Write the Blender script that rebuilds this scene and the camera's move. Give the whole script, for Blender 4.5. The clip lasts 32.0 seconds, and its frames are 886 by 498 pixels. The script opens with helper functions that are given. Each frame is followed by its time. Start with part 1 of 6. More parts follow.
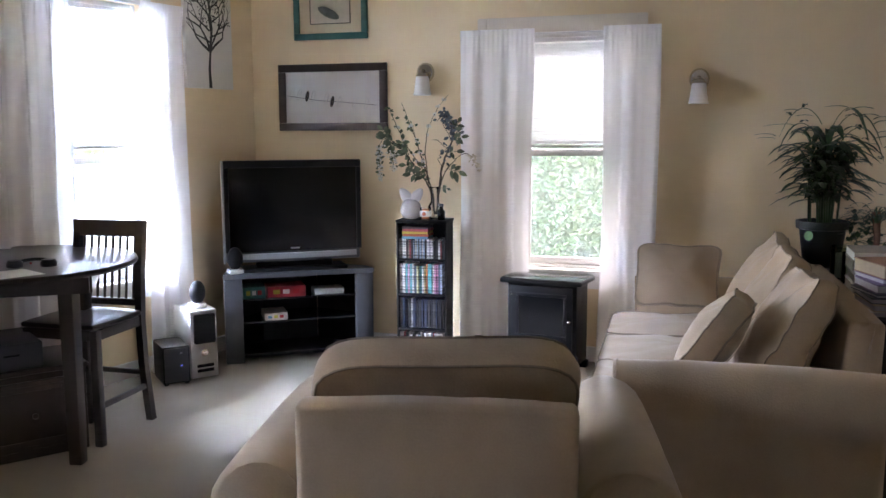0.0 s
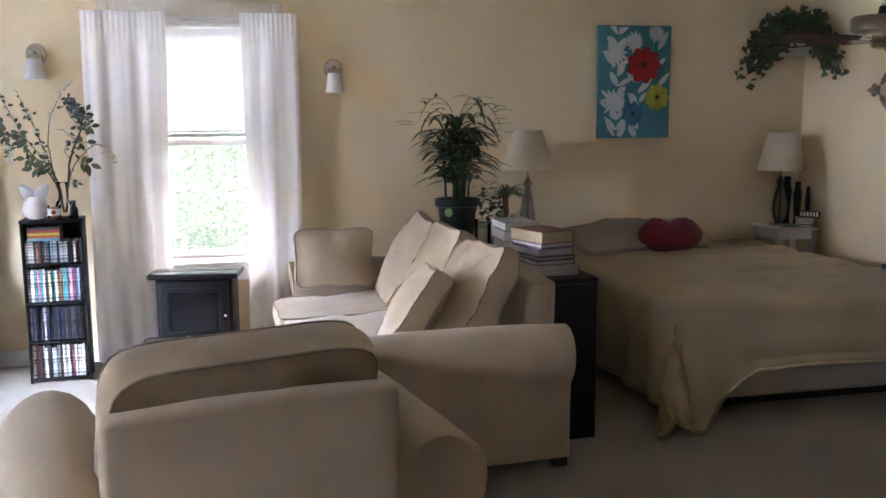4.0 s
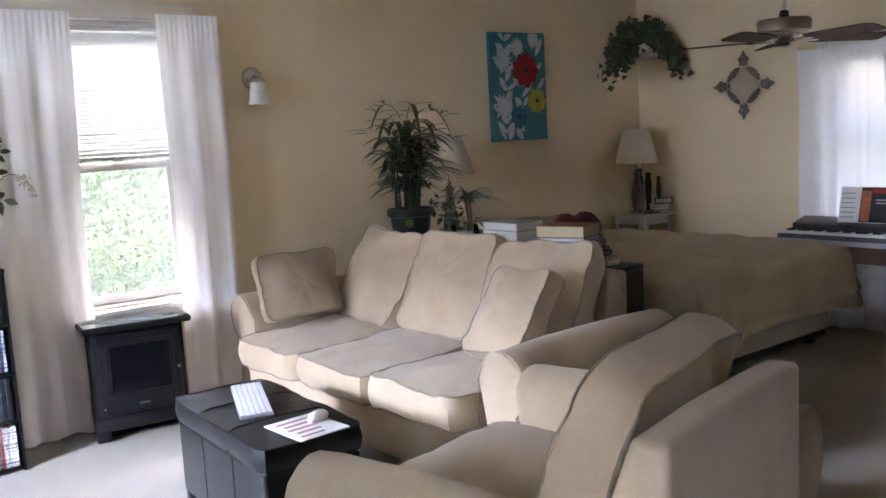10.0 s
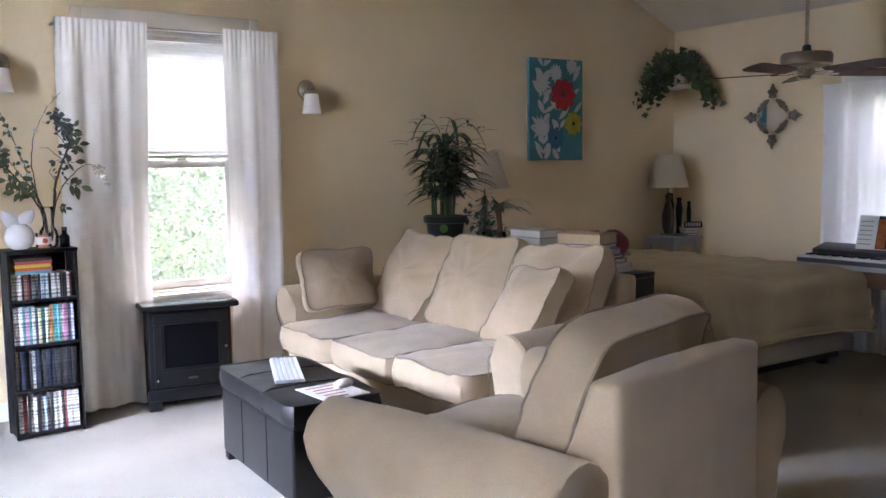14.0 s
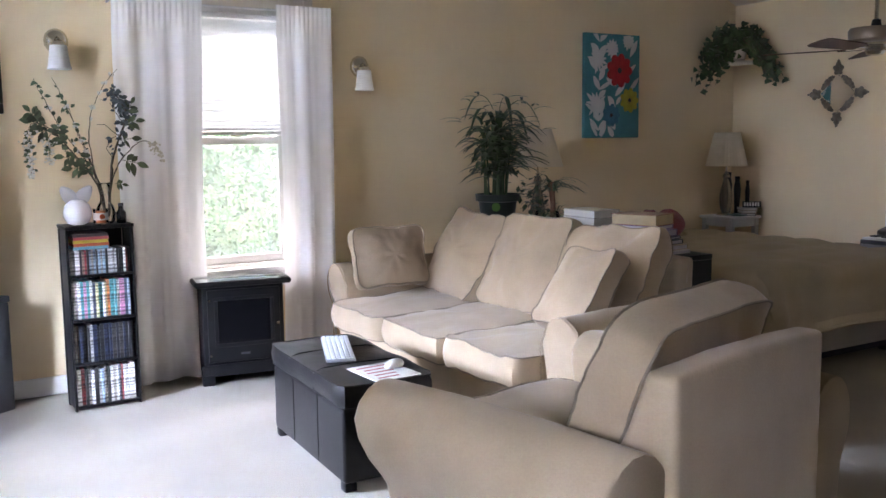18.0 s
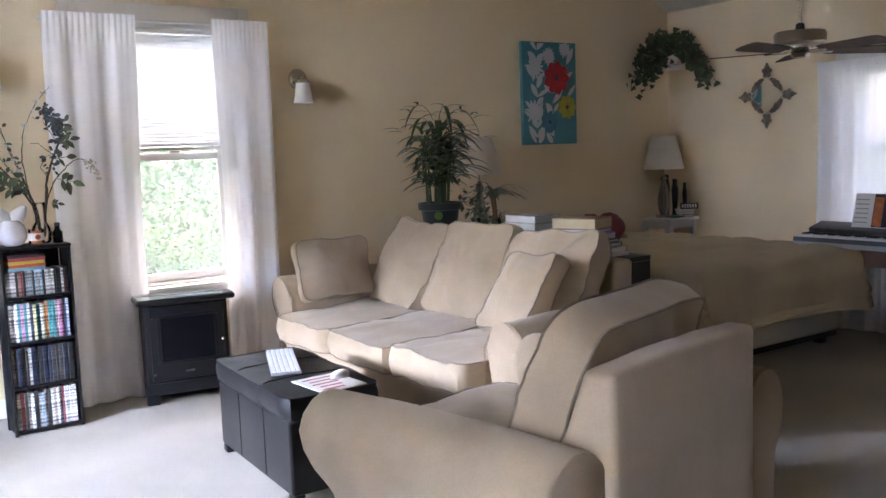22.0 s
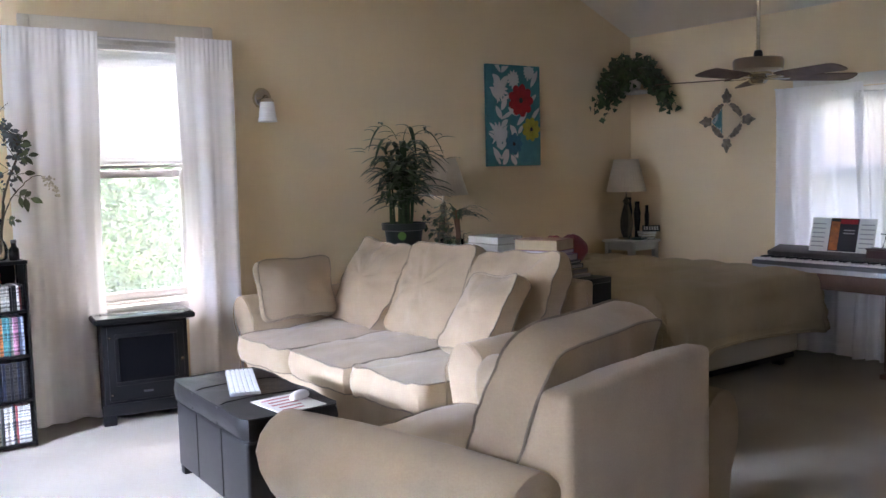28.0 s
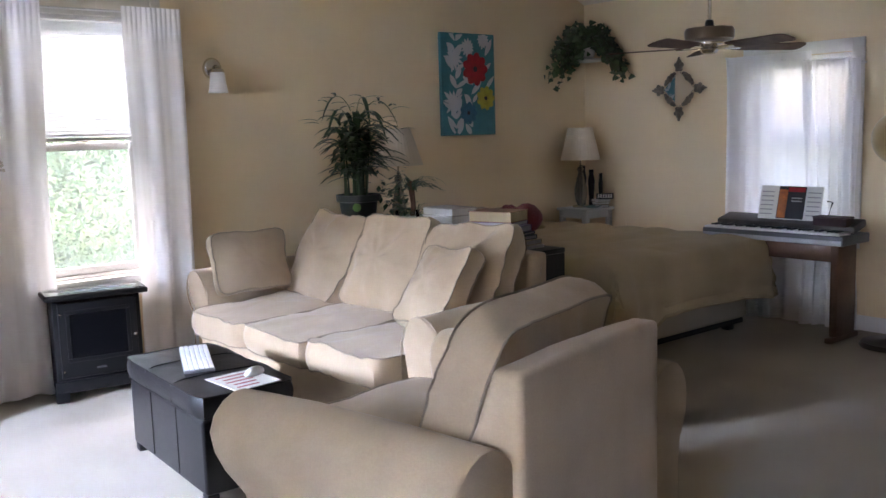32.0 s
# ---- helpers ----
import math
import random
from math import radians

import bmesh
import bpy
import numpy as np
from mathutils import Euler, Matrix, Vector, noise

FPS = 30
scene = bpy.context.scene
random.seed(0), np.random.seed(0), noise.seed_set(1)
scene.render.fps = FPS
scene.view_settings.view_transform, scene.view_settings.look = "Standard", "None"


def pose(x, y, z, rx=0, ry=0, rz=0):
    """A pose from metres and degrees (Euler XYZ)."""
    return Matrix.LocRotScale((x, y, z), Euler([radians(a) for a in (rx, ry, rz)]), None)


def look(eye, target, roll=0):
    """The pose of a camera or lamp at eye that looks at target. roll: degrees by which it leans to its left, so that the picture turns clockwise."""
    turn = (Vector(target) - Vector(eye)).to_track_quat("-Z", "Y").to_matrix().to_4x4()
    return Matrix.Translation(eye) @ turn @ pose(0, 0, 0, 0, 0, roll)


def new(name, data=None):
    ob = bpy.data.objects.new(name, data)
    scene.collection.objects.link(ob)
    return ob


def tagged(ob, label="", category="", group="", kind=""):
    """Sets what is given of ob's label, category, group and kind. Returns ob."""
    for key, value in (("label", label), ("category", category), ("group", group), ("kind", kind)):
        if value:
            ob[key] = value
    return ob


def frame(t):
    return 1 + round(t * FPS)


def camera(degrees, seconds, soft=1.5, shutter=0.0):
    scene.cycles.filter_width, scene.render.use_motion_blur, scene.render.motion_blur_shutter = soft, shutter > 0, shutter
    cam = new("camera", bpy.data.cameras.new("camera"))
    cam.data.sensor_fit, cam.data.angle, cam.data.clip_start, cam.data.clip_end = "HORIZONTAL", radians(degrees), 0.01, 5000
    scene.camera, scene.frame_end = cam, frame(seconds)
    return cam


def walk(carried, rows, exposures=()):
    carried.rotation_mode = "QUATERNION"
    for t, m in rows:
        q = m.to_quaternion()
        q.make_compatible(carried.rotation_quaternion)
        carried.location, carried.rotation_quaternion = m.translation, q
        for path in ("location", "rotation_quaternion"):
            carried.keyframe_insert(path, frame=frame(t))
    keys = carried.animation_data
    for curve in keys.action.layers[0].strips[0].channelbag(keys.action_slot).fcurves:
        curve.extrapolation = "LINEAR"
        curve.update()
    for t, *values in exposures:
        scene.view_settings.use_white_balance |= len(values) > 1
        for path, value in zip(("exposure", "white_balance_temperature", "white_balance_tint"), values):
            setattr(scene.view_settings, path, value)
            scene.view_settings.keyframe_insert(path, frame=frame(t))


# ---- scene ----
cam = camera(52.63, 32.0)
# seconds, place, yaw, pitch, roll
EXPOSURES = [(t, stops, 7480, 33) for t, stops in ((0.0, 4.1), (2.0, 4.2), (3.0, 4.35), (4.5, 4.6), (6.5, 4.8), (7.3, 4.8), (8.0, 4.35), (9.0, 4.2), (32.0, 4.2))]
ROWS = [
    (0, 2.681, -1.573, 1.502, 16.83, -7.59, -0.22),
    (0.5, 2.704, -1.539, 1.494, 15.41, -8.26, -0.71),
    (1, 2.712, -1.522, 1.478, 14.03, -8.47, -0.13),
    (1.5, 2.680, -1.457, 1.437, 10.93, -9.00, 0.52),
    (2, 2.519, -1.393, 1.478, 3.65, -7.98, -1.52),
    (2.5, 2.309, -1.415, 1.536, -3.43, -8.29, -2.48),
    (3, 2.162, -1.482, 1.492, -7.25, -7.01, -1.52),
    (3.5, 2.132, -1.624, 1.557, -8.09, -9.09, -1.45),
    (4, 1.985, -1.620, 1.481, -12.63, -8.23, -0.39),
    (4.5, 1.818, -1.458, 1.500, -16.85, -8.30, -2.00),
    (6.5, 1.223, -1.455, 1.447, -26.28, -8.45, 1.05),
    (7, 0.967, -1.332, 1.443, -28.93, -8.05, -1.40),
    (7.5, 0.816, -1.192, 1.434, -27.46, -9.65, 0.20),
    (8, 0.777, -1.008, 1.425, -27.06, -8.13, -0.87),
    (8.5, 0.659, -0.850, 1.447, -27.34, -7.65, 1.12),
    (9, 0.459, -0.672, 1.474, -31.31, -9.30, -3.04),
    (9.5, 0.300, -0.599, 1.457, -33.64, -7.91, -2.79),
    (10, 0.251, -0.615, 1.434, -37.26, -7.41, -3.24),
    (10.5, 0.219, -0.805, 1.449, -36.64, -6.96, -3.58),
    (11, 0.202, -0.876, 1.409, -34.98, -6.64, -0.95),
    (11.5, 0.196, -0.908, 1.399, -36.24, -6.80, -1.48),
    (12, 0.187, -0.885, 1.398, -38.95, -5.89, -0.32),
    (12.5, 0.158, -0.829, 1.329, -39.75, -7.33, 2.12),
    (13, 0.125, -0.845, 1.299, -36.76, -7.87, 1.53),
    (13.5, 0.130, -0.970, 1.354, -35.25, -7.42, 0.50),
    (14, 0.117, -1.016, 1.318, -33.88, -5.31, -0.88),
    (14.5, 0.108, -1.013, 1.299, -32.96, -6.90, 0.27),
    (16.5, 0.139, -0.993, 1.332, -31.23, -6.74, -0.97),
    (17, 0.140, -0.986, 1.351, -31.78, -6.14, -0.53),
    (17.5, 0.125, -0.977, 1.342, -31.71, -6.54, -0.16),
    (18, 0.133, -0.974, 1.337, -30.63, -6.88, -0.62),
    (18.5, 0.134, -0.980, 1.338, -30.70, -6.77, -1.20),
    (19, 0.134, -0.987, 1.335, -30.69, -6.74, -1.41),
    (19.5, 0.139, -0.994, 1.333, -31.27, -6.79, -1.58),
    (20, 0.137, -0.998, 1.337, -32.00, -6.50, -1.33),
    (20.5, 0.153, -1.012, 1.335, -33.20, -6.05, -1.41),
    (21, 0.150, -1.016, 1.335, -34.35, -5.95, -1.78),
    (21.5, 0.150, -1.012, 1.332, -34.30, -5.93, -1.65),
    (22, 0.142, -1.013, 1.333, -33.95, -6.31, -2.07),
    (22.5, 0.148, -1.010, 1.325, -33.48, -6.63, -1.56),
    (23, 0.148, -1.001, 1.320, -33.06, -7.09, -1.62),
    (23.5, 0.147, -1.005, 1.327, -32.85, -7.10, -1.50),
    (24, 0.147, -1.006, 1.323, -32.68, -7.15, -1.54),
    (24.5, 0.151, -1.008, 1.320, -32.47, -7.46, -1.88),
    (25, 0.148, -0.985, 1.347, -30.96, -6.54, -1.30),
    (25.5, 0.153, -1.008, 1.332, -32.64, -5.86, -2.20),
    (26, 0.156, -1.021, 1.328, -34.16, -5.74, -2.55),
    (26.5, 0.158, -1.024, 1.327, -35.10, -5.82, -1.05),
    (28.5, 0.156, -1.034, 1.333, -36.56, -4.89, -1.92),
    (29, 0.158, -1.042, 1.332, -37.28, -4.72, -2.15),
    (29.5, 0.159, -1.050, 1.332, -38.39, -4.26, -1.73),
    (30, 0.155, -1.050, 1.330, -38.51, -4.47, -2.06),
    (30.5, 0.152, -1.051, 1.332, -38.48, -4.56, -1.57),
    (31, 0.155, -1.056, 1.321, -38.85, -4.93, -1.77),
    (31.5, 0.155, -1.055, 1.325, -39.00, -6.89, -2.08),
    (32, 0.169, -1.043, 1.376, -38.76, -7.44, -1.69),
]
walk(cam, [(t, pose(x, y, z, 90 + pitch, 0, yaw) @ pose(0, 0, 0, 0, 0, roll)) for t, x, y, z, yaw, pitch, roll in ROWS], EXPOSURES)

# ---- light ----
YN, XE, XW, YS = 4.16, 5.93, -0.47, -7.4
world = bpy.data.worlds.new("sky")
scene.world = world
world.use_nodes = True
wn = world.node_tree.nodes
sky = wn.new("ShaderNodeTexSky")
sky.sky_type, sky.sun_disc = "NISHITA", False
sky.sun_elevation, sky.sun_rotation = radians(55), radians(170)
world.node_tree.links.new(sky.outputs[0], wn["Background"].inputs[0])
wn["Background"].inputs[1].default_value = 0.085


def lamp(name, kind, m, energy, color, size=None):
    data = bpy.data.lights.new(name, kind)
    data.energy, data.color = energy, color
    if kind == "AREA":
        data.shape, data.size, data.size_y = "RECTANGLE", size[0], size[1]
    ob = new(name, data)
    ob.matrix_world = m
    return ob


sun = lamp("sun", "SUN", look((0, 0, 0), (0.12, 0.55, -0.82)), 0.85, (1.0, 0.98, 0.95))
sun.data.angle = radians(0.5)
# area lamps added outside the north and west windows, standing in for open sky
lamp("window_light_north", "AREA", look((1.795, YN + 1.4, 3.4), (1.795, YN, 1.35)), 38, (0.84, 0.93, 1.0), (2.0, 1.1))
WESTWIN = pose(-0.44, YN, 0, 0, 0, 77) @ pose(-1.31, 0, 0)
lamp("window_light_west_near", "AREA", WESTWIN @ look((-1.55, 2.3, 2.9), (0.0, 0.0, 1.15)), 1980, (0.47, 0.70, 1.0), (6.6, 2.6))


# ---- materials ----
def mat(name, color, rough=0.6, metal=0.0, vary=0.12, scale=3.0, fine=60.0, bump=0.15, second=None, sheen=0.0, trans=0.0, emit=0.0, island=0.0):
    """A surface with stains at one scale and grain at another."""
    m = bpy.data.materials.new(name)
    m.use_nodes = True
    nt = m.node_tree
    n, ln = nt.nodes, nt.links.new
    b = n["Principled BSDF"]
    b.inputs["Roughness"].default_value, b.inputs["Metallic"].default_value = rough, metal
    tc = n.new("ShaderNodeTexCoord")
    big = n.new("ShaderNodeTexNoise")
    big.inputs["Scale"].default_value, big.inputs["Detail"].default_value = scale, 5
    small = n.new("ShaderNodeTexNoise")
    small.inputs["Scale"].default_value, small.inputs["Detail"].default_value = fine, 3
    ln(tc.outputs["Object"], big.inputs["Vector"])
    ln(tc.outputs["Object"], small.inputs["Vector"])
    mix = n.new("ShaderNodeMix")
    mix.data_type = "RGBA"
    c2 = second or tuple(c * (1 - 2.2 * vary) for c in color)
    mix.inputs["A"].default_value, mix.inputs["B"].default_value = (*color, 1), (*c2, 1)
    ramp = n.new("ShaderNodeMapRange")
    ramp.inputs["From Min"].default_value, ramp.inputs["From Max"].default_value = 0.35, 0.75
    ln(big.outputs["Fac"], ramp.inputs["Value"])
    ln(ramp.outputs["Result"], mix.inputs["Factor"])
    hsv = n.new("ShaderNodeHueSaturation")
    val = n.new("ShaderNodeMapRange")
    val.inputs["To Min"].default_value, val.inputs["To Max"].default_value = 1 - vary, 1 + vary
    ln(small.outputs["Fac"], val.inputs["Value"])
    ln(val.outputs["Result"], hsv.inputs["Value"])
    ln(mix.outputs["Result"], hsv.inputs["Color"])
    out = hsv.outputs["Color"]
    if island:
        geo = n.new("ShaderNodeNewGeometry")
        h2 = n.new("ShaderNodeHueSaturation")
        v2 = n.new("ShaderNodeMapRange")
        v2.inputs["To Min"].default_value, v2.inputs["To Max"].default_value = 1 - island, 1 + island
        ln(geo.outputs["Random Per Island"], v2.inputs["Value"])
        ln(v2.outputs["Result"], h2.inputs["Value"])
        ln(out, h2.inputs["Color"])
        out = h2.outputs["Color"]
    ln(out, b.inputs["Base Color"])
    if bump:
        bp = n.new("ShaderNodeBump")
        bp.inputs["Strength"].default_value, bp.inputs["Distance"].default_value = bump, 0.01
        ln(small.outputs["Fac"], bp.inputs["Height"])
        ln(bp.outputs["Normal"], b.inputs["Normal"])
    b.inputs["Sheen Weight"].default_value = sheen
    if trans:
        b.inputs["Transmission Weight"].default_value = trans
    if emit:
        b.inputs["Emission Color"].default_value = (*color, 1)
        b.inputs["Emission Strength"].default_value = emit
    return m


def glass(name, color=(1, 1, 1), rough=0.0):
    """Thin clear glass: it lets light through and mirrors a little."""
    m = bpy.data.materials.new(name)
    m.use_nodes = True
    n, ln = m.node_tree.nodes, m.node_tree.links.new
    n.remove(n["Principled BSDF"])
    t, g, x, f = n.new("ShaderNodeBsdfTransparent"), n.new("ShaderNodeBsdfGlossy"), n.new("ShaderNodeMixShader"), n.new("ShaderNodeFresnel")
    t.inputs["Color"].default_value = (*color, 1)
    g.inputs["Roughness"].default_value = rough
    f.inputs["IOR"].default_value = 1.4
    ln(f.outputs[0], x.inputs[0]), ln(t.outputs[0], x.inputs[1]), ln(g.outputs[0], x.inputs[2])
    ln(x.outputs[0], n["Material Output"].inputs["Surface"])
    return m


def sheer(name, color, clear, through_):
    """Thin woven cloth: partly open, partly letting light through."""
    m = bpy.data.materials.new(name)
    m.use_nodes = True
    n, ln = m.node_tree.nodes, m.node_tree.links.new
    n.remove(n["Principled BSDF"])
    d, t, c = n.new("ShaderNodeBsdfDiffuse"), n.new("ShaderNodeBsdfTranslucent"), n.new("ShaderNodeBsdfTransparent")
    a, b = n.new("ShaderNodeMixShader"), n.new("ShaderNodeMixShader")
    tc, nz, mr = n.new("ShaderNodeTexCoord"), n.new("ShaderNodeTexNoise"), n.new("ShaderNodeMapRange")
    mp = n.new("ShaderNodeMapping")
    mp.inputs["Scale"].default_value = (1, 1, 0.08)
    nz.inputs["Scale"].default_value = 90
    ln(tc.outputs["Object"], mp.inputs["Vector"]), ln(mp.outputs["Vector"], nz.inputs["Vector"])
    mr.inputs["To Min"].default_value, mr.inputs["To Max"].default_value = clear * 0.7, clear * 1.3
    ln(nz.outputs["Fac"], mr.inputs["Value"])
    d.inputs["Color"].default_value = t.inputs["Color"].default_value = (*color, 1)
    a.inputs[0].default_value = through_
    ln(mr.outputs["Result"], b.inputs[0])
    ln(d.outputs[0], a.inputs[1]), ln(t.outputs[0], a.inputs[2])
    ln(a.outputs[0], b.inputs[1]), ln(c.outputs[0], b.inputs[2])
    ln(b.outputs[0], n["Material Output"].inputs["Surface"])
    return m


def palette(name, colors, rough=0.35):
    """One of several colours for each object, by its random number."""
    m = bpy.data.materials.new(name)
    m.use_nodes = True
    n, ln = m.node_tree.nodes, m.node_tree.links.new
    o, r = n.new("ShaderNodeObjectInfo"), n.new("ShaderNodeValToRGB")
    r.color_ramp.interpolation = "CONSTANT"
    el = r.color_ramp.elements
    while len(el) < len(colors):
        el.new(0.5)
    for i, c in enumerate(colors):
        el[i].position, el[i].color = i / len(colors), (*c, 1)
    ln(o.outputs["Random"], r.inputs[0])
    tc, nz, mp, hsv, mr = n.new("ShaderNodeTexCoord"), n.new("ShaderNodeTexNoise"), n.new("ShaderNodeMapping"), n.new("ShaderNodeHueSaturation"), n.new("ShaderNodeMapRange")
    mp.inputs["Scale"].default_value = (10, 10, 70)
    nz.inputs["Scale"].default_value = 1.0
    ln(tc.outputs["Object"], mp.inputs["Vector"]), ln(mp.outputs["Vector"], nz.inputs["Vector"])
    mr.inputs["From Min"].default_value, mr.inputs["From Max"].default_value = 0.42, 0.56
    mr.inputs["To Min"].default_value, mr.inputs["To Max"].default_value = 0.3, 1.4
    ln(nz.outputs["Fac"], mr.inputs["Value"]), ln(mr.outputs["Result"], hsv.inputs["Value"])
    ln(r.outputs[0], hsv.inputs["Color"]), ln(hsv.outputs[0], n["Principled BSDF"].inputs["Base Color"])
    n["Principled BSDF"].inputs["Roughness"].default_value = rough
    return m


WALL = mat("cream_wall_paint", (0.84, 0.672, 0.443), 0.75, vary=0.03, scale=1.2, fine=240, bump=0.05)
CEIL = mat("ceiling_paint", (0.76, 0.68, 0.57), 0.85, vary=0.03, scale=1.5, fine=180, bump=0.08)
BOARD = mat("cream_board_paint", (0.74, 0.67, 0.57), 0.6, vary=0.03, scale=3, bump=0.03)
CARPET = mat("beige_carpet", (0.345, 0.295, 0.232), 0.95, vary=0.10, scale=1.6, fine=420, bump=0.5, sheen=0.15)
TRIM = mat("white_trim_paint", (0.82, 0.81, 0.78), 0.4, vary=0.03, scale=4, bump=0.03)
SUEDE = mat("beige_microfibre", (0.50, 0.37, 0.245), 0.85, vary=0.09, scale=4.5, fine=140, bump=0.10, second=(0.41, 0.30, 0.195), sheen=0.25)
PIPE = mat("seam_piping", (0.29, 0.225, 0.165), 0.85, vary=0.06, sheen=0.1)
SUEDE_D = mat("tan_microfibre", (0.43, 0.32, 0.215), 0.85, vary=0.06, scale=5, fine=140, bump=0.10, sheen=0.25)
LEATHER = mat("black_leather", (0.014, 0.013, 0.013), 0.36, vary=0.15, scale=8, fine=220, bump=0.10)
LEATHER.node_tree.nodes["Principled BSDF"].inputs["Specular IOR Level"].default_value = 0.3
ESPRESSO = mat("espresso_wood", (0.030, 0.017, 0.012), 0.30, vary=0.2, scale=4, fine=30, bump=0.05)
BLACK = mat("black_painted_wood", (0.008, 0.008, 0.009), 0.40, vary=0.15, scale=5, bump=0.04)
BLACK.node_tree.nodes["Principled BSDF"].inputs["Specular IOR Level"].default_value = 0.28
BLACKGLOSS = mat("black_gloss", (0.006, 0.006, 0.007), 0.10, vary=0.05, bump=0.0)
BLACKGLOSS.node_tree.nodes["Principled BSDF"].inputs["Specular IOR Level"].default_value = 0.3
GREYPLASTIC = mat("grey_plastic", (0.085, 0.09, 0.10), 0.35, vary=0.06, scale=6, bump=0.03)
SILVER = mat("silver_plastic", (0.42, 0.43, 0.45), 0.3, 0.5, vary=0.04, bump=0.02)
WHITEP = mat("white_plastic", (0.78, 0.78, 0.78), 0.3, vary=0.03, bump=0.02)
CHROME = mat("brushed_nickel", (0.62, 0.58, 0.52), 0.22, 1.0, vary=0.05, scale=10, bump=0.02)
FROST = mat("frosted_glass", (0.88, 0.87, 0.84), 0.35, vary=0.02, bump=0.0, trans=0.25)
CLEAR = glass("clear_glass")
TINT = glass("green_tinted_glass", (0.86, 0.93, 0.90))
SHADE = mat("lampshade_cloth", (0.66, 0.58, 0.46), 0.9, vary=0.04, fine=300, bump=0.1)
SHEER = sheer("white_sheer_curtain", (0.975, 0.97, 0.98), 0.05, 0.31)
SLAT = sheer("white_blind_slat", (0.80, 0.82, 0.83), 0.0, 0.06)
# the screen's grey also puts a pale haze over the view outside
SCREEN = sheer("insect_screen_haze", (0.45, 0.48, 0.48), 0.85, 0.45)
LEAF = mat("plant_leaf", (0.045, 0.085, 0.028), 0.4, vary=0.25, scale=6, bump=0.08, second=(0.02, 0.045, 0.018), island=0.4)
LEAF_SILK = mat("green_silk_leaf", (0.10, 0.135, 0.07), 0.55, vary=0.2, scale=6, bump=0.05, island=0.4)
LEAF_BLUE = mat("bluish_silk_leaf", (0.085, 0.11, 0.125), 0.55, vary=0.25, scale=6, bump=0.05, island=0.4)
LEAF_OUT = mat("bush_leaf", (0.065, 0.125, 0.052), 0.5, vary=0.3, scale=1.5, bump=0.0, second=(0.03, 0.065, 0.03), island=0.5)
STEM = mat("twig_bark", (0.085, 0.06, 0.04), 0.8, vary=0.2, scale=20, bump=0.2)
BLOSSOM = mat("cream_blossom", (0.72, 0.68, 0.58), 0.7, vary=0.08, bump=0.0)
COVER = mat("khaki_comforter", (0.47, 0.365, 0.225), 0.9, vary=0.07, scale=3, fine=160, bump=0.15, sheen=0.03)
SHEET = mat("cream_boxspring_cloth", (0.46, 0.395, 0.31), 0.9, vary=0.05, fine=160, bump=0.1)
RED = mat("red_plush", (0.24, 0.006, 0.014), 0.95, vary=0.2, scale=12, fine=240, bump=0.6, sheen=0.3)
OAK = mat("brown_wood", (0.155, 0.075, 0.042), 0.4, vary=0.2, scale=5, fine=50, bump=0.06)
PAPER = mat("white_paper", (0.74, 0.72, 0.68), 0.7, vary=0.03, bump=0.0)
TEAL = mat("teal_canvas", (0.045, 0.235, 0.26), 0.8, vary=0.12, scale=9, fine=300, bump=0.2)
WHITEC = mat("white_canvas_paint", (0.56, 0.61, 0.60), 0.8, vary=0.06, scale=9, fine=300, bump=0.2)
REDP = mat("red_canvas_paint", (0.42, 0.018, 0.022), 0.8, vary=0.15, scale=20, bump=0.2)
YELLOWP = mat("yellow_canvas_paint", (0.42, 0.40, 0.05), 0.8, vary=0.15, scale=20, bump=0.2)
BLUEP = mat("blue_canvas_paint", (0.03, 0.17, 0.25), 0.8, vary=0.15, scale=20, bump=0.2)
INK = mat("black_ink", (0.012, 0.012, 0.014), 0.6, vary=0.05, bump=0.0)
GREYINK = mat("grey_ink", (0.35, 0.34, 0.33), 0.6, vary=0.05, bump=0.0)
MATBOARD = mat("cream_mat_board", (0.62, 0.54, 0.36), 0.8, vary=0.05, scale=8, bump=0.05)
TEALFRAME = mat("teal_frame_paint", (0.02, 0.17, 0.16), 0.45, vary=0.15, scale=8, bump=0.08)
MIRROR = mat("mirror", (0.85, 0.86, 0.86), 0.03, 1.0, vary=0.01, bump=0.0)
BRONZE = mat("antique_silver", (0.27, 0.22, 0.165), 0.45, 0.5, vary=0.3, scale=25, fine=120, bump=0.4)
POT = mat("dark_green_plastic", (0.018, 0.024, 0.020), 0.4, vary=0.1, bump=0.03)
TERRA = mat("terracotta", (0.20, 0.095, 0.055), 0.8, vary=0.15, bump=0.1)
CERAMIC = mat("white_ceramic", (0.74, 0.70, 0.68), 0.2, vary=0.04, scale=14, bump=0.05)
WAX = mat("orange_candle_wax", (0.72, 0.24, 0.08), 0.5, vary=0.1, bump=0.0)
WHITEWOOD = mat("white_furniture_paint", (0.55, 0.54, 0.51), 0.4, vary=0.04, bump=0.03)
SOIL = mat("potting_soil", (0.03, 0.02, 0.014), 0.95, vary=0.3, fine=120, bump=0.5)
CASES = palette("disc_case", [(0.62, 0.60, 0.58), (0.08, 0.10, 0.16), (0.70, 0.62, 0.58), (0.06, 0.30, 0.32), (0.75, 0.73, 0.72), (0.35, 0.05, 0.06), (0.62, 0.52, 0.60), (0.60, 0.55, 0.30), (0.78, 0.76, 0.74), (0.62, 0.22, 0.08), (0.45, 0.50, 0.62), (0.60, 0.26, 0.40), (0.20, 0.22, 0.36), (0.70, 0.66, 0.62)])
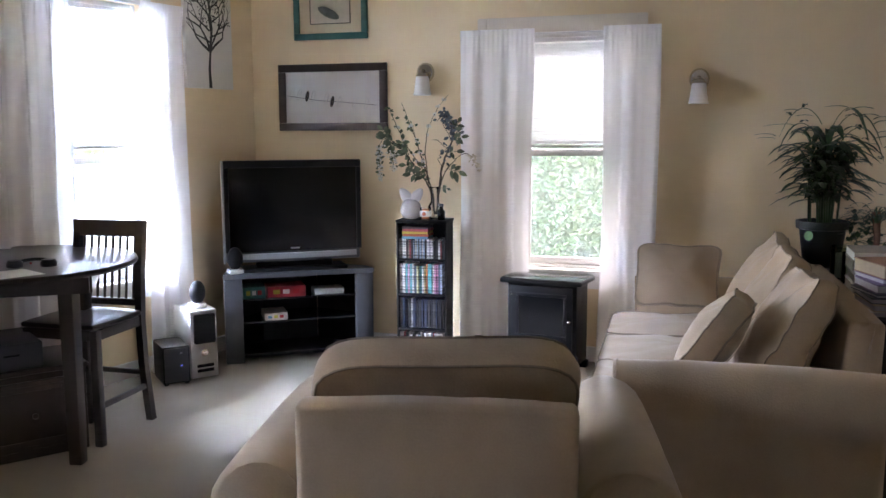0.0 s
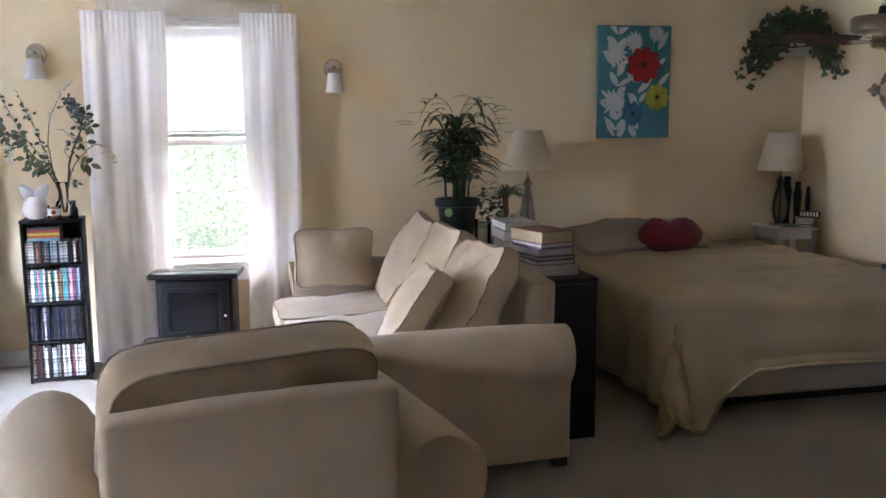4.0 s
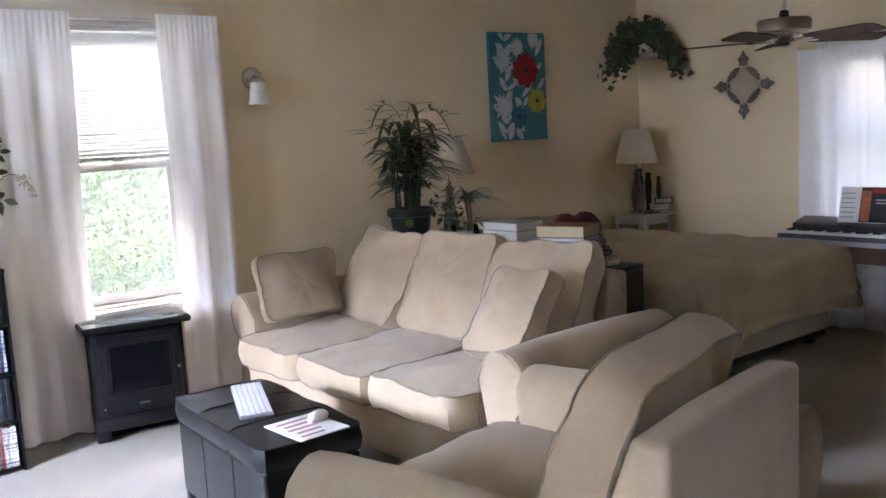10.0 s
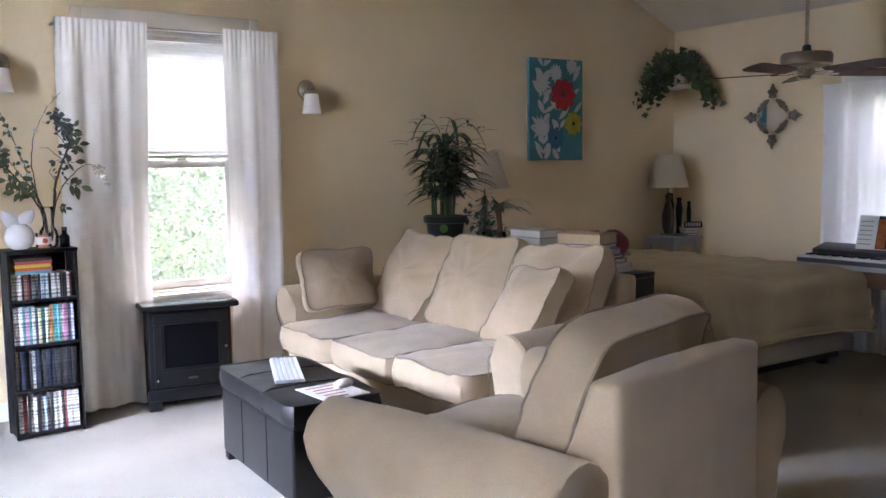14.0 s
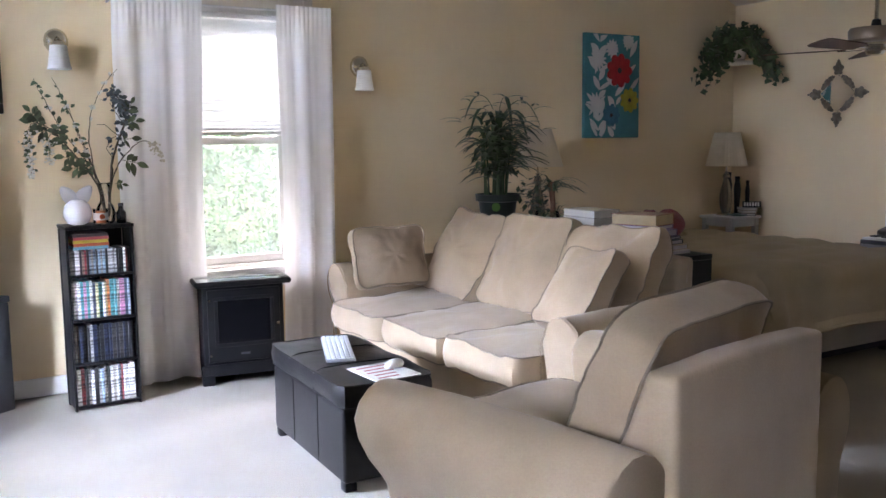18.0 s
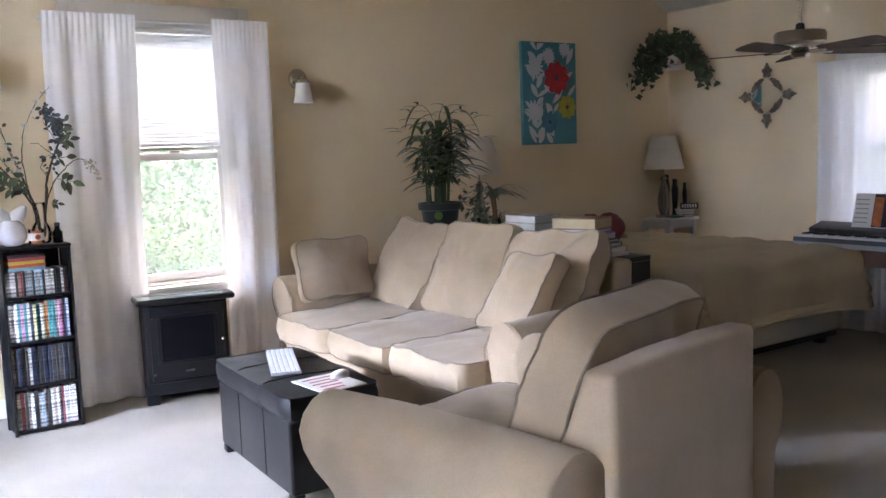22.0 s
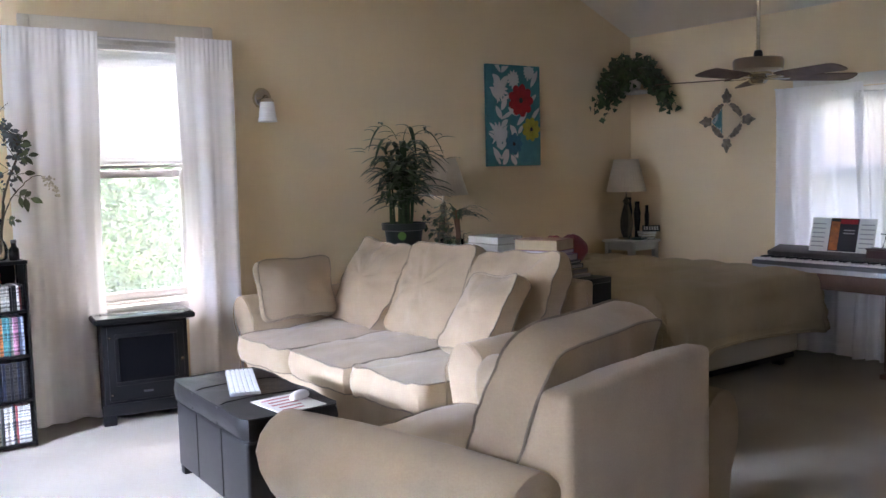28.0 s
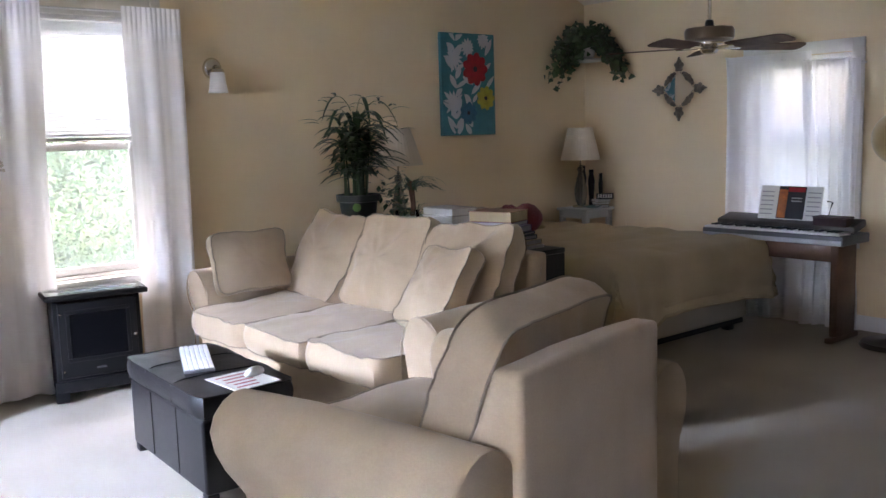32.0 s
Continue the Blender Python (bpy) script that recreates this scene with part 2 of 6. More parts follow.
DARKCASES = palette("dark_disc_case", [(0.02, 0.02, 0.025), (0.05, 0.045, 0.04), (0.16, 0.08, 0.05), (0.02, 0.03, 0.06), (0.5, 0.47, 0.42), (0.03, 0.03, 0.03), (0.02, 0.02, 0.02), (0.10, 0.06, 0.03)])
LIGHTCASES = palette("light_disc_case", [(0.78, 0.77, 0.76), (0.03, 0.03, 0.03), (0.60, 0.60, 0.60), (0.76, 0.74, 0.70), (0.30, 0.40, 0.48), (0.02, 0.02, 0.02), (0.28, 0.20, 0.14), (0.5, 0.46, 0.42), (0.3, 0.05, 0.05), (0.62, 0.6, 0.56)])


# ---- building blocks ----
def box(bm, x0, x1, y0, y1, z0, z1, bevel=0.0, seg=2):
    vs = bmesh.ops.create_cube(bm, size=1.0, matrix=Matrix.LocRotScale(((x0 + x1) / 2, (y0 + y1) / 2, (z0 + z1) / 2), None, (x1 - x0, y1 - y0, z1 - z0)))["verts"]
    if bevel:
        bmesh.ops.bevel(bm, geom=list({e for v in vs for e in v.link_edges}), offset=bevel, segments=seg, profile=0.5, affect="EDGES")
    return bm


def boxm(*a, **k):
    return box(bmesh.new(), *a, **k)


def moved(bm, m):
    bmesh.ops.transform(bm, matrix=m, verts=bm.verts)
    return bm


def tube(bm, pts, r, closed=False, n=6):
    """A round bar along points; r is one radius or one for each point."""
    pts = [Vector(p) for p in pts]
    rs = r if isinstance(r, (list, tuple)) else [r] * len(pts)
    rings = []
    count = len(pts)
    for i, p in enumerate(pts):
        a, b = pts[(i - 1) % count if closed else max(i - 1, 0)], pts[(i + 1) % count if closed else min(i + 1, count - 1)]
        d = (b - a).normalized() if (b - a).length > 1e-9 else Vector((0, 0, 1))
        side = d.cross(Vector((0, 0, 1)) if abs(d.z) < 0.9 else Vector((1, 0, 0))).normalized()
        up = side.cross(d)
        rings.append([bm.verts.new(p + rs[i] * (math.cos(6.2832 * k / n) * side + math.sin(6.2832 * k / n) * up)) for k in range(n)])
    for i in range(count if closed else count - 1):
        a, b = rings[i], rings[(i + 1) % count]
        for k in range(n):
            bm.faces.new((a[k], a[(k + 1) % n], b[(k + 1) % n], b[k]))
    if not closed:
        bm.faces.new(rings[0][::-1]), bm.faces.new(rings[-1])
    return bm


def lathe(bm, profile, n=24, centre=(0, 0)):
    """Turns a profile of (radius, height) round the z axis."""
    rings = [[bm.verts.new((centre[0] + r * math.cos(6.2832 * k / n), centre[1] + r * math.sin(6.2832 * k / n), z)) for k in range(n)] for r, z in profile]
    for a, b in zip(rings, rings[1:]):
        for k in range(n):
            bm.faces.new((a[k], a[(k + 1) % n], b[(k + 1) % n], b[k]))
    bm.faces.new(rings[0][::-1]), bm.faces.new(rings[-1])
    return bm


def part(name, bm, material, parent=None, label="", smooth=True, mesh=None):
    """Links a bmesh as one mesh object, under a thing or a part if one is given."""
    if mesh is None:
        mesh = bpy.data.meshes.new(name)
        bmesh.ops.recalc_face_normals(bm, faces=bm.faces)
        bm.to_mesh(mesh)
        bm.free()
        if smooth:
            mesh.shade_smooth()
            mesh.set_sharp_from_angle(angle=radians(40))
        mesh.materials.append(material)
    ob = new(name, mesh)
    if parent:
        ob.parent = parent
    return tagged(ob, label)


def thing(name, m, label, category, group=""):
    """An empty at the base of a thing, for its parts."""
    ob = new(name)
    ob.empty_display_size = 0.1
    ob.matrix_basis = m
    return tagged(ob, label, category, group)


def solid(name, bm, material, m, label, category, group="", smooth=True):
    """A thing of one mesh."""
    ob = part(name, bm, material, None, label, smooth)
    ob.matrix_basis = m
    return tagged(ob, label, category, group)


def structure(name, bm, material, label="", smooth=False):
    return tagged(part(name, bm, material, None, label, smooth), label, kind="structure")


def crease(x, y, z, wrinkle, seed):
    return wrinkle * noise.noise(Vector((x * 7 + seed, y * 7, z * 7))) + 0.4 * wrinkle * noise.noise(Vector((x * 22 + seed, y * 22, z * 22)))


def cushion(sx, sy, sz, puff=0.35, cuts=9, wrinkle=0.006, seed=0.0, power=4.0, dents=()):
    """A stuffed cushion with half sizes sx, sy, sz, flat sides and a bulging top and bottom."""
    bm = bmesh.new()
    bmesh.ops.create_cube(bm, size=2.0)
    bmesh.ops.subdivide_edges(bm, edges=bm.edges[:], cuts=cuts, use_grid_fill=True)
    for v in bm.verts:
        u, w, t = v.co
        flat = (1 - abs(u) ** power) * (1 - abs(w) ** power)
        x = sx * u * (1 + 0.04 * (1 - t * t)) * (1 - 0.05 * abs(w) ** 4)
        y = sy * w * (1 + 0.04 * (1 - t * t)) * (1 - 0.05 * abs(u) ** 4)
        z = sz * t * (1 - puff + puff * flat)
        for du, dw, dr, dd in dents:
            z -= (t > 0) * dd * math.exp(-((u - du) ** 2 + (w - dw) ** 2) / dr ** 2)
        v.co = (x, y, z)
    bmesh.ops.bevel(bm, geom=[e for e in bm.edges if e.calc_face_angle(0) > 0.9], offset=min(sz, 0.05) * 0.35, segments=2, profile=0.6, affect="EDGES")
    for v in bm.verts:
        c = crease(*v.co, wrinkle, seed)
        v.co += Vector((c, c, 1.6 * c))
    return bm


def cord(sx, sy, sz, puff=0.35, wrinkle=0.006, seed=0.0, side=1, r=0.0042, n=72):
    """The sewn cord along one edge of such a cushion."""
    pts = []
    for i in range(n):
        a = 6.2832 * (i + 0.5) / n
        c, s = math.cos(a), math.sin(a)
        k = 1 / max(abs(c), abs(s))
        u, w = c * k, s * k
        x, y = sx * u * (1 - 0.05 * abs(w) ** 4), sy * w * (1 - 0.05 * abs(u) ** 4)
        soft = 1 - 0.018 * (min(abs(u), abs(w)) ** 8)
        x, y, z = x * soft * 0.995, y * soft * 0.995, side * sz * (1 - puff) * 0.96
        q = crease(x, y, z, wrinkle, seed)
        pts.append((x + q, y + q, z + 1.6 * q))
    return tube(bmesh.new(), pts, r, True, 5)


def pillow(sx, sy, edge, crown, power=5.0, ears=0.0, wrinkle=0.006, seed=0.0, taper=0.0, sag=0.0, n=72, puff=0.010, r=0.0042):
    """A sewn cushion with half sizes sx and sy: two crowned faces joined by a band 2 * edge high. Gives its body and the two seam cords.
    taper thickens it towards -x, sag lowers the middle of its +x side, ears pull its corners out."""
    rim = []
    for i in range(n):
        a = 6.2832 * (i + 0.5) / n
        c, w = math.cos(a), math.sin(a)
        k = (abs(c) ** power + abs(w) ** power) ** (-1 / power) * (1 + ears * (abs(math.sin(2 * a)) ** 8 - 0.35))
        rim.append((c * k, w * k, a))

    def rise(u, w, q):
        return max(0.0, (1 - min(1.0, abs(u * q)) ** 2.3) * (1 - min(1.0, abs(w * q)) ** 2.3)) * (1 - q ** 8)

    def place(u, w, a, q, z, out):
        x, y = sx * u * q, sy * w * q
        if sx * u * q > 0:
            x *= 1 - sag * (1 - min(1, (w * q) ** 2)) * u * q
        z *= 1 - taper * u * q
        z += (0.5 * puff if z > 0 else -0.5 * puff) * 0.5 * math.sin(9 * a + seed) * math.sin(4 * a + 2 * seed) * q ** 6 * (1 - q) * 6
        g = crease(x, y, z, wrinkle, seed)
        h = 1 + out / max(0.05, min(sx, sy))
        return Vector((x * h + g, y * h + g, z + 1.6 * g))

    bm = bmesh.new()
    rings = []
    face = (0.0, 0.18, 0.36, 0.52, 0.66, 0.78, 0.87, 0.94, 0.98)
    for q in face:
        rings.append([place(u, w, a, q, edge + crown * rise(u, w, q), 0.0) for u, w, a in rim])
    for t in (1.0, 0.5, 0.0, -0.5, -1.0):
        rings.append([place(u, w, a, 1.0, edge * t, puff * (1 - t * t)) for u, w, a in rim])
    for q in face[::-1]:
        rings.append([place(u, w, a, q, -edge - crown * rise(u, w, q), 0.0) for u, w, a in rim])
    top, low = bm.verts.new(rings[0][0]), bm.verts.new(rings[-1][0])
    rows = [[bm.verts.new(p) for p in ring] for ring in rings[1:-1]]
    for p, q in zip(rows, rows[1:]):
        for i in range(n):
            j = (i + 1) % n
            bm.faces.new((p[i], p[j], q[j], q[i]))
    for i in range(n):
        bm.faces.new((top, rows[0][(i + 1) % n], rows[0][i])), bm.faces.new((low, rows[-1][i], rows[-1][(i + 1) % n]))
    cords = [tube(bmesh.new(), [place(u, w, a, 1.0, edge * t, 0.002) for u, w, a in rim], r, True, 5) for t in (1.0, -1.0)]
    return bm, cords


def sewn(name, made, m, material, parent, cord_material):
    """Links such a cushion with its cords under a thing."""
    c = part(name, moved(made[0], m), material, parent)
    for e in made[1]:
        part("piping", moved(e, m), cord_material, c)
    return c


def strip(bm, pts, widths, up=(0, 0, 1), fold=0.15):
    """A leaf along points: two rows of faces with a fold along its middle."""
    up = Vector(up)
    rows = []
    for i, p in enumerate(pts):
        p = Vector(p)
        d = (Vector(pts[min(i + 1, len(pts) - 1)]) - Vector(pts[max(i - 1, 0)]))
        side = d.cross(up)
        side = side.normalized() if side.length > 1e-6 else Vector((1, 0, 0))
        n = side.cross(d).normalized()
        w = widths[i]
        rows.append((bm.verts.new(p - side * w + n * w * fold), bm.verts.new(p), bm.verts.new(p + side * w + n * w * fold)))
    for a, b in zip(rows, rows[1:]):
        bm.faces.new((a[0], a[1], b[1], b[0])), bm.faces.new((a[1], a[2], b[2], b[1]))


def wall_with(name, axis, at, thick, lo, hi, top, openings, material):
    """A wall in the plane axis = at, from lo to hi, with openings (from, to, sill, head) through it. top: its height, or pairs of place and height."""
    bm = bmesh.new()
    cuts = sorted({lo, hi, *[o[0] for o in openings], *[o[1] for o in openings]})
    for a, b in zip(cuts, cuts[1:]):
        spans = [(0.0, top)]
        for o0, o1, z0, z1 in openings:
            if o0 <= a and b <= o1:
                spans = [(0.0, z0), (z1, top)]
        for z0, z1 in spans:
            if axis == "y":
                box(bm, a, b, min(at, at + thick), max(at, at + thick), z0, z1)
            else:
                box(bm, min(at, at + thick), max(at, at + thick), a, b, z0, z1)
    return structure(name, bm, material)


# ---- the room ----
EAVE, TOP, XT = 2.385, 2.75, 5.12
MWALL = pose(-0.44, YN, 0, 0, 0, 77)
structure("floor", boxm(-3.6, XE + 0.14, YS - 0.14, YN + 0.14, -0.12, 0.0), CARPET, "light beige wall-to-wall carpet")
N_WIN, W_WIN, E_WIN = (1.46, 2.13, 0.60, 2.11), (-1.62, -1.0, 0.60, 2.25), (1.86, 2.56, 0.66, 1.815)
wall_with("wall_north", "y", YN, 0.14, -0.7, XT, TOP, [N_WIN], WALL)
bm = boxm(XT, XE, YN, YN + 0.14, 0.0, TOP)
for v in bm.verts:
    if v.co.z > 1 and v.co.x > XT + 0.1:
        v.co.z = EAVE
structure("wall_north_end", bm, WALL)
# unseen closing wall, set far south so that little light bounces back
wall_with("wall_south", "y", YS, -0.14, -3.6, XE + 0.14, TOP, [], WALL)
# the second opening is unseen and added, to light the armchair from the west
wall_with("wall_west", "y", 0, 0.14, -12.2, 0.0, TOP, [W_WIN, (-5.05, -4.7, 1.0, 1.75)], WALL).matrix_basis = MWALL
wall_with("wall_east", "x", XE, 0.14, YS, YN + 0.14, EAVE, [E_WIN], WALL)
structure("ceiling", boxm(-3.7, XT, YS - 0.16, YN + 0.16, TOP, TOP + 0.12), CEIL)
bm = bmesh.new()
for y in (YS - 0.16, YN + 0.16):
    for x, z in ((XT, TOP), (XE + 0.16, EAVE - 0.16 * (TOP - EAVE) / (XE - XT)), (XE + 0.16, EAVE + 0.06), (XT, TOP + 0.12)):
        bm.verts.new((x, y, z))
v = list(bm.verts)
for q in ((0, 1, 2, 3), (7, 6, 5, 4), (0, 4, 5, 1), (1, 5, 6, 2), (2, 6, 7, 3), (3, 7, 4, 0)):
    bm.faces.new([v[i] for i in q])
structure("ceiling_slope", bm, CEIL)

bb = bmesh.new()
box(bb, -0.44, XE, YN - 0.014, YN, 0, 0.10, 0.004)
box(bb, XE - 0.014, XE, YS, YN - 0.015, 0, 0.10, 0.004)
structure("baseboard", bb, TRIM, "white painted baseboard")
structure("baseboard_west", boxm(-11.8, -0.016, -0.014, 0.0, 0, 0.10, 0.004), TRIM, "white painted baseboard").matrix_basis = MWALL


def window(name, m, w, z0, z1, sash, blind_from, tilt):
    """A double-hung window in an opening: x along the wall, y outwards, with a slatted blind over part of it."""
    win = tagged(new(name), "white double-hung window with a sheer curtain", "window", kind="structure")
    win.matrix_basis = m
    h = w / 2
    fr = bmesh.new()
    for a, b, c, d in ((-h, -h + 0.03, z0, z1), (h - 0.03, h, z0, z1)):
        box(fr, a, b, 0.03, 0.12, c, d, 0.004)
    box(fr, -h + 0.03, h - 0.03, 0.03, 0.12, z1 - 0.03, z1, 0.004)
    box(fr, -h + 0.03, h - 0.03, 0.03, 0.12, z0, z0 + 0.025, 0.004)
    part("window_frame", fr, TRIM, win)
    part("window_sill", boxm(-h - 0.06, h + 0.06, -0.045, 0.028, z0 - 0.03, z0 + 0.004, 0.006), TRIM, win)
    cs = bmesh.new()
    for a, b in ((-h - 0.085, -h - 0.002), (h + 0.002, h + 0.085)):
        box(cs, a, b, -0.018, -0.001, z0 - 0.12, z1 + 0.085, 0.004)
    box(cs, -h - 0.002, h + 0.002, -0.018, -0.001, z1 + 0.002, z1 + 0.085, 0.004)
    box(cs, -h - 0.002, h + 0.002, -0.018, -0.001, z0 - 0.12, z0 - 0.032, 0.004)
    part("window_casing", cs, TRIM, win)
    for n_, a, b, y in (("upper_sash", sash - 0.02, z1 - 0.031, 0.085), ("lower_sash", z0 + 0.026, sash + 0.025, 0.05)):
        s_ = bmesh.new()
        i, o = h - 0.075, h - 0.031
        box(s_, -o, -i, y, y + 0.03, a, b, 0.004), box(s_, i, o, y, y + 0.03, a, b, 0.004)
        box(s_, -i, i, y, y + 0.03, a, a + 0.045, 0.004), box(s_, -i, i, y, y + 0.03, b - 0.045, b, 0.004)
        ob = part(n_, s_, TRIM, win)
        pane = part("pane", boxm(-i, i, y + 0.013, y + 0.017, a + 0.045, b - 0.045), CLEAR, ob, smooth=False)
        pane.visible_shadow = False
    if blind_from:
        part("insect_screen_haze", boxm(-h + 0.032, h - 0.032, 0.112, 0.1125, z0 + 0.027, sash + 0.02), SCREEN, win, smooth=False).visible_shadow = False
    part("sash_lock", boxm(-0.03, 0.03, 0.045, 0.07, sash + 0.026, sash + 0.04, 0.004), CHROME, win)
    if blind_from:
        bl = tagged(new("window_blind"), "white slatted blind half lowered in the window", "blind")
        bl.matrix_basis = m
        part("head_rail", boxm(-h + 0.034, h - 0.034, 0.008, 0.04, z1 - 0.062, z1 - 0.034, 0.003), WHITEP, bl)
        part("bottom_rail", boxm(-h + 0.036, h - 0.036, 0.012, 0.034, blind_from, blind_from + 0.018, 0.003), WHITEP, bl)
        sl = boxm(-h + 0.036, h - 0.036, -0.0125, 0.0125, -0.0006, 0.0006)
        moved(sl, pose(0, 0, 0, tilt))
        first = None
        z = blind_from + 0.032
        while z < z1 - 0.07:
            ob = part("slat", sl, SLAT, bl, smooth=False, mesh=first)
            first = ob.data
            ob.location = (0, 0.023, z)
            z += 0.0205
        for x in (-h * 0.55, h * 0.55):
            part("ladder_cord", tube(bmesh.new(), [(x, 0.023, blind_from + 0.01), (x, 0.023, z1 - 0.05)], 0.0012, n=4), WHITEP, bl)
        part("tilt_wand", tube(bmesh.new(), [(-h * 0.78, 0.0, z1 - 0.06), (-h * 0.78, -0.004, z1 - 0.55)], 0.003, n=6), WHITEP, bl)
    return win


def curtain(m, x0, x1, z0, z1, seed, folds=5, amp=0.028, gather=0.0, material=None, label="white sheer curtain hanging to the floor", y=-0.10):
    """One hanging panel: soft folds that widen downwards, a gathered heading and a hem."""
    bm = bmesh.new()
    rnd = random.Random(seed)
    ph = [rnd.uniform(0, 6.28) for _ in range(4)]
    nx, nz = 110, 22
    rows = []
    for j in range(nz + 1):
        t = j / nz
        row = []
        for i in range(nx + 1):
            u = i / nx
            width = 1 - gather * math.sin(math.pi * min(1, t * 1.1)) ** 2
            x = (x0 + x1) / 2 + (u - 0.5) * (x1 - x0) * width + 0.012 * math.sin(3 * t + ph[3])
            w = math.sin(6.2832 * folds * u + ph[0] + 0.5 * t * math.sin(ph[1])) + 0.35 * math.sin(6.2832 * folds * 1.73 * u + ph[1] + t) + 0.07 * math.sin(6.2832 * folds * 3.1 * u + ph[2])
            a = amp * (0.55 + 0.6 * (1 - t))
            fine = 0.0028 * math.sin(6.2832 * folds * 5 * u) * max(0, t - 0.9) * 10
            head = min(1.0, max(0.0, (t - 0.93) / 0.05))
            a *= 1 - 0.86 * head
            row.append(bm.verts.new((x, y - 0.014 * head + a * w + fine, z0 + (z1 - z0) * t + 0.006 * math.sin(9 * u + ph[2]) * (1 - t))))
        rows.append(row)
    for a, b in zip(rows, rows[1:]):
        for i in range(nx):
            bm.faces.new((a[i], a[i + 1], b[i + 1], b[i]))
    return solid("curtain", bm, material or SHEER, m, label, "curtain", "window curtains")


MN = pose((N_WIN[0] + N_WIN[1]) / 2, YN, 0)
MW = MWALL @ pose((W_WIN[0] + W_WIN[1]) / 2, 0, 0)
ME = pose(XE, (E_WIN[0] + E_WIN[1]) / 2, 0, 0, 0, -90)
window("window_1", MN, N_WIN[1] - N_WIN[0], N_WIN[2], N_WIN[3], 1.35, 1.385, -50)
window("window_2", MW, W_WIN[1] - W_WIN[0], W_WIN[2], W_WIN[3], 1.33, 1.40, -30)
window("window_3", ME, E_WIN[1] - E_WIN[0], E_WIN[2], E_WIN[3], 1.25, 0, 0)

header = tagged(new("curtain_header"), "cream painted header board over the window", "trim", kind="structure")
header.matrix_basis = pose(1.73, YN, 2.15)
part("board", boxm(-0.53, 0.53, -0.03, -0.019, -0.05, 0.055, 0.004), BOARD, header)
for x in (-0.505, 0.505):
    part("corner_block", boxm(x - 0.03, x + 0.03, -0.042, -0.031, -0.045, 0.05, 0.006), BOARD, header)


def rod(m, x0, x1, z, label, drop=0.0):
    r = thing("curtain_rod", m @ pose(0, 0, z), label, "curtain rod", "curtain rods")
    part("rail", tube(bmesh.new(), [(x0, -0.10, 0), (x1, -0.10, -drop)], 0.006, n=10), WHITEP, r)
    for x, z_ in ((x0, 0), (x1, -drop)):
        part("bracket", tube(bmesh.new(), [(x, -0.10, z_), (x, -0.002, z_)], 0.007, n=8), WHITEP, r)


rod(MN, -0.695, 0.545, 2.095, "slim white curtain rod over the window")
rod(MW, -0.79, 0.56, 2.24, "slim white curtain rod over the window")
rod(ME, -0.52, 0.44, 1.835, "slim white curtain rod sloping over the window", 0.095)
curtain(MN, -0.70, -0.22, 0.012, 2.125, 3, 3.1, 0.017, 0.06)
curtain(MN, 0.205, 0.55, 0.012, 2.125, 5, 2.4, 0.015, 0.04)
curtain(MW, 0.23, 0.57, 0.012, 2.26, 7, 2.8, 0.03, 0.05)
curtain(MW, -0.80, -0.28, 0.012, 2.26, 8, 3.6, 0.034, 0.05)
curtain(ME, -0.52, 0.12, 0.012, 1.835, 9, 4, 0.016)
curtain(ME, 0.07, 0.47, 0.012, 1.765, 12, 4.5, 0.026, 0.16)

# ---- outside ----
gb = bmesh.new()
bmesh.ops.create_grid(gb, x_segments=8, y_segments=8, size=300)
moved(gb, pose(2, 2, -0.55))
GRASS = mat("lawn", (0.09, 0.14, 0.035), 0.9, vary=0.3, scale=0.7, fine=25, bump=0.3)
structure("ground", gb, GRASS, "green lawn outside the windows")


def foliage(name, spots, count, size, seed, label):
    """Leaves in clumps round the given spots (x, y, z, radius)."""
    rnd = random.Random(seed)
    verts, faces = [], []
    for _ in range(count):
        x, y, z, r = rnd.choice(spots)
        d = Vector((rnd.gauss(0, 1), rnd.gauss(0, 1), rnd.gauss(0, 1))).normalized() * r * rnd.uniform(0.55, 1.08)
        c = Vector((x, y, max(z + d.z, -0.5))) + Vector((d.x, d.y, 0))
        a = Vector((rnd.gauss(0, 1), rnd.gauss(0, 1), rnd.gauss(-0.2, 0.7))).normalized() * size * rnd.uniform(0.6, 1.3)
        b = a.cross(Vector((rnd.gauss(0, 1), rnd.gauss(0, 1), rnd.gauss(0, 1)))).normalized() * a.length * 0.38
        k = len(verts)
        verts += [c - a, c + b, c + a, c - b]
        faces.append((k, k + 1, k + 2, k + 3))
    me = bpy.data.meshes.new(name)
    me.from_pydata([tuple(v) for v in verts], [], faces)
    me.materials.append(LEAF_OUT)
    return tagged(new(name, me), label, "bush", kind="stuff")


foliage("garden_bushes", [(x + 0.3 * math.sin(7 * x), 7.2 + 0.5 * math.cos(5 * x), z, 0.75) for x in (0.2, 0.9, 1.6, 2.3, 3.0, 3.7, 4.4, 5.1) for z in (0.0, 0.8, 1.6)], 64000, 0.028, 1, "sunlit green bushes outside the window")
foliage("garden_trees", [(x + 0.6 * math.sin(3 * x), 11 + math.cos(2 * x), z, 1.5) for x in (-1, 1, 3, 5, 7, 9) for z in (1.5, 3.5, 5.5)], 24000, 0.10, 2, "bright green trees beyond the bushes")
foliage("side_trees", [(-9 + math.cos(2 * y), y, z, 1.5) for y in (0, 2.5, 5, 7.5) for z in (1, 3, 5)], 9000, 0.11, 4, "pale green trees outside the west window")


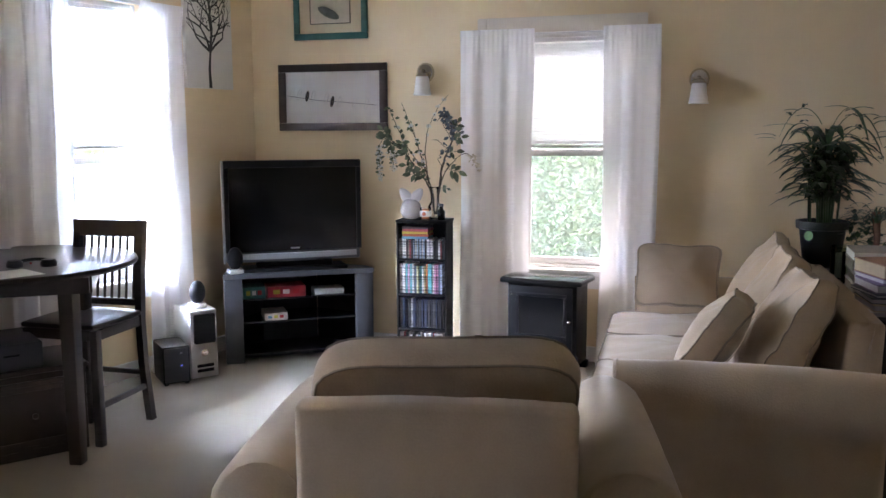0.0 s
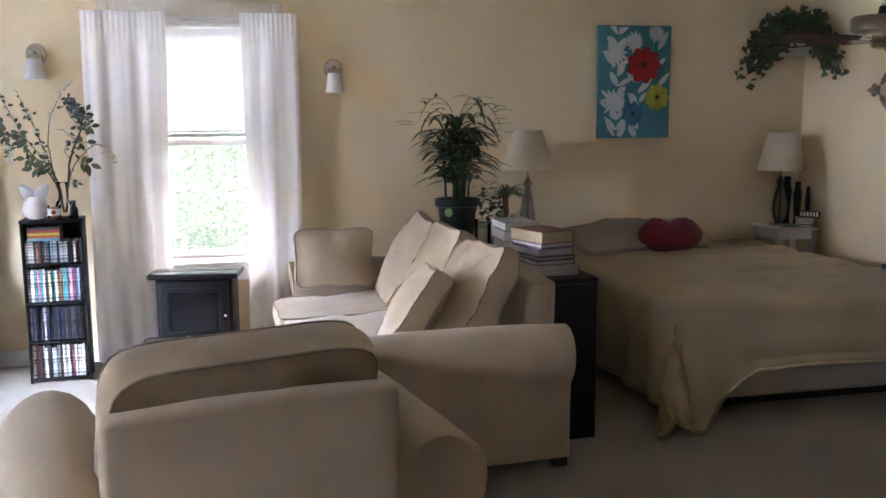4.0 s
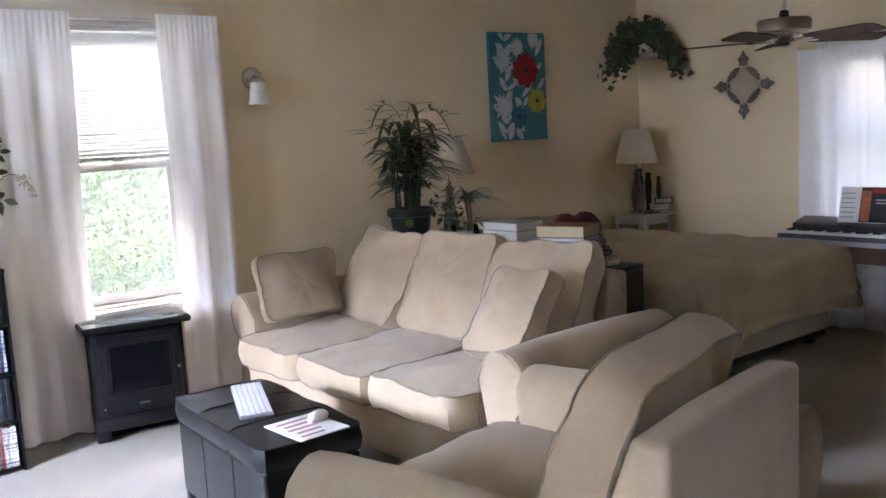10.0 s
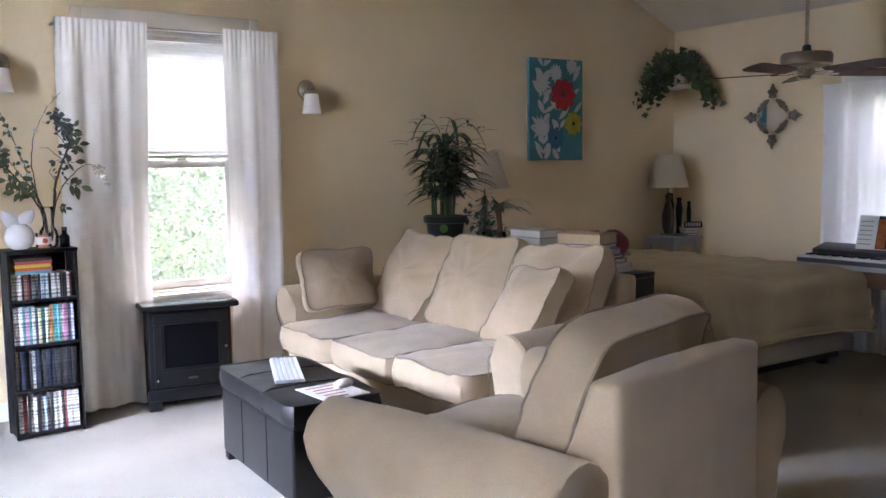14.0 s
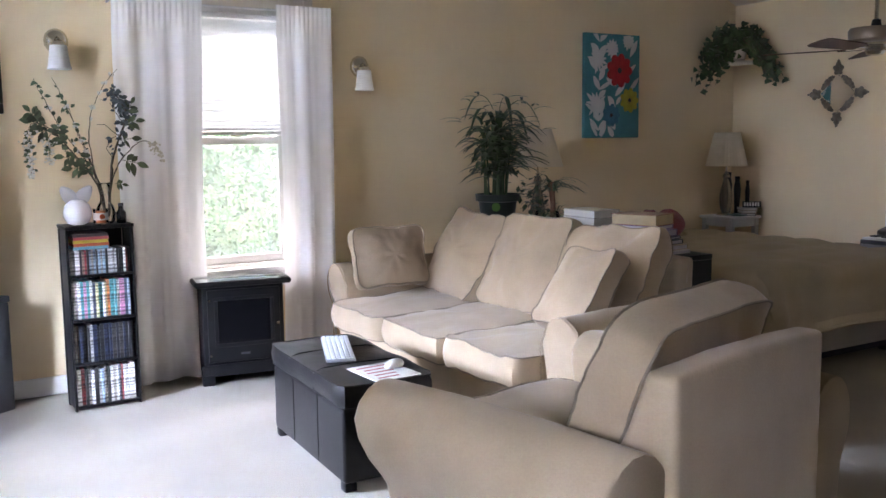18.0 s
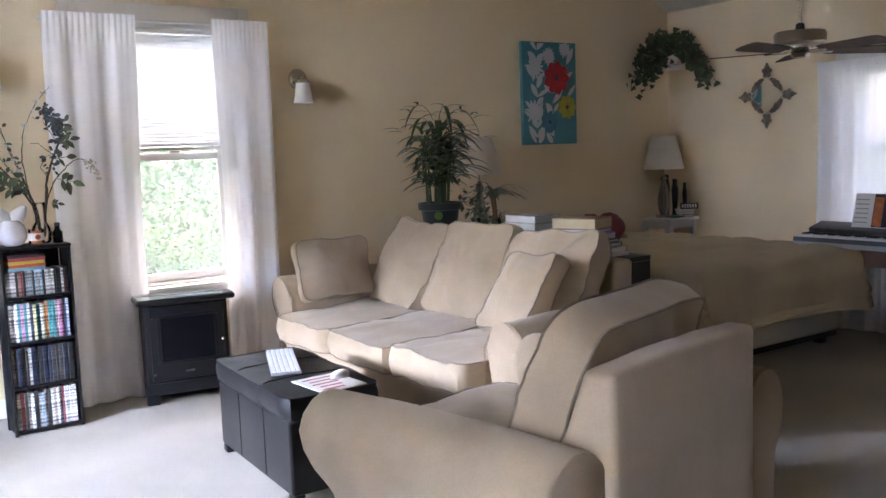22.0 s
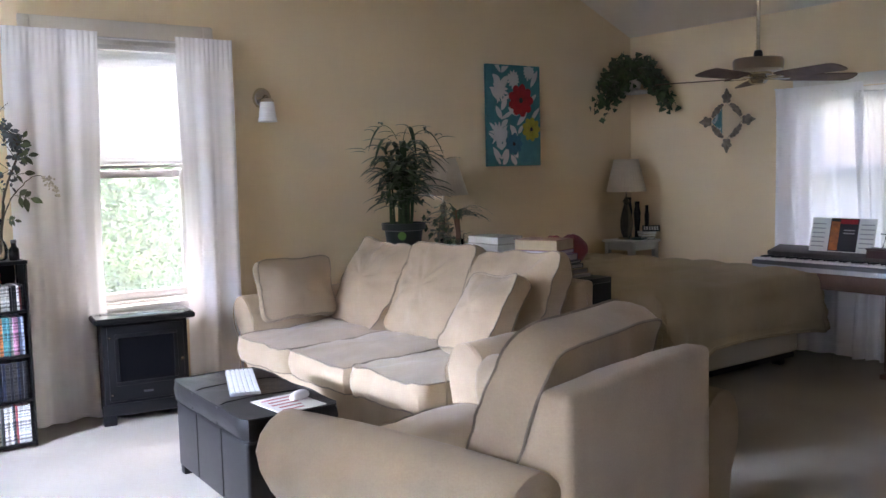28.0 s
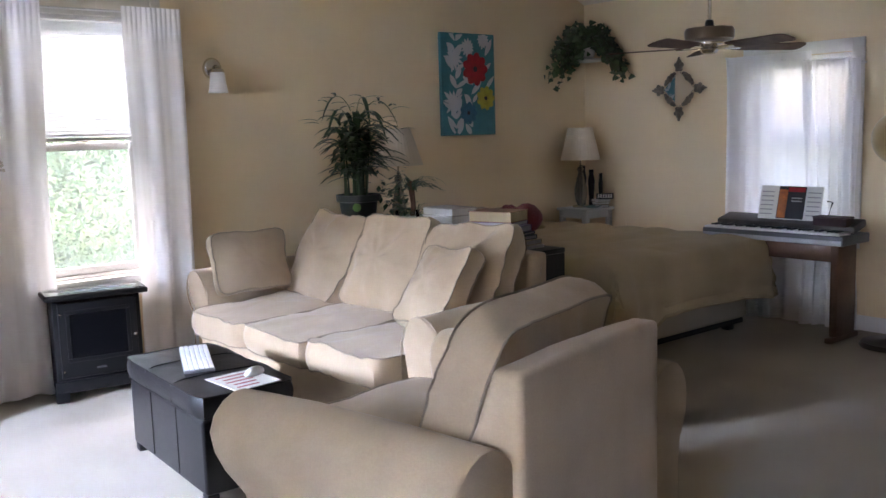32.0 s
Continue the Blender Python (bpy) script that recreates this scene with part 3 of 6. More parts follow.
# ---- the seating ----
def rolled_arm(length, height, r, flare=0.0):
    """An upholstered arm along x, from its front at 0 to its back: an upright panel with a rolled top that leans outwards, to +y."""
    bm = bmesh.new()
    rings = []
    stations = [(0.0, 0.80), (0.012, 0.93), (0.035, 1.0)] + [(0.035 + (length - 0.06) * i / 8, 1.0) for i in range(1, 9)] + [(length - 0.008, 0.95), (length, 0.85)]
    cz, cy = height - r, 0.03
    for x, s in stations:
        t = x / length
        pts = [(-r * 0.85, 0.06), (-r * 0.85, cz * 0.5), (-r * 0.92, cz)]
        for k in range(1, 12):
            a = math.pi - math.pi * 1.22 * k / 11
            pts.append((cy + r * 1.02 * math.cos(a), cz + r * math.sin(a)))
        pts += [(r * 0.78, cz - r * 0.95), (r * 0.70, cz * 0.5), (r * 0.70, 0.06)]
        lift = 0.012 * math.sin(3.1 * t)
        rings.append([bm.verts.new((x + 0.08 * (1 - t) * (1 - z / height) ** 1.3, y * s + flare * (1 - t) * max(0, z - 0.2), 0.06 + (z - 0.06) * (0.985 + 0.015 * s) + lift * (z / height) + 0.004 * noise.noise(Vector((x * 6, y * 6, z * 6))))) for y, z in pts])
    n = len(rings[0])
    for a, b in zip(rings, rings[1:]):
        for k in range(n):
            bm.faces.new((a[k], a[(k + 1) % n], b[(k + 1) % n], b[k]))
    bm.faces.new(rings[0][::-1]), bm.faces.new(rings[-1])
    return bm


def arm_seam(height, r, flare=0.0):
    """The cord round the front of a rolled arm."""
    cz, cy = height - r, 0.03
    pts = [(-r * 0.85, 0.10), (-r * 0.85, cz * 0.5), (-r * 0.92, cz)]
    for k in range(1, 12):
        a = math.pi - math.pi * 1.22 * k / 11
        pts.append((cy + r * 1.02 * math.cos(a), cz + r * math.sin(a)))
    pts += [(r * 0.78, cz - r * 0.95), (r * 0.70, cz * 0.5), (r * 0.70, 0.10)]
    return tube(bmesh.new(), [(0.012, y * 0.96 + flare * max(0, z - 0.2), z) for y, z in pts], 0.0038, n=5)


def back_slab(half, thick, z0, z1, lean, slope, drop=0.0):
    """An upholstered back frame: x along it, y to the front, thinner and leaning back at the top; drop lowers its front edge."""
    bm = bmesh.new()
    box(bm, -half, half, 0, thick, z0, z1)
    bmesh.ops.subdivide_edges(bm, edges=bm.edges[:], cuts=5, use_grid_fill=True)
    for v in bm.verts:
        t = (v.co.z - z0) / (z1 - z0)
        v.co.y -= lean * t
        if v.co.y > -lean * t + thick * 0.5:
            v.co.y -= slope * t
        v.co.z += 0.012 * (1 - (v.co.x / half) ** 2) * t - drop * t * max(0, (v.co.y + lean * t) / thick)
        v.co += Vector((0, 1, 1)) * 0.004 * noise.noise(v.co * 6)
    bmesh.ops.bevel(bm, geom=[e for e in bm.edges if e.calc_face_angle(0) > 0.7], offset=0.022, segments=3, profile=0.5, affect="EDGES")
    return bm


SOFA = pose(2.75, 2.86, 0, 0, 0, 2.5)
sofa = thing("sofa", SOFA, "beige microfibre three-seat sofa with rolled arms and loose cushions", "sofa")
y0, y1 = 1.99 - 2.86, 3.73 - 2.86
third = (y1 - y0) / 3
part("base", boxm(-0.50, 0.42, y0 - 0.02, y1 + 0.02, 0.07, 0.30, 0.02), SUEDE, sofa)
part("back_frame", moved(back_slab(0.83, 0.18, 0.07, 0.775, 0.02, 0.05), pose(0.515, 0, 0, 0, 0, 90)), SUEDE, sofa)
for s, y in ((-1, y0 - 0.115), (1, y1 + 0.115)):
    m = pose(-0.46, y, 0) @ Matrix.Diagonal((1, s, 1, 1))
    a = part("arm", moved(rolled_arm(0.965, 0.625, 0.125), m), SUEDE, sofa)
    part("piping", moved(arm_seam(0.625, 0.125), m), SUEDE_D, a)
for i in range(3):
    yc = y0 + third * (i + 0.5)
    m = pose(-0.165, yc, 0.372, 0, -1.5 if i else 0.5, 0)
    sewn("seat_cushion", pillow(0.405, third / 2 - 0.007, 0.066, 0.026, 11.0, wrinkle=0.008, r=0.0034, seed=i * 3.1, sag=-0.02), m, SUEDE, sofa, PIPE)
for i, (lean, turn, dz) in enumerate(((25, 4, 0.0), (22, 0, 0.006), (27, -4, -0.004))):
    yc = y0 + third * (i + 0.5)
    m = pose(0.205, yc, 0.672 + dz, 0, -90 + lean, 0) @ pose(0, 0, 0, turn * 0.5, 0, turn)
    sewn("back_cushion", pillow(0.268, third / 2 + 0.002, 0.058, 0.062, 7.0, 0.03, 0.013, 10 + i * 2.7, 0.30, 0.06, puff=0.012, r=0.0034), m, SUEDE, sofa, PIPE)
for x in (-0.44, 0.48):
    for y in (y0 - 0.12, y1 + 0.12):
        part("foot", boxm(x - 0.035, x + 0.035, y - 0.035, y + 0.035, 0.0, 0.072, 0.006), ESPRESSO, sofa)


def throw_pillow(m, size, tall, label, material=SUEDE_D, seed=0.0, edge=0.030):
    p = thing("throw_pillow", m, label, "pillow", "throw pillows")
    sewn("cover", pillow(size, tall, edge, 0.050, 8.0, 0.05, 0.009, seed, 0.0, 0.03), Matrix(), material, p, PIPE)


throw_pillow(pose(2.505, 3.635, 0.672, 71, 0, -3), 0.222, 0.168, "tan square throw pillow leaning on the sofa arm", SUEDE_D, 3.0)
throw_pillow(pose(2.70, 2.15, 0.660, 0, -54, -7) @ pose(0, 0, 0, 0, 0, 5), 0.198, 0.186, "beige square throw pillow leaning on the back cushion", SUEDE, 5.0, 0.048)


def wedge_back(half, profile):
    """An upholstered back: a profile of (y, z) drawn out along x, with soft edges and a slight crown."""
    bm = bmesh.new()
    rows = []
    for i in range(13):
        u = -1 + i / 6
        rows.append([bm.verts.new((half * u, y, z + 0.010 * (1 - u * u) * (z > 0.6) + 0.004 * noise.noise(Vector((u * 4, y * 9, z * 9))))) for y, z in profile])
    n = len(profile)
    for a, b in zip(rows, rows[1:]):
        for k in range(n):
            bm.faces.new((a[k], a[(k + 1) % n], b[(k + 1) % n], b[k]))
    bm.faces.new(rows[0][::-1]), bm.faces.new(rows[-1])
    bmesh.ops.recalc_face_normals(bm, faces=bm.faces)
    bmesh.ops.bevel(bm, geom=[e for e in bm.edges if e.calc_face_angle(0) > 0.7], offset=0.020, segments=3, profile=0.5, affect="EDGES")
    return bm


def raked(bm):
    """Sets the front of an arm back below its roll."""
    for v in bm.verts:
        t = min(1.0, max(0.0, (0.55 - v.co.z) / 0.18))
        v.co.x += 0.072 * t * t * (3 - 2 * t) * max(0.0, 1 - v.co.x / 0.9)
    return bm


CHAIR = pose(2.006, 0.575, 0, 0, 0, 11.5)
armchair = thing("armchair", CHAIR, "wide beige microfibre armchair with rolled arms and a loose back cushion", "armchair")
part("base", boxm(-0.44, 0.44, 0.06, 0.905, 0.07, 0.30, 0.02), SUEDE, armchair)
part("back_frame", wedge_back(0.375, ((0.0, 0.07), (0.0, 0.30), (0.0, 0.55), (0.0, 0.785), (0.09, 0.785), (0.15, 0.62), (0.26, 0.40), (0.26, 0.07))), SUEDE, armchair)
for s, x in ((-1, -0.455), (1, 0.487)):
    m = pose(x, 0.975, 0, 0, 0, -90) @ Matrix.Diagonal((1, s, 1, 1))
    part("arm", moved(raked(rolled_arm(0.945, 0.615, 0.145, 0.0)), m), SUEDE, armchair)
m = pose(0, 0.62, 0.385)
tufts = tuple((x, y, 0.10, 0.022) for x in (-0.45, 0.0, 0.45) for y in (-0.2, 0.3))
c = part("seat_cushion", moved(cushion(0.385, 0.40, 0.095, 0.3, cuts=14, seed=21, dents=tufts), m), SUEDE, armchair)
part("piping", moved(cord(0.385, 0.40, 0.095, 0.3, 0.006, 21), m), PIPE, c)
m = pose(0.006, 0.268, 0.664, 0, 0, 6.0) @ pose(0, 0, 0, 112, 0, 0) @ pose(0, 0, 0, 0, 0, 90)
sewn("back_cushion", pillow(0.250, 0.360, 0.076, 0.036, 6.0, 0.0, 0.012, 31.0, 0.10, 0.03, puff=0.014, r=0.0042), m, SUEDE, armchair, PIPE)
for x in (-0.48, 0.48):
    for y in (0.14, 0.90):
        part("foot", boxm(x - 0.035, x + 0.035, y - 0.035, y + 0.035, 0.0, 0.072, 0.006), ESPRESSO, armchair)

# ---- the ottoman ----
OTTO = pose(1.678, 2.458, 0, 0, 0, -2.0)
otto = thing("storage_ottoman", OTTO, "black leather storage ottoman with a stitched lid", "ottoman")
bw, bd = 0.188, 0.415
part("body", boxm(-bw, bw, -bd, bd, 0.035, 0.330, 0.014, 3), LEATHER, otto)
made = pillow(bw + 0.012, bd + 0.012, 0.042, 0.010, 16.0, wrinkle=0.003, seed=41, puff=0.006, r=0.003)
lid = sewn("lid", made, pose(0, 0, 0.382), LEATHER, otto, BLACK)
for y in (-0.145, 0.145):
    part("seam", tube(bmesh.new(), [(-bw - 0.014, y, 0.350), (-bw - 0.014, y, 0.420), (-bw + 0.03, y, 0.432), (0, y, 0.4365), (bw - 0.03, y, 0.432), (bw + 0.014, y, 0.420), (bw + 0.014, y, 0.350)], 0.0026, n=5), BLACK, lid)
    for x in (-bw - 0.001, bw + 0.001):
        part("seam", tube(bmesh.new(), [(x, y, 0.05), (x, y, 0.325)], 0.0022, n=5), BLACK, otto)
for x in (-bw + 0.03, bw - 0.03):
    for y in (-bd + 0.03, bd - 0.03):
        part("foot", boxm(x - 0.025, x + 0.025, y - 0.025, y + 0.025, 0.0, 0.036, 0.004), BLACK, otto)

kb = thing("computer_keyboard", pose(1.685, 2.56, 0.4345, 0.6, 0, -20), "slim white computer keyboard lying on the ottoman", "keyboard")
part("case", boxm(-0.062, 0.062, -0.215, 0.215, 0.0, 0.013, 0.004), SILVER, kb)
keym = None
for r in range(6):
    for c_ in range(20):
        o = part("key", boxm(-0.0085, 0.0085, -0.009, 0.009, 0.0132, 0.0185, 0.0015, 1), WHITEP, kb, mesh=keym)
        keym = o.data
        o.location = (-0.05 + r * 0.02, -0.2 + c_ * 0.021, 0)
mg = thing("magazine_leaflet", pose(1.685, 2.12, 0.4345, 0, 0, 4), "white leaflet with pink print lying on the ottoman", "leaflet")
part("sheet", boxm(-0.10, 0.10, -0.12, 0.12, 0, 0.004), PAPER, mg, smooth=False)
PINK = mat("pink_print", (0.5, 0.14, 0.16), 0.6, vary=0.1, bump=0.0)
for i in range(5):
    part("printed_bar", boxm(-0.075 + 0.01 * (i % 2), 0.02 + 0.012 * i, -0.095 + i * 0.042, -0.08 + i * 0.042, 0.0042, 0.0048), PINK, mg, smooth=False)
ms = bmesh.new()
bmesh.ops.create_uvsphere(ms, u_segments=18, v_segments=10, radius=1)
for v in ms.verts:
    v.co = (v.co.x * 0.031, v.co.y * 0.056, max(v.co.z, -0.25) * 0.024 + 0.006)
solid("computer_mouse", ms, WHITEP, pose(1.755, 2.16, 0.4397, 0, 0, -60), "white computer mouse on the leaflet", "mouse")

# ---- the stove heater below the window ----
stove = thing("electric_stove_heater", pose(1.70, 3.955, 0, 0, 0, -8), "black electric stove heater with a framed glass door", "heater")
part("body", boxm(-0.225, 0.225, -0.12, 0.12, 0.045, 0.55, 0.008), BLACK, stove)
part("top", boxm(-0.265, 0.265, -0.165, 0.15, 0.553, 0.585, 0.012, 3), BLACK, stove)
part("top_glass", boxm(-0.255, 0.255, -0.155, 0.14, 0.5855, 0.590, 0.002), TINT, stove)
sk = bmesh.new()
box(sk, -0.24, 0.24, -0.135, -0.121, 0.05, 0.115, 0.005)
for x in (-0.205, 0.205):
    box(sk, x - 0.035, x + 0.035, -0.14, -0.10, 0.0, 0.06, 0.008)
    box(sk, x - 0.035, x + 0.035, 0.06, 0.12, 0.0, 0.046, 0.008)
part("plinth", sk, BLACK, stove)
dr = part("door", boxm(-0.20, 0.20, -0.136, -0.121, 0.13, 0.535, 0.005), BLACK, stove)
fr = bmesh.new()
for a in ((-0.165, 0.165, 0.475, 0.495), (-0.165, 0.165, 0.215, 0.235)):
    box(fr, a[0], a[1], -0.144, -0.1365, a[2], a[3], 0.003)
for a in ((-0.165, -0.145), (0.145, 0.165)):
    box(fr, a[0], a[1], -0.144, -0.1365, 0.2355, 0.4745, 0.003)
part("door_frame", fr, BLACK, dr)
part("door_glass", boxm(-0.144, 0.144, -0.1395, -0.1366, 0.236, 0.474), BLACKGLOSS, dr, smooth=False)
kn = bmesh.new()
bmesh.ops.create_uvsphere(kn, u_segments=12, v_segments=8, radius=0.011, matrix=Matrix.Translation((0.183, -0.15, 0.33)))
part("knob", kn, CHROME, dr, "small silver door knob")
for z in (0.17, 0.48):
    part("hinge_bolt", tube(bmesh.new(), [(-0.19, -0.137, z), (-0.19, -0.146, z)], 0.006, n=8), CHROME, dr)
part("badge", boxm(-0.025, 0.025, -0.1405, -0.1366, 0.165, 0.176, 0.001), GREYPLASTIC, dr)

# ---- the disc tower ----
TW = pose(0.93, 3.74, 0, 0, 0, 3)
tower = thing("disc_tower", TW, "narrow black wooden media tower full of discs", "shelf")
part("top", boxm(-0.165, 0.165, -0.01, 0.20, 0.920, 0.938, 0.003), BLACK, tower)
SH = (0.012, 0.232, 0.455, 0.678)
for z in SH:
    part("shelf", boxm(-0.15, 0.15, -0.006, 0.185, z, z + 0.014, 0.003), BLACK, tower)
for x in (-0.157, 0.157):
    for y in (0.012, 0.172):
        part("post", boxm(x - 0.006, x + 0.006, y - 0.014, y + 0.014, 0.0, 0.919, 0.003), BLACK, tower)
    part("side_panel", boxm(x - 0.003, x + 0.003, 0.027, 0.157, 0.012, 0.919), BLACK, tower, smooth=False)
part("back_panel", boxm(-0.15, 0.15, 0.186, 0.190, 0.012, 0.919), BLACK, tower, smooth=False)
rnd = random.Random(5)
case_mesh = {}
for tier, z in enumerate(SH):
    x = -0.147
    h0, d = (0.19, 0.135) if tier < 3 else (0.125, 0.14)
    m_ = (LIGHTCASES, DARKCASES, CASES, LIGHTCASES)[tier]
    while True:
        w = rnd.choice((0.0145, 0.0145, 0.011, 0.0145, 0.02)) if tier < 3 else rnd.choice((0.0105, 0.0105, 0.012))
        if x + w > 0.147:
            break
        h = h0 * rnd.choice((1.0, 1.0, 1.0, 0.93, 0.98))
        key = (tier, w, h)
        ob = part("disc_case", boxm(-w / 2 + 0.0004, w / 2 - 0.0004, 0, d, 0, h, 0.0012, 1), m_, None, "", mesh=case_mesh.get(key))
        case_mesh[key] = ob.data
        ob.matrix_basis = TW @ pose(x + w / 2, rnd.choice((0.006, 0.008, 0.012, 0.02)), z + 0.0142)
        tagged(ob, "upright disc case with a printed spine in the tower" if tier < 3 else "upright music disc case in the tower", "disc case", "discs in the tower")
        x += w
for i, col in enumerate(((0.10, 0.30, 0.42), (0.52, 0.10, 0.04), (0.55, 0.42, 0.05), (0.42, 0.06, 0.07), (0.04, 0.03, 0.03))):
    m_ = mat("box_set_print", col, 0.4, vary=0.08, bump=0.0)
    solid("box_set", boxm(-0.085, 0.085, 0, 0.135, 0, 0.0155, 0.0015, 1), m_, TW @ pose(-0.045 + 0.004 * (i % 2), 0.01, 0.8178 + i * 0.0158), "flat coloured disc box lying on the music discs", "box", "flat disc boxes", False)

# ---- on the tower ----
TZ = 0.9382
rab = thing("rabbit_vase", TW @ pose(-0.085, 0.075, TZ), "white mottled round vase with two tall rabbit ears", "vase")
part("bowl", lathe(bmesh.new(), [(0.03, 0), (0.052, 0.012), (0.066, 0.04), (0.068, 0.065), (0.058, 0.10), (0.036, 0.122), (0.030, 0.125)], 28), CERAMIC, rab)
for s in (-1, 1):
    e = bmesh.new()
    bmesh.ops.create_uvsphere(e, u_segments=14, v_segments=10, radius=1)
    for v in e.verts:
        t = (v.co.z + 1) / 2
        v.co = (v.co.x * 0.040 * (1.15 - 0.55 * t), v.co.y * 0.010 + 0.008 * abs(v.co.x), v.co.z * 0.056)
    part("ear", moved(e, pose(s * 0.038, 0, 0.150, 0, s * 38, 0)), CERAMIC, rab)
cd = thing("jar_candle", TW @ pose(0.018, 0.045, TZ), "orange jar candle with a paper label", "candle")
part("jar", lathe(bmesh.new(), [(0.032, 0), (0.036, 0.004), (0.036, 0.078), (0.033, 0.078), (0.033, 0.008)], 24), CLEAR, cd)
part("wax", lathe(bmesh.new(), [(0.030, 0.006), (0.0325, 0.008), (0.0325, 0.066), (0.028, 0.067)], 20), WAX, cd)
part("label_band", lathe(bmesh.new(), [(0.0364, 0.022), (0.0368, 0.022), (0.0368, 0.058), (0.0364, 0.058)], 24), PAPER, cd)
pk = lathe(bmesh.new(), [(0.002, 0), (0.013, 0.0), (0.013, 0.001), (0.002, 0.001)], 18)
part("printed_fruit", moved(pk, pose(0, -0.0366, 0.040, 90, 0, 0)), mat("label_orange", (0.55, 0.10, 0.02), 0.5, vary=0.2, scale=60, bump=0.0), cd, "orange fruit printed on the label")
bt = thing("small_bottle", TW @ pose(0.12, 0.05, TZ), "small dark glass bottle", "bottle")
part("body", lathe(bmesh.new(), [(0.020, 0), (0.024, 0.005), (0.024, 0.055), (0.012, 0.07), (0.012, 0.085)], 18), BLACKGLOSS, bt)
part("cap", lathe(bmesh.new(), [(0.0135, 0.0853), (0.0135, 0.10), (0.011, 0.102)], 14), GREYPLASTIC, bt)
vs = thing("branch_vase", TW @ pose(0.06, 0.115, TZ), "clear glass vase with silk branches and blossoms", "vase")
part("glass", lathe(bmesh.new(), [(0.035, 0), (0.045, 0.01), (0.05, 0.05), (0.04, 0.085), (0.024, 0.11), (0.026, 0.19), (0.034, 0.205), (0.031, 0.203), (0.022, 0.185), (0.021, 0.11), (0.036, 0.085), (0.046, 0.05), (0.04, 0.012)], 26), CLEAR, vs)
rnd = random.Random(11)


def leaf_blade(bm, p, d, ln_, rr, wide=0.26):
    q = [p + d * ln_ * s + Vector((0, 0, -0.18 * ln_ * s * s)) for s in (0.05, 0.3, 0.55, 0.8, 1.0)]
    strip(bm, q, [0.002, ln_ * wide * 0.85, ln_ * wide, ln_ * wide * 0.6, 0.001], up=(rr.gauss(0, 0.3), -1, rr.gauss(0.2, 0.35)))


def compound(bm, p, d, count, size, rr):
    """A twig with a leaf at its end and pairs of leaves along it."""
    d = Vector(d).normalized()
    side = Vector((-d.z, 0, d.x))
    tube(bm, [p, p + d * size * 0.55, p + d * size * 1.1], 0.0015, n=4)
    leaf_blade(bm, p + d * size * 1.1, d, size * rr.uniform(0.9, 1.1), rr)
    for k in range(count):
        b = p + d * size * (0.35 + 0.75 * (k // 2) / max(1, count // 2))
        e = (d * 0.5 + side * (1 if k % 2 else -1) * rr.uniform(0.7, 1.1) + Vector((0, rr.gauss(0, 0.3), 0))).normalized()
        leaf_blade(bm, b, e, size * rr.uniform(0.75, 1.05), rr)


def stick(points, r, seed, material=None):
    """A branch bent through the points (relative to the vase), with small knots."""
    rr = random.Random(seed)
    pts = [Vector(p) for p in points]
    out = []
    for i in range(len(pts) - 1):
        a, b = pts[max(i - 1, 0)], pts[min(i + 2, len(pts) - 1)]
        for k in range(6):
            t = k / 6
            p, q = pts[i], pts[i + 1]
            m0, m1 = (q - a) / 2, (b - p) / 2
            out.append(p * (2 * t ** 3 - 3 * t * t + 1) + m0 * (t ** 3 - 2 * t * t + t) + q * (3 * t * t - 2 * t ** 3) + m1 * (t ** 3 - t * t))
    out.append(pts[-1])
    out = [p + Vector((rr.gauss(0, 1), rr.gauss(0, 1), 0)) * 0.0022 * (i > 0) for i, p in enumerate(out)]
    n_ = len(out) - 1
    return part("branch", tube(bmesh.new(), out, [r * (1 - 0.7 * i / n_) * rr.uniform(0.85, 1.25) for i in range(n_ + 1)], n=6), material or STEM, vs), out


def hanging_blossom(bm, p, length, lean, seed):
    """A drooping cluster of many small petals."""
    rr = random.Random(seed)
    for j in range(int(length / 0.0022)):
        t = rr.random()
        w = 0.018 * (1 - 0.75 * t)
        q = Vector(p) + Vector((lean * t + rr.gauss(0, w), rr.gauss(0, w), -length * t))
        d = Vector((rr.gauss(0, 1), rr.gauss(0, 0.6), -0.5)).normalized() * rr.uniform(0.010, 0.020)
        strip(bm, [q, q + d * 0.55, q + d], [0.001, 0.007, 0.001], up=(rr.gauss(0, 0.5), -1, rr.gauss(0, 0.5)))


def small_leaves(bm, pts, t0, t1, count, size, seed, spread=0.012):
    rr = random.Random(seed)
    n_ = len(pts) - 1
    for k in range(count):
        t = (t0 + (t1 - t0) * rr.random()) * n_
        i = min(int(t), n_ - 1)
        p = pts[i].lerp(pts[i + 1], t - i) + Vector((rr.gauss(0, spread), rr.gauss(0, spread), rr.gauss(0, spread)))
        leaf_blade(bm, p, Vector((rr.gauss(0, 1), rr.gauss(0, 0.4), rr.gauss(0.2, 0.7))).normalized(), size * rr.uniform(0.6, 1.3), rr, 0.3)


def flowers(bm, pts, t0, t1, count, seed):
    rr = random.Random(seed)
    n_ = len(pts) - 1
    for k in range(count):
        p = pts[int((t0 + (t1 - t0) * (k + 0.5) / count) * n_)]
        for j in range(5):
            d = Vector((rr.gauss(0, 1), rr.gauss(0, 0.5), rr.gauss(0.2, 0.7))).normalized() * rr.uniform(0.012, 0.02)
            strip(bm, [p, p + d * 0.6, p + d], [0.002, 0.008, 0.002], up=(rr.gauss(0, 0.4), -1, rr.gauss(0, 0.4)))


rr = random.Random(4)
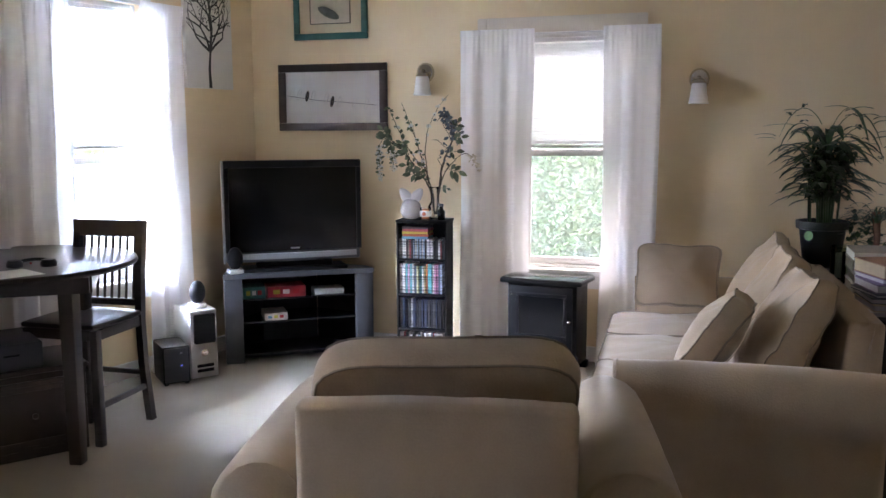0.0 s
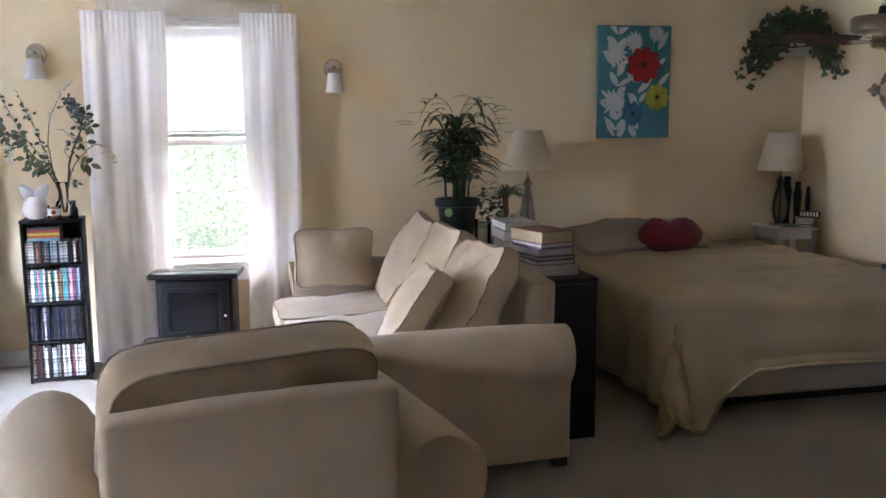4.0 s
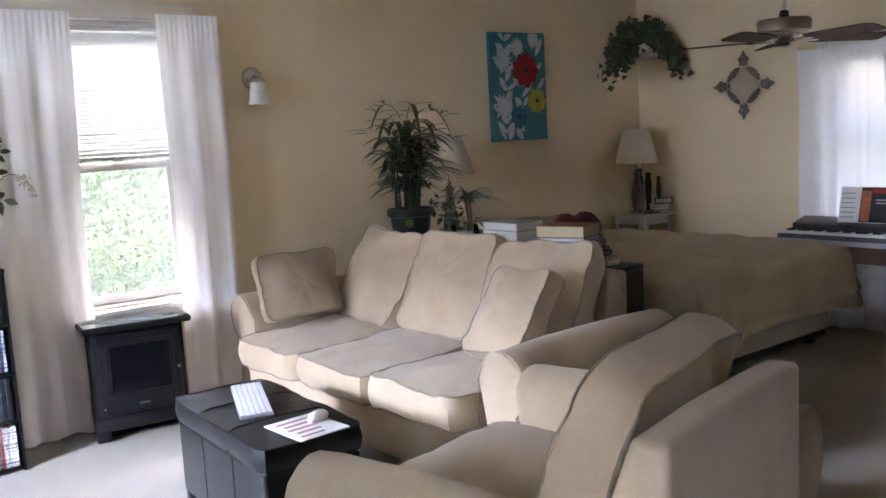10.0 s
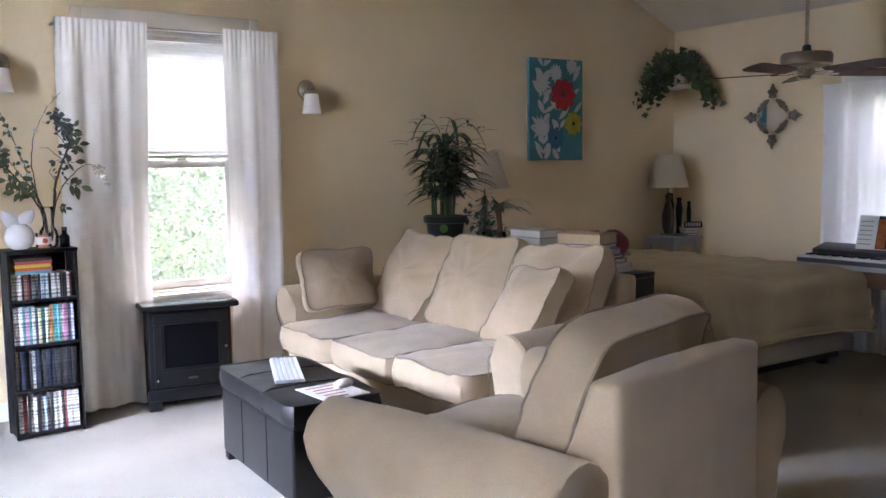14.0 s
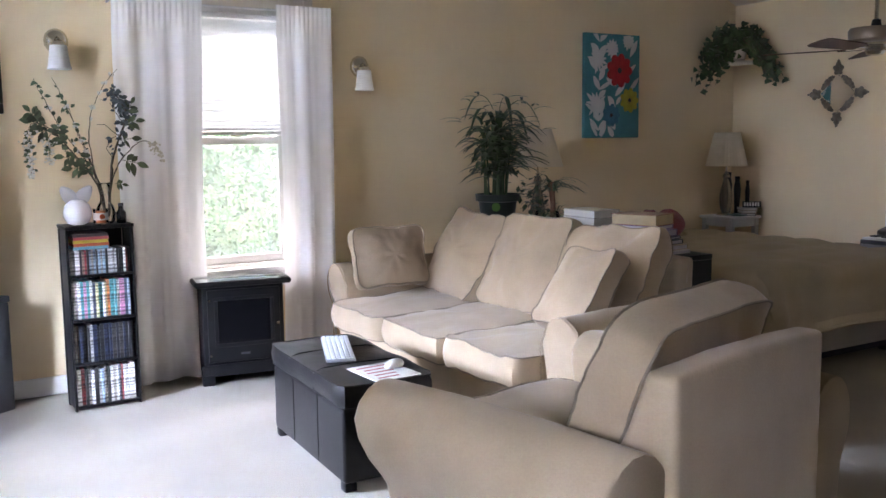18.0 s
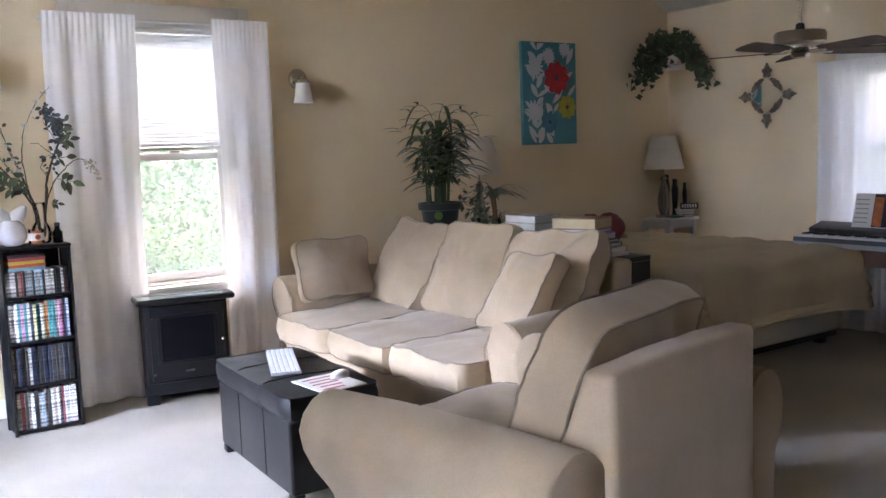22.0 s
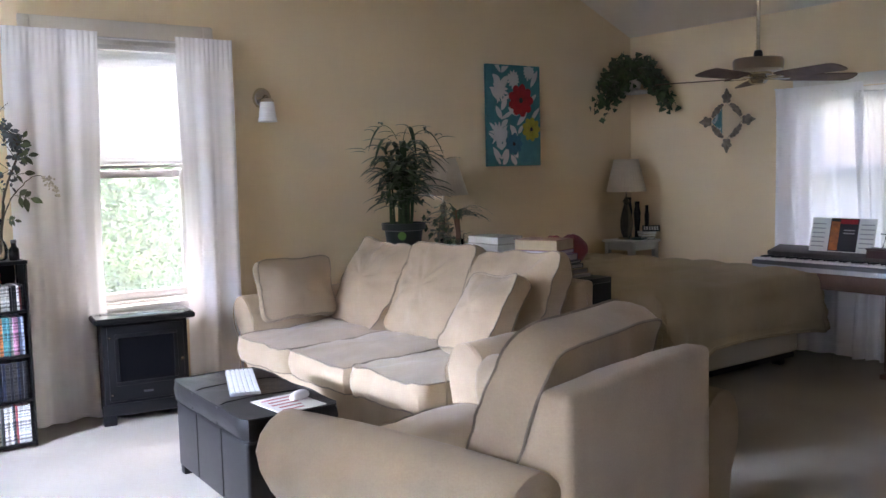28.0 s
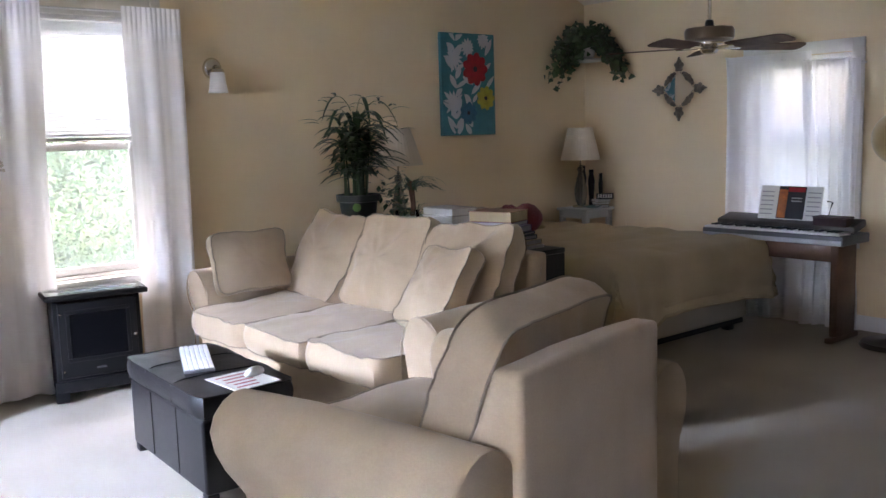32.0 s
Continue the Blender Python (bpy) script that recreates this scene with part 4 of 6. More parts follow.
# leaning branch with leaf clusters and two hanging blossoms
br, pts = stick(((0, 0, 0.03), (-0.03, 0, 0.19), (-0.13, -0.01, 0.34), (-0.22, -0.02, 0.45), (-0.29, -0.03, 0.51)), 0.0055, 1)
lf = bmesh.new()
compound(lf, Vector((-0.29, -0.03, 0.51)), (-0.5, 0, 0.6), 6, 0.058, rr)
compound(lf, Vector((-0.26, -0.02, 0.49)), (-1.0, 0, 0.35), 4, 0.060, rr)
compound(lf, Vector((-0.17, -0.02, 0.40)), (-0.7, 0, 0.75), 6, 0.055, rr)
compound(lf, Vector((-0.12, -0.01, 0.33)), (-1.0, 0, 0.15), 4, 0.058, rr)
compound(lf, Vector((-0.08, -0.01, 0.28)), (-1.0, -0.1, 0.05), 4, 0.062, rr)
compound(lf, Vector((-0.21, -0.02, 0.44)), (0.1, 0, 1.0), 4, 0.055, rr)
compound(lf, Vector((-0.24, -0.02, 0.47)), (-0.9, 0.1, -0.1), 4, 0.052, rr)
compound(lf, Vector((-0.06, -0.01, 0.25)), (-0.5, -0.1, 0.8), 4, 0.055, rr)
small_leaves(lf, pts, 0.35, 1.0, 26, 0.036, 12)
part("foliage", lf, LEAF_SILK, br)
bl = bmesh.new()
for a, b, c in (((-0.285, -0.03, 0.505), (-0.33, -0.035, 0.505), (-0.355, -0.04, 0.46)), ((-0.21, -0.02, 0.44), (-0.245, -0.03, 0.455), (-0.262, -0.04, 0.43))):
    part("twig", tube(bmesh.new(), [Vector(v) for v in (a, b, c)], [0.0022, 0.0018, 0.0012], n=5), STEM, br)
hanging_blossom(bl, (-0.355, -0.04, 0.47), 0.23, 0.01, 3)
hanging_blossom(bl, (-0.262, -0.04, 0.44), 0.13, 0.005, 4)
part("blossom", bl, BLOSSOM, br)
for x, z, l_, lean in ((-0.355, 0.47, 0.22, 0.01), (-0.262, 0.44, 0.125, 0.005)):
    drop = [Vector((x + lean * t, -0.04, z - l_ * t)) for t in (0, 0.25, 0.5, 0.75, 1.0)]
    lf = tube(bmesh.new(), drop, [0.0016, 0.0014, 0.0012, 0.001, 0.0008], n=4)
    small_leaves(lf, drop, 0.05, 0.95, int(l_ * 130), 0.022, 31, 0.009)
    part("blossom_stalk", lf, LEAF_SILK, br, "green stalk with small leaves")
# thin budding twigs
for tip, mid, seed in (((-0.305, -0.01, 0.72), (-0.20, 0.0, 0.49), 5), ((-0.215, 0.01, 0.73), (-0.125, 0.01, 0.50), 6), ((-0.15, 0.02, 0.60), (-0.10, 0.01, 0.42), 7)):
    br, pts = stick(((0, 0, 0.03), (-0.035, 0, 0.24), mid, tip), 0.0036, seed)
    lf, bl = bmesh.new(), bmesh.new()
    small_leaves(lf, pts, 0.45, 0.97, 12, 0.026, seed, 0.006)
    part("foliage", lf, LEAF_SILK, br)
    flowers(bl, pts, 0.45, 0.85, 4, seed)
    part("blossom", bl, BLOSSOM, br)
br, pts = stick(((0, 0, 0.03), (-0.05, 0, 0.30), (-0.055, 0, 0.50), (0.0, 0, 0.66), (0.09, -0.01, 0.78)), 0.0036, 8)
bl = bmesh.new()
flowers(bl, pts, 0.5, 1.0, 5, 8)
part("blossom", bl, BLOSSOM, br)
# dark upright branch with dense bluish leaves and curling tendrils
br, pts = stick(((0.01, 0, 0.03), (0.035, 0, 0.22), (0.06, 0, 0.36), (0.125, 0, 0.53), (0.10, 0, 0.62), (0.065, 0, 0.66)), 0.0075, 9)
lf = bmesh.new()
small_leaves(lf, pts, 0.42, 1.0, 120, 0.028, 9, 0.018)
part("foliage", lf, LEAF_BLUE, br)
lf = bmesh.new()
compound(lf, Vector((0.13, 0, 0.55)), (0.4, 0, 0.9), 4, 0.055, rr)
compound(lf, Vector((0.12, 0, 0.50)), (1.0, 0, 0.3), 4, 0.05, rr)
compound(lf, Vector((0.09, -0.01, 0.42)), (1.0, 0, 0.15), 2, 0.05, rr)
part("foliage", lf, LEAF_SILK, br)
for a, b, c, e, seed in (((0.09, 0, 0.44), (0.05, 0, 0.47), (0.02, 0, 0.50), (-0.02, 0, 0.50), 21), ((0.11, 0, 0.50), (0.09, 0, 0.54), (0.07, 0, 0.57), (0.05, 0, 0.61), 22), ((0.05, 0, 0.33), (0.02, 0, 0.38), (0.05, 0, 0.43), (0.09, 0, 0.45), 23), ((0.08, 0, 0.66), (0.04, 0, 0.64), (0.02, 0, 0.62), (0.0, 0, 0.63), 24)):
    part("tendril", tube(bmesh.new(), [Vector(v) for v in (a, b, c, e)], [0.002, 0.0018, 0.0015, 0.001], n=5), STEM, br)
# side branch with a drooping blossom, low leaves
br, pts = stick(((0.01, 0, 0.03), (0.05, -0.01, 0.25), (0.13, -0.02, 0.37), (0.20, -0.02, 0.415), (0.25, -0.03, 0.40)), 0.004, 10)
lf, bl = bmesh.new(), bmesh.new()
compound(lf, Vector((0.09, -0.02, 0.32)), (0.8, -0.1, -0.2), 4, 0.066, rr)
compound(lf, Vector((0.05, -0.02, 0.20)), (0.8, -0.1, -0.1), 4, 0.03, rr)
part("foliage", lf, LEAF_SILK, br)
hanging_blossom(bl, (0.245, -0.03, 0.42), 0.11, 0.05, 11)
part("blossom", bl, BLOSSOM, br)


# ---- the television corner ----
ST = pose(0.115, 3.69, 0, 0, 0, 34.5)
stand = thing("tv_stand", ST, "grey corner television stand with open shelves", "tv stand")


def corner_slab(z0, z1, inset=0.0, depth=0.42):
    bm = bmesh.new()
    h = 0.495 - inset
    out = [(-h, inset), (h, inset), (h - 0.03, 0.12), (0.17, depth), (-0.20, depth), (-h + 0.02, 0.12)]
    lo, hi = [bm.verts.new((x, y, z0)) for x, y in out], [bm.verts.new((x, y, z1)) for x, y in out]
    bm.faces.new(lo[::-1]), bm.faces.new(hi)
    for i in range(6):
        j = (i + 1) % 6
        bm.faces.new((lo[i], lo[j], hi[j], hi[i]))
    bmesh.ops.bevel(bm, geom=bm.edges[:], offset=0.004, segments=2, affect="EDGES")
    return bm


part("top", corner_slab(0.555, 0.588), GREYPLASTIC, stand)
part("shelf", corner_slab(0.405, 0.415, 0.03), BLACKGLOSS, stand)
part("shelf", corner_slab(0.255, 0.265, 0.03), BLACKGLOSS, stand)
part("bottom_shelf", corner_slab(0.03, 0.055, 0.02), BLACK, stand)
for x in (-0.43, 0.43):
    part("post", boxm(x - 0.058, x + 0.058, 0.004, 0.06, 0.0, 0.554, 0.006), GREYPLASTIC, stand)
part("back_panel", boxm(-0.204, 0.174, 0.403, 0.413, 0.056, 0.553), BLACK, stand, smooth=False)
for x0, x1 in ((-0.475, -0.205), (0.465, 0.175)):
    bm = bmesh.new()
    for z in (0.0, 0.553):
        for x, y in ((x0, 0.075), (x1, 0.402), (x1, 0.390), (x0, 0.063)):
            bm.verts.new((x, y, z))
    v = list(bm.verts)
    for q in ((0, 1, 2, 3), (4, 5, 6, 7), (0, 1, 5, 4), (1, 2, 6, 5), (2, 3, 7, 6), (3, 0, 4, 7)):
        bm.faces.new([v[i] for i in q])
    part("side_panel", bm, BLACK, stand, smooth=False)
tv = thing("television", ST @ pose(-0.02, 0.075, 0.588), "large switched-off flat television with a silver speaker bar", "television")
part("cabinet", boxm(-0.44, 0.44, 0.012, 0.10, 0.06, 0.72, 0.008), GREYPLASTIC, tv)
fr = bmesh.new()
box(fr, -0.445, 0.445, -0.012, 0.011, 0.675, 0.722, 0.005)
box(fr, -0.445, -0.415, -0.012, 0.011, 0.13, 0.6745, 0.005), box(fr, 0.415, 0.445, -0.012, 0.011, 0.13, 0.6745, 0.005)
part("bezel", fr, BLACK, tv)
part("side_trim", boxm(-0.457, -0.446, -0.012, 0.06, 0.06, 0.722, 0.003), SILVER, tv)
part("screen", boxm(-0.4145, 0.4145, 0.0, 0.011, 0.13, 0.6745), BLACKGLOSS, tv, smooth=False)
sb = bmesh.new()
for i in range(25):
    t = -1 + i / 12
    sb.verts.new((t * 0.41, -0.014 - 0.03 * (1 - t * t), 0.085)), sb.verts.new((t * 0.41, -0.014 - 0.03 * (1 - t * t), 0.118)), sb.verts.new((t * 0.41, 0.011, 0.118)), sb.verts.new((t * 0.41, 0.011, 0.085))
vv = list(sb.verts)
for i in range(24):
    for k in range(4):
        sb.faces.new((vv[4 * i + k], vv[4 * i + (k + 1) % 4], vv[4 * i + 4 + (k + 1) % 4], vv[4 * i + 4 + k]))
sb.faces.new(vv[:4]), sb.faces.new(vv[-4:])
part("speaker_bar", sb, SILVER, tv, "curved silver speaker bar")
part("brand_plate", boxm(-0.03, 0.03, -0.014, -0.0125, 0.145, 0.153), SILVER, tv, smooth=False)
part("foot", boxm(-0.34, 0.34, -0.06, 0.16, 0.0, 0.025, 0.008), BLACK, tv)
part("neck", boxm(-0.25, 0.25, 0.012, 0.08, 0.0255, 0.0595, 0.004), BLACK, tv)
for nm, x, w, z, h, d, col, lab in (("game_box", -0.295, 0.072, 0.4152, 0.075, 0.10, (0.03, 0.16, 0.17), "blue-green board game box on the stand's shelf"),
                                    ("game_box", -0.085, 0.125, 0.4152, 0.072, 0.10, (0.42, 0.02, 0.03), "red board game box on the stand's shelf"),
                                    ("game_box", -0.16, 0.075, 0.2652, 0.05, 0.10, (0.60, 0.50, 0.42), "pale board game box on the lower shelf")):
    g = thing(nm, ST @ pose(x, 0.05 if z > 0.4 else 0.035, z), lab, "box", "board games")
    part("box", boxm(-w, w, 0, 2 * d, 0, h, 0.002, 1), mat("game_box_print", col, 0.45, vary=0.25, scale=14, fine=40, bump=0.0), g)
    for i in range(3):
        part("printed_bar", boxm(-w * 0.7 + i * w * 0.5, -w * 0.35 + i * w * 0.5, -0.0012, -0.0003, h * 0.3, h * 0.7), (YELLOWP, PAPER, REDP)[i] if "pale" not in lab else (BLUEP, YELLOWP, REDP)[i], g, smooth=False)
part("device", boxm(0.10, 0.30, 0.06, 0.20, 0.4152, 0.455, 0.004), SILVER, stand)


def speaker(m, label):
    s = thing("desk_speaker", m, label, "speaker", "desk speakers")
    part("base", boxm(-0.045, 0.045, -0.04, 0.05, 0, 0.03, 0.006), WHITEP, s)
    h = bmesh.new()
    bmesh.ops.create_uvsphere(h, u_segments=18, v_segments=12, radius=1)
    for v in h.verts:
        v.co = (v.co.x * 0.05, v.co.y * 0.045, v.co.z * 0.075 + 0.095)
    part("grille", h, BLACK, s)


speaker(ST @ pose(-0.41, 0.05, 0.5882, 0, 0, 10), "small black speaker on a white base on the tv stand")
PC = pose(-0.267, 3.128, 0, 0, 0, 52)
pc = thing("computer_tower", PC, "silver desktop computer tower with a black drive panel", "computer")
part("case", boxm(-0.085, 0.085, 0.0, 0.30, 0.0, 0.42, 0.008), WHITEP, pc)
part("drive_panel", boxm(-0.065, 0.07, -0.006, -0.0005, 0.215, 0.395, 0.012, 3), BLACK, pc)
part("power_ring", lathe(bmesh.new(), [(0.018, -0.003), (0.022, 0.0), (0.018, 0.003)], 20), CHROME, pc).matrix_basis = pose(0.0, -0.001, 0.155, 90)
for z in (0.035, 0.065):
    part("vent", boxm(-0.05, 0.055, -0.004, -0.0005, z, z + 0.02, 0.003), BLACK, pc)
speaker(PC @ pose(0.0, 0.09, 0.4205, 0, 0, 0), "small black speaker on a white base on the computer")
sub = thing("subwoofer", pose(-0.39, 2.87, 0, 0, 0, 46), "black cube subwoofer with a blue light", "subwoofer")
part("cabinet", boxm(0.0, 0.16, 0.0, 0.26, 0.01, 0.235, 0.006), BLACK, sub)
part("front_panel", boxm(0.01, 0.15, -0.006, -0.0005, 0.02, 0.225, 0.004), GREYPLASTIC, sub)
BLUELED = mat("blue_light", (0.1, 0.15, 1.0), 0.3, emit=0.5, vary=0.0, bump=0.0)
part("light", boxm(0.105, 0.113, -0.0075, -0.0062, 0.115, 0.121), BLUELED, sub, smooth=False)
part("badge", boxm(0.10, 0.115, -0.0075, -0.0062, 0.19, 0.198), SILVER, sub, smooth=False)
for x in (0.02, 0.14):
    for y in (0.02, 0.24):
        part("foot", boxm(x - 0.012, x + 0.012, y - 0.012, y + 0.012, 0, 0.0105), BLACK, sub)

# ---- the table corner ----
TZ2 = 0.905
table = thing("round_table", pose(-0.47, 1.78, 0), "round dark espresso wooden counter-height table", "table")
part("tabletop", lathe(bmesh.new(), [(0.55, 0.872), (0.585, 0.876), (0.595, 0.888), (0.59, 0.902), (0.58, TZ2)], 64), ESPRESSO, table)
ap = bmesh.new()
for a, b, c, d in ((-0.4, 0.4, -0.41, -0.385), (-0.4, 0.4, 0.385, 0.41), (-0.41, -0.385, -0.384, 0.384), (0.385, 0.41, -0.384, 0.384)):
    box(ap, a, b, c, d, 0.80, 0.871)
part("apron", moved(ap, pose(0, 0, 0, 0, 0, 34)), ESPRESSO, table)
for k in range(4):
    a = radians(79 + 90 * k) - radians(90)
    lx, ly = 0.43 * math.cos(a), 0.43 * math.sin(a)
    lg = boxm(-0.036, 0.036, -0.036, 0.036, 0.0, 0.871, 0.006)
    for v in lg.verts:
        v.co.x *= 0.82 + 0.18 * v.co.z / 0.87
        v.co.y *= 0.82 + 0.18 * v.co.z / 0.87
    part("leg", moved(lg, pose(lx, ly, 0, 0, 0, 10)), ESPRESSO, table)
hp = thing("headphones", pose(-0.20, 1.66, TZ2, 0, 0, 30), "black headphones lying on the table", "headphones")
hb = bmesh.new()
part("headband", tube(hb, [(0.07 * math.cos(a), 0.085 * math.sin(a), 0.018 + 0.006 * math.sin(a)) for a in [math.pi * i / 14 for i in range(15)]], 0.008, n=6), BLACK, hp)
for s in (-1, 1):
    c = lathe(bmesh.new(), [(0.02, 0), (0.034, 0.004), (0.036, 0.02), (0.028, 0.034), (0.01, 0.036)], 18)
    part("ear_cup", moved(c, pose(s * 0.07, -0.01, 0)), BLACK, hp)
part("light", boxm(-0.004, 0.004, -0.03, -0.025, 0.0185, 0.0245), REDP, hp)
solid("paper_sheet", boxm(-0.105, 0.105, -0.148, 0.148, 0, 0.0012), PAPER, pose(-0.16, 1.42, TZ2 + 0.0005, 0, 0, -25), "white sheet of paper on the table", "paper", smooth=False)

DC = pose(-0.285, 2.10, 0, 0, 0, 2)
dch = thing("dining_chair", DC, "dark espresso wooden counter chair with a slatted back", "chair")
seat = cushion(0.205, 0.21, 0.016, 0.25, wrinkle=0.001, power=6)
part("seat", moved(seat, pose(0, -0.02, 0.585)), ESPRESSO, dch)
rails = bmesh.new()
for a, b, c, d in ((-0.16, 0.16, -0.20, -0.18), (-0.17, 0.17, 0.165, 0.185), (-0.195, -0.175, -0.17, 0.16), (0.175, 0.195, -0.17, 0.16)):
    box(rails, a, b, c, d, 0.515, 0.567, 0.004)
part("seat_rail", rails, ESPRESSO, dch)
for x in (-0.185, 0.185):
    part("front_leg", boxm(x - 0.02, x + 0.02, -0.21, -0.17, 0.0, 0.566, 0.004), ESPRESSO, dch)
    bl = bmesh.new()
    pts = [(x, 0.235, 0.0), (x, 0.19, 0.30), (x, 0.178, 0.55), (x, 0.195, 0.80), (x, 0.235, 1.045)]
    for p, q in zip(pts, pts[1:]):
        vs_ = []
        for px, py, pz in (p, q):
            for sx, sy in ((-0.018, -0.02), (0.018, -0.02), (0.018, 0.02), (-0.018, 0.02)):
                vs_.append(bl.verts.new((px + sx, py + sy, pz)))
        for k in range(4):
            bl.faces.new((vs_[k], vs_[(k + 1) % 4], vs_[4 + (k + 1) % 4], vs_[4 + k]))
        bl.faces.new(vs_[:4][::-1]), bl.faces.new(vs_[4:])
    bmesh.ops.remove_doubles(bl, verts=bl.verts, dist=0.0005)
    part("back_leg", bl, ESPRESSO, dch)
    part("side_stretcher", boxm(x - 0.012, x + 0.012, -0.168, 0.19, 0.18, 0.205, 0.003), ESPRESSO, dch)
part("back_stretcher", boxm(-0.166, 0.166, 0.19, 0.21, 0.25, 0.275, 0.003), ESPRESSO, dch)
tr = boxm(-0.205, 0.205, 0.205, 0.238, 0.965, 1.05, 0.006)
part("top_rail", tr, ESPRESSO, dch)
part("lower_rail", boxm(-0.166, 0.166, 0.172, 0.192, 0.615, 0.65, 0.004), ESPRESSO, dch)
slm = None
for i in range(8):
    x = -0.147 + i * 0.042
    o = part("slat", tube(bmesh.new(), [(0, 0.182, 0.648), (0, 0.20, 0.80), (0, 0.222, 0.967)], 0.0085, n=4), ESPRESSO, dch, mesh=slm)
    slm = o.data
    o.location = (x, 0, 0)

chest = thing("drawer_chest", pose(-0.27, 1.69, 0, 0, 0, 54), "dark wooden chest with a panelled drawer below the table", "chest")
part("carcass", boxm(-0.26, 0.24, 0.01, 0.42, 0.0, 0.40, 0.006), ESPRESSO, chest)
part("top", boxm(-0.27, 0.25, -0.005, 0.43, 0.4005, 0.425, 0.006), ESPRESSO, chest)
d = part("drawer", boxm(-0.245, 0.225, -0.008, 0.0095, 0.05, 0.37, 0.004), ESPRESSO, chest)
pf = bmesh.new()
for a in ((-0.225, 0.205, 0.325, 0.35), (-0.225, 0.205, 0.07, 0.095)):
    box(pf, a[0], a[1], -0.014, -0.0085, a[2], a[3], 0.002)
for a in ((-0.225, -0.2), (0.18, 0.205)):
    box(pf, a[0], a[1], -0.014, -0.0085, 0.0955, 0.3245, 0.002)
part("panel_frame", pf, ESPRESSO, d)
kn = bmesh.new()
bmesh.ops.create_uvsphere(kn, u_segments=12, v_segments=8, radius=0.014, matrix=Matrix.Translation((0.0, -0.026, 0.21)))
part("knob", kn, ESPRESSO, d)
bx = thing("storage_box", pose(-0.27, 1.69, 0.4255, 0, 0, 54), "dark grey storage box on the chest", "box")
part("box", boxm(-0.24, 0.06, 0.02, 0.40, 0.0, 0.12, 0.006), GREYPLASTIC, bx)
part("handle", boxm(-0.11, -0.04, 0.012, 0.0195, 0.065, 0.075, 0.002), BLACK, bx)


# ---- on the walls ----
def frame_bars(w, h, bar, depth, y0=0.0):
    bm = bmesh.new()
    box(bm, -w, w, y0, y0 + depth, h - bar, h, 0.004), box(bm, -w, w, y0, y0 + depth, -h, -h + bar, 0.004)
    box(bm, -w, -w + bar, y0, y0 + depth, -h + bar + 0.0005, h - bar - 0.0005, 0.004), box(bm, w - bar, w, y0, y0 + depth, -h + bar + 0.0005, h - bar - 0.0005, 0.004)
    return bm


def oval(bm, x, z, rx, rz, y, n=14, turn=0.0):
    c, s = math.cos(turn), math.sin(turn)
    ring = [bm.verts.new((x + rx * math.cos(6.2832 * k / n) * c - rz * math.sin(6.2832 * k / n) * s, y, z + rx * math.cos(6.2832 * k / n) * s + rz * math.sin(6.2832 * k / n) * c)) for k in range(n)]
    bm.faces.new(ring)


p = thing("framed_print", pose(0.168, YN - 0.034, 1.723, 0, 0.0, 0), "wide dark-framed print of a thin wire line with small shapes", "picture", "wall pictures")
part("frame", frame_bars(0.398, 0.225, 0.052, 0.03), ESPRESSO, p)
part("print", boxm(-0.347, 0.347, 0.012, 0.02, -0.174, 0.174), PAPER, p, smooth=False)
part("wire", tube(bmesh.new(), [(-0.34, 0.0105, 0.015), (-0.1, 0.0105, -0.02), (0.1, 0.0105, -0.035), (0.32, 0.0105, -0.055)], 0.0016, n=4), INK, p)
ov = bmesh.new()
oval(ov, -0.185, 0.01, 0.014, 0.038, 0.0108, turn=-0.2), oval(ov, 0.0, -0.028, 0.014, 0.038, 0.0108, turn=-0.2)
part("dark_shape", ov, INK, p, smooth=False)
for x, z in ((-0.30, 0.03), (-0.245, 0.02), (-0.14, 0.01), (-0.045, -0.01), (0.055, -0.03), (0.165, -0.035), (0.25, -0.045)):
    ol = [(x + 0.013 * math.cos(a) + 0.01 * math.sin(a), 0.0108, z + 0.036 * math.sin(a)) for a in [6.2832 * k / 14 for k in range(14)]]
    part("outlined_shape", tube(bmesh.new(), ol, 0.0014, True, 4), GREYINK, p)
part("glazing", boxm(-0.347, 0.347, 0.006, 0.0075, -0.174, 0.174), CLEAR, p, smooth=False).visible_shadow = False

p = thing("framed_print", pose(0.163, YN - 0.03, 2.33), "teal-framed print with a cream mat and a plain oval shape", "picture", "wall pictures")
part("frame", frame_bars(0.268, 0.22, 0.042, 0.028), TEALFRAME, p)
part("mat_board", boxm(-0.227, 0.227, 0.012, 0.02, -0.179, 0.179), MATBOARD, p, smooth=False)
part("inner_line", frame_bars(0.148, 0.118, 0.005, 0.003, 0.0085), INK, p)
part("print", boxm(-0.143, 0.143, 0.0095, 0.0118, -0.113, 0.113), mat("cream_print", (0.60, 0.54, 0.42), 0.7, vary=0.08, scale=10, bump=0.0), p, smooth=False)
# a plain oval in place of the print's drawn subject
ov = bmesh.new()
oval(ov, -0.01, -0.045, 0.085, 0.03, 0.0088, turn=-0.45)
part("oval_shape", ov, mat("grey_green_print", (0.10, 0.12, 0.10), 0.7, vary=0.3, scale=30, bump=0.0), p, smooth=False)

TREE_M = MWALL @ pose(-0.445, -0.03, 2.175)
p = thing("tree_canvas", TREE_M, "pale canvas with a black bare tree", "picture", "wall pictures")
part("canvas", boxm(-0.212, 0.212, 0.002, 0.028, -0.40, 0.40, 0.003), PAPER, p, smooth=False)
rt = random.Random(4)
tb = bmesh.new()


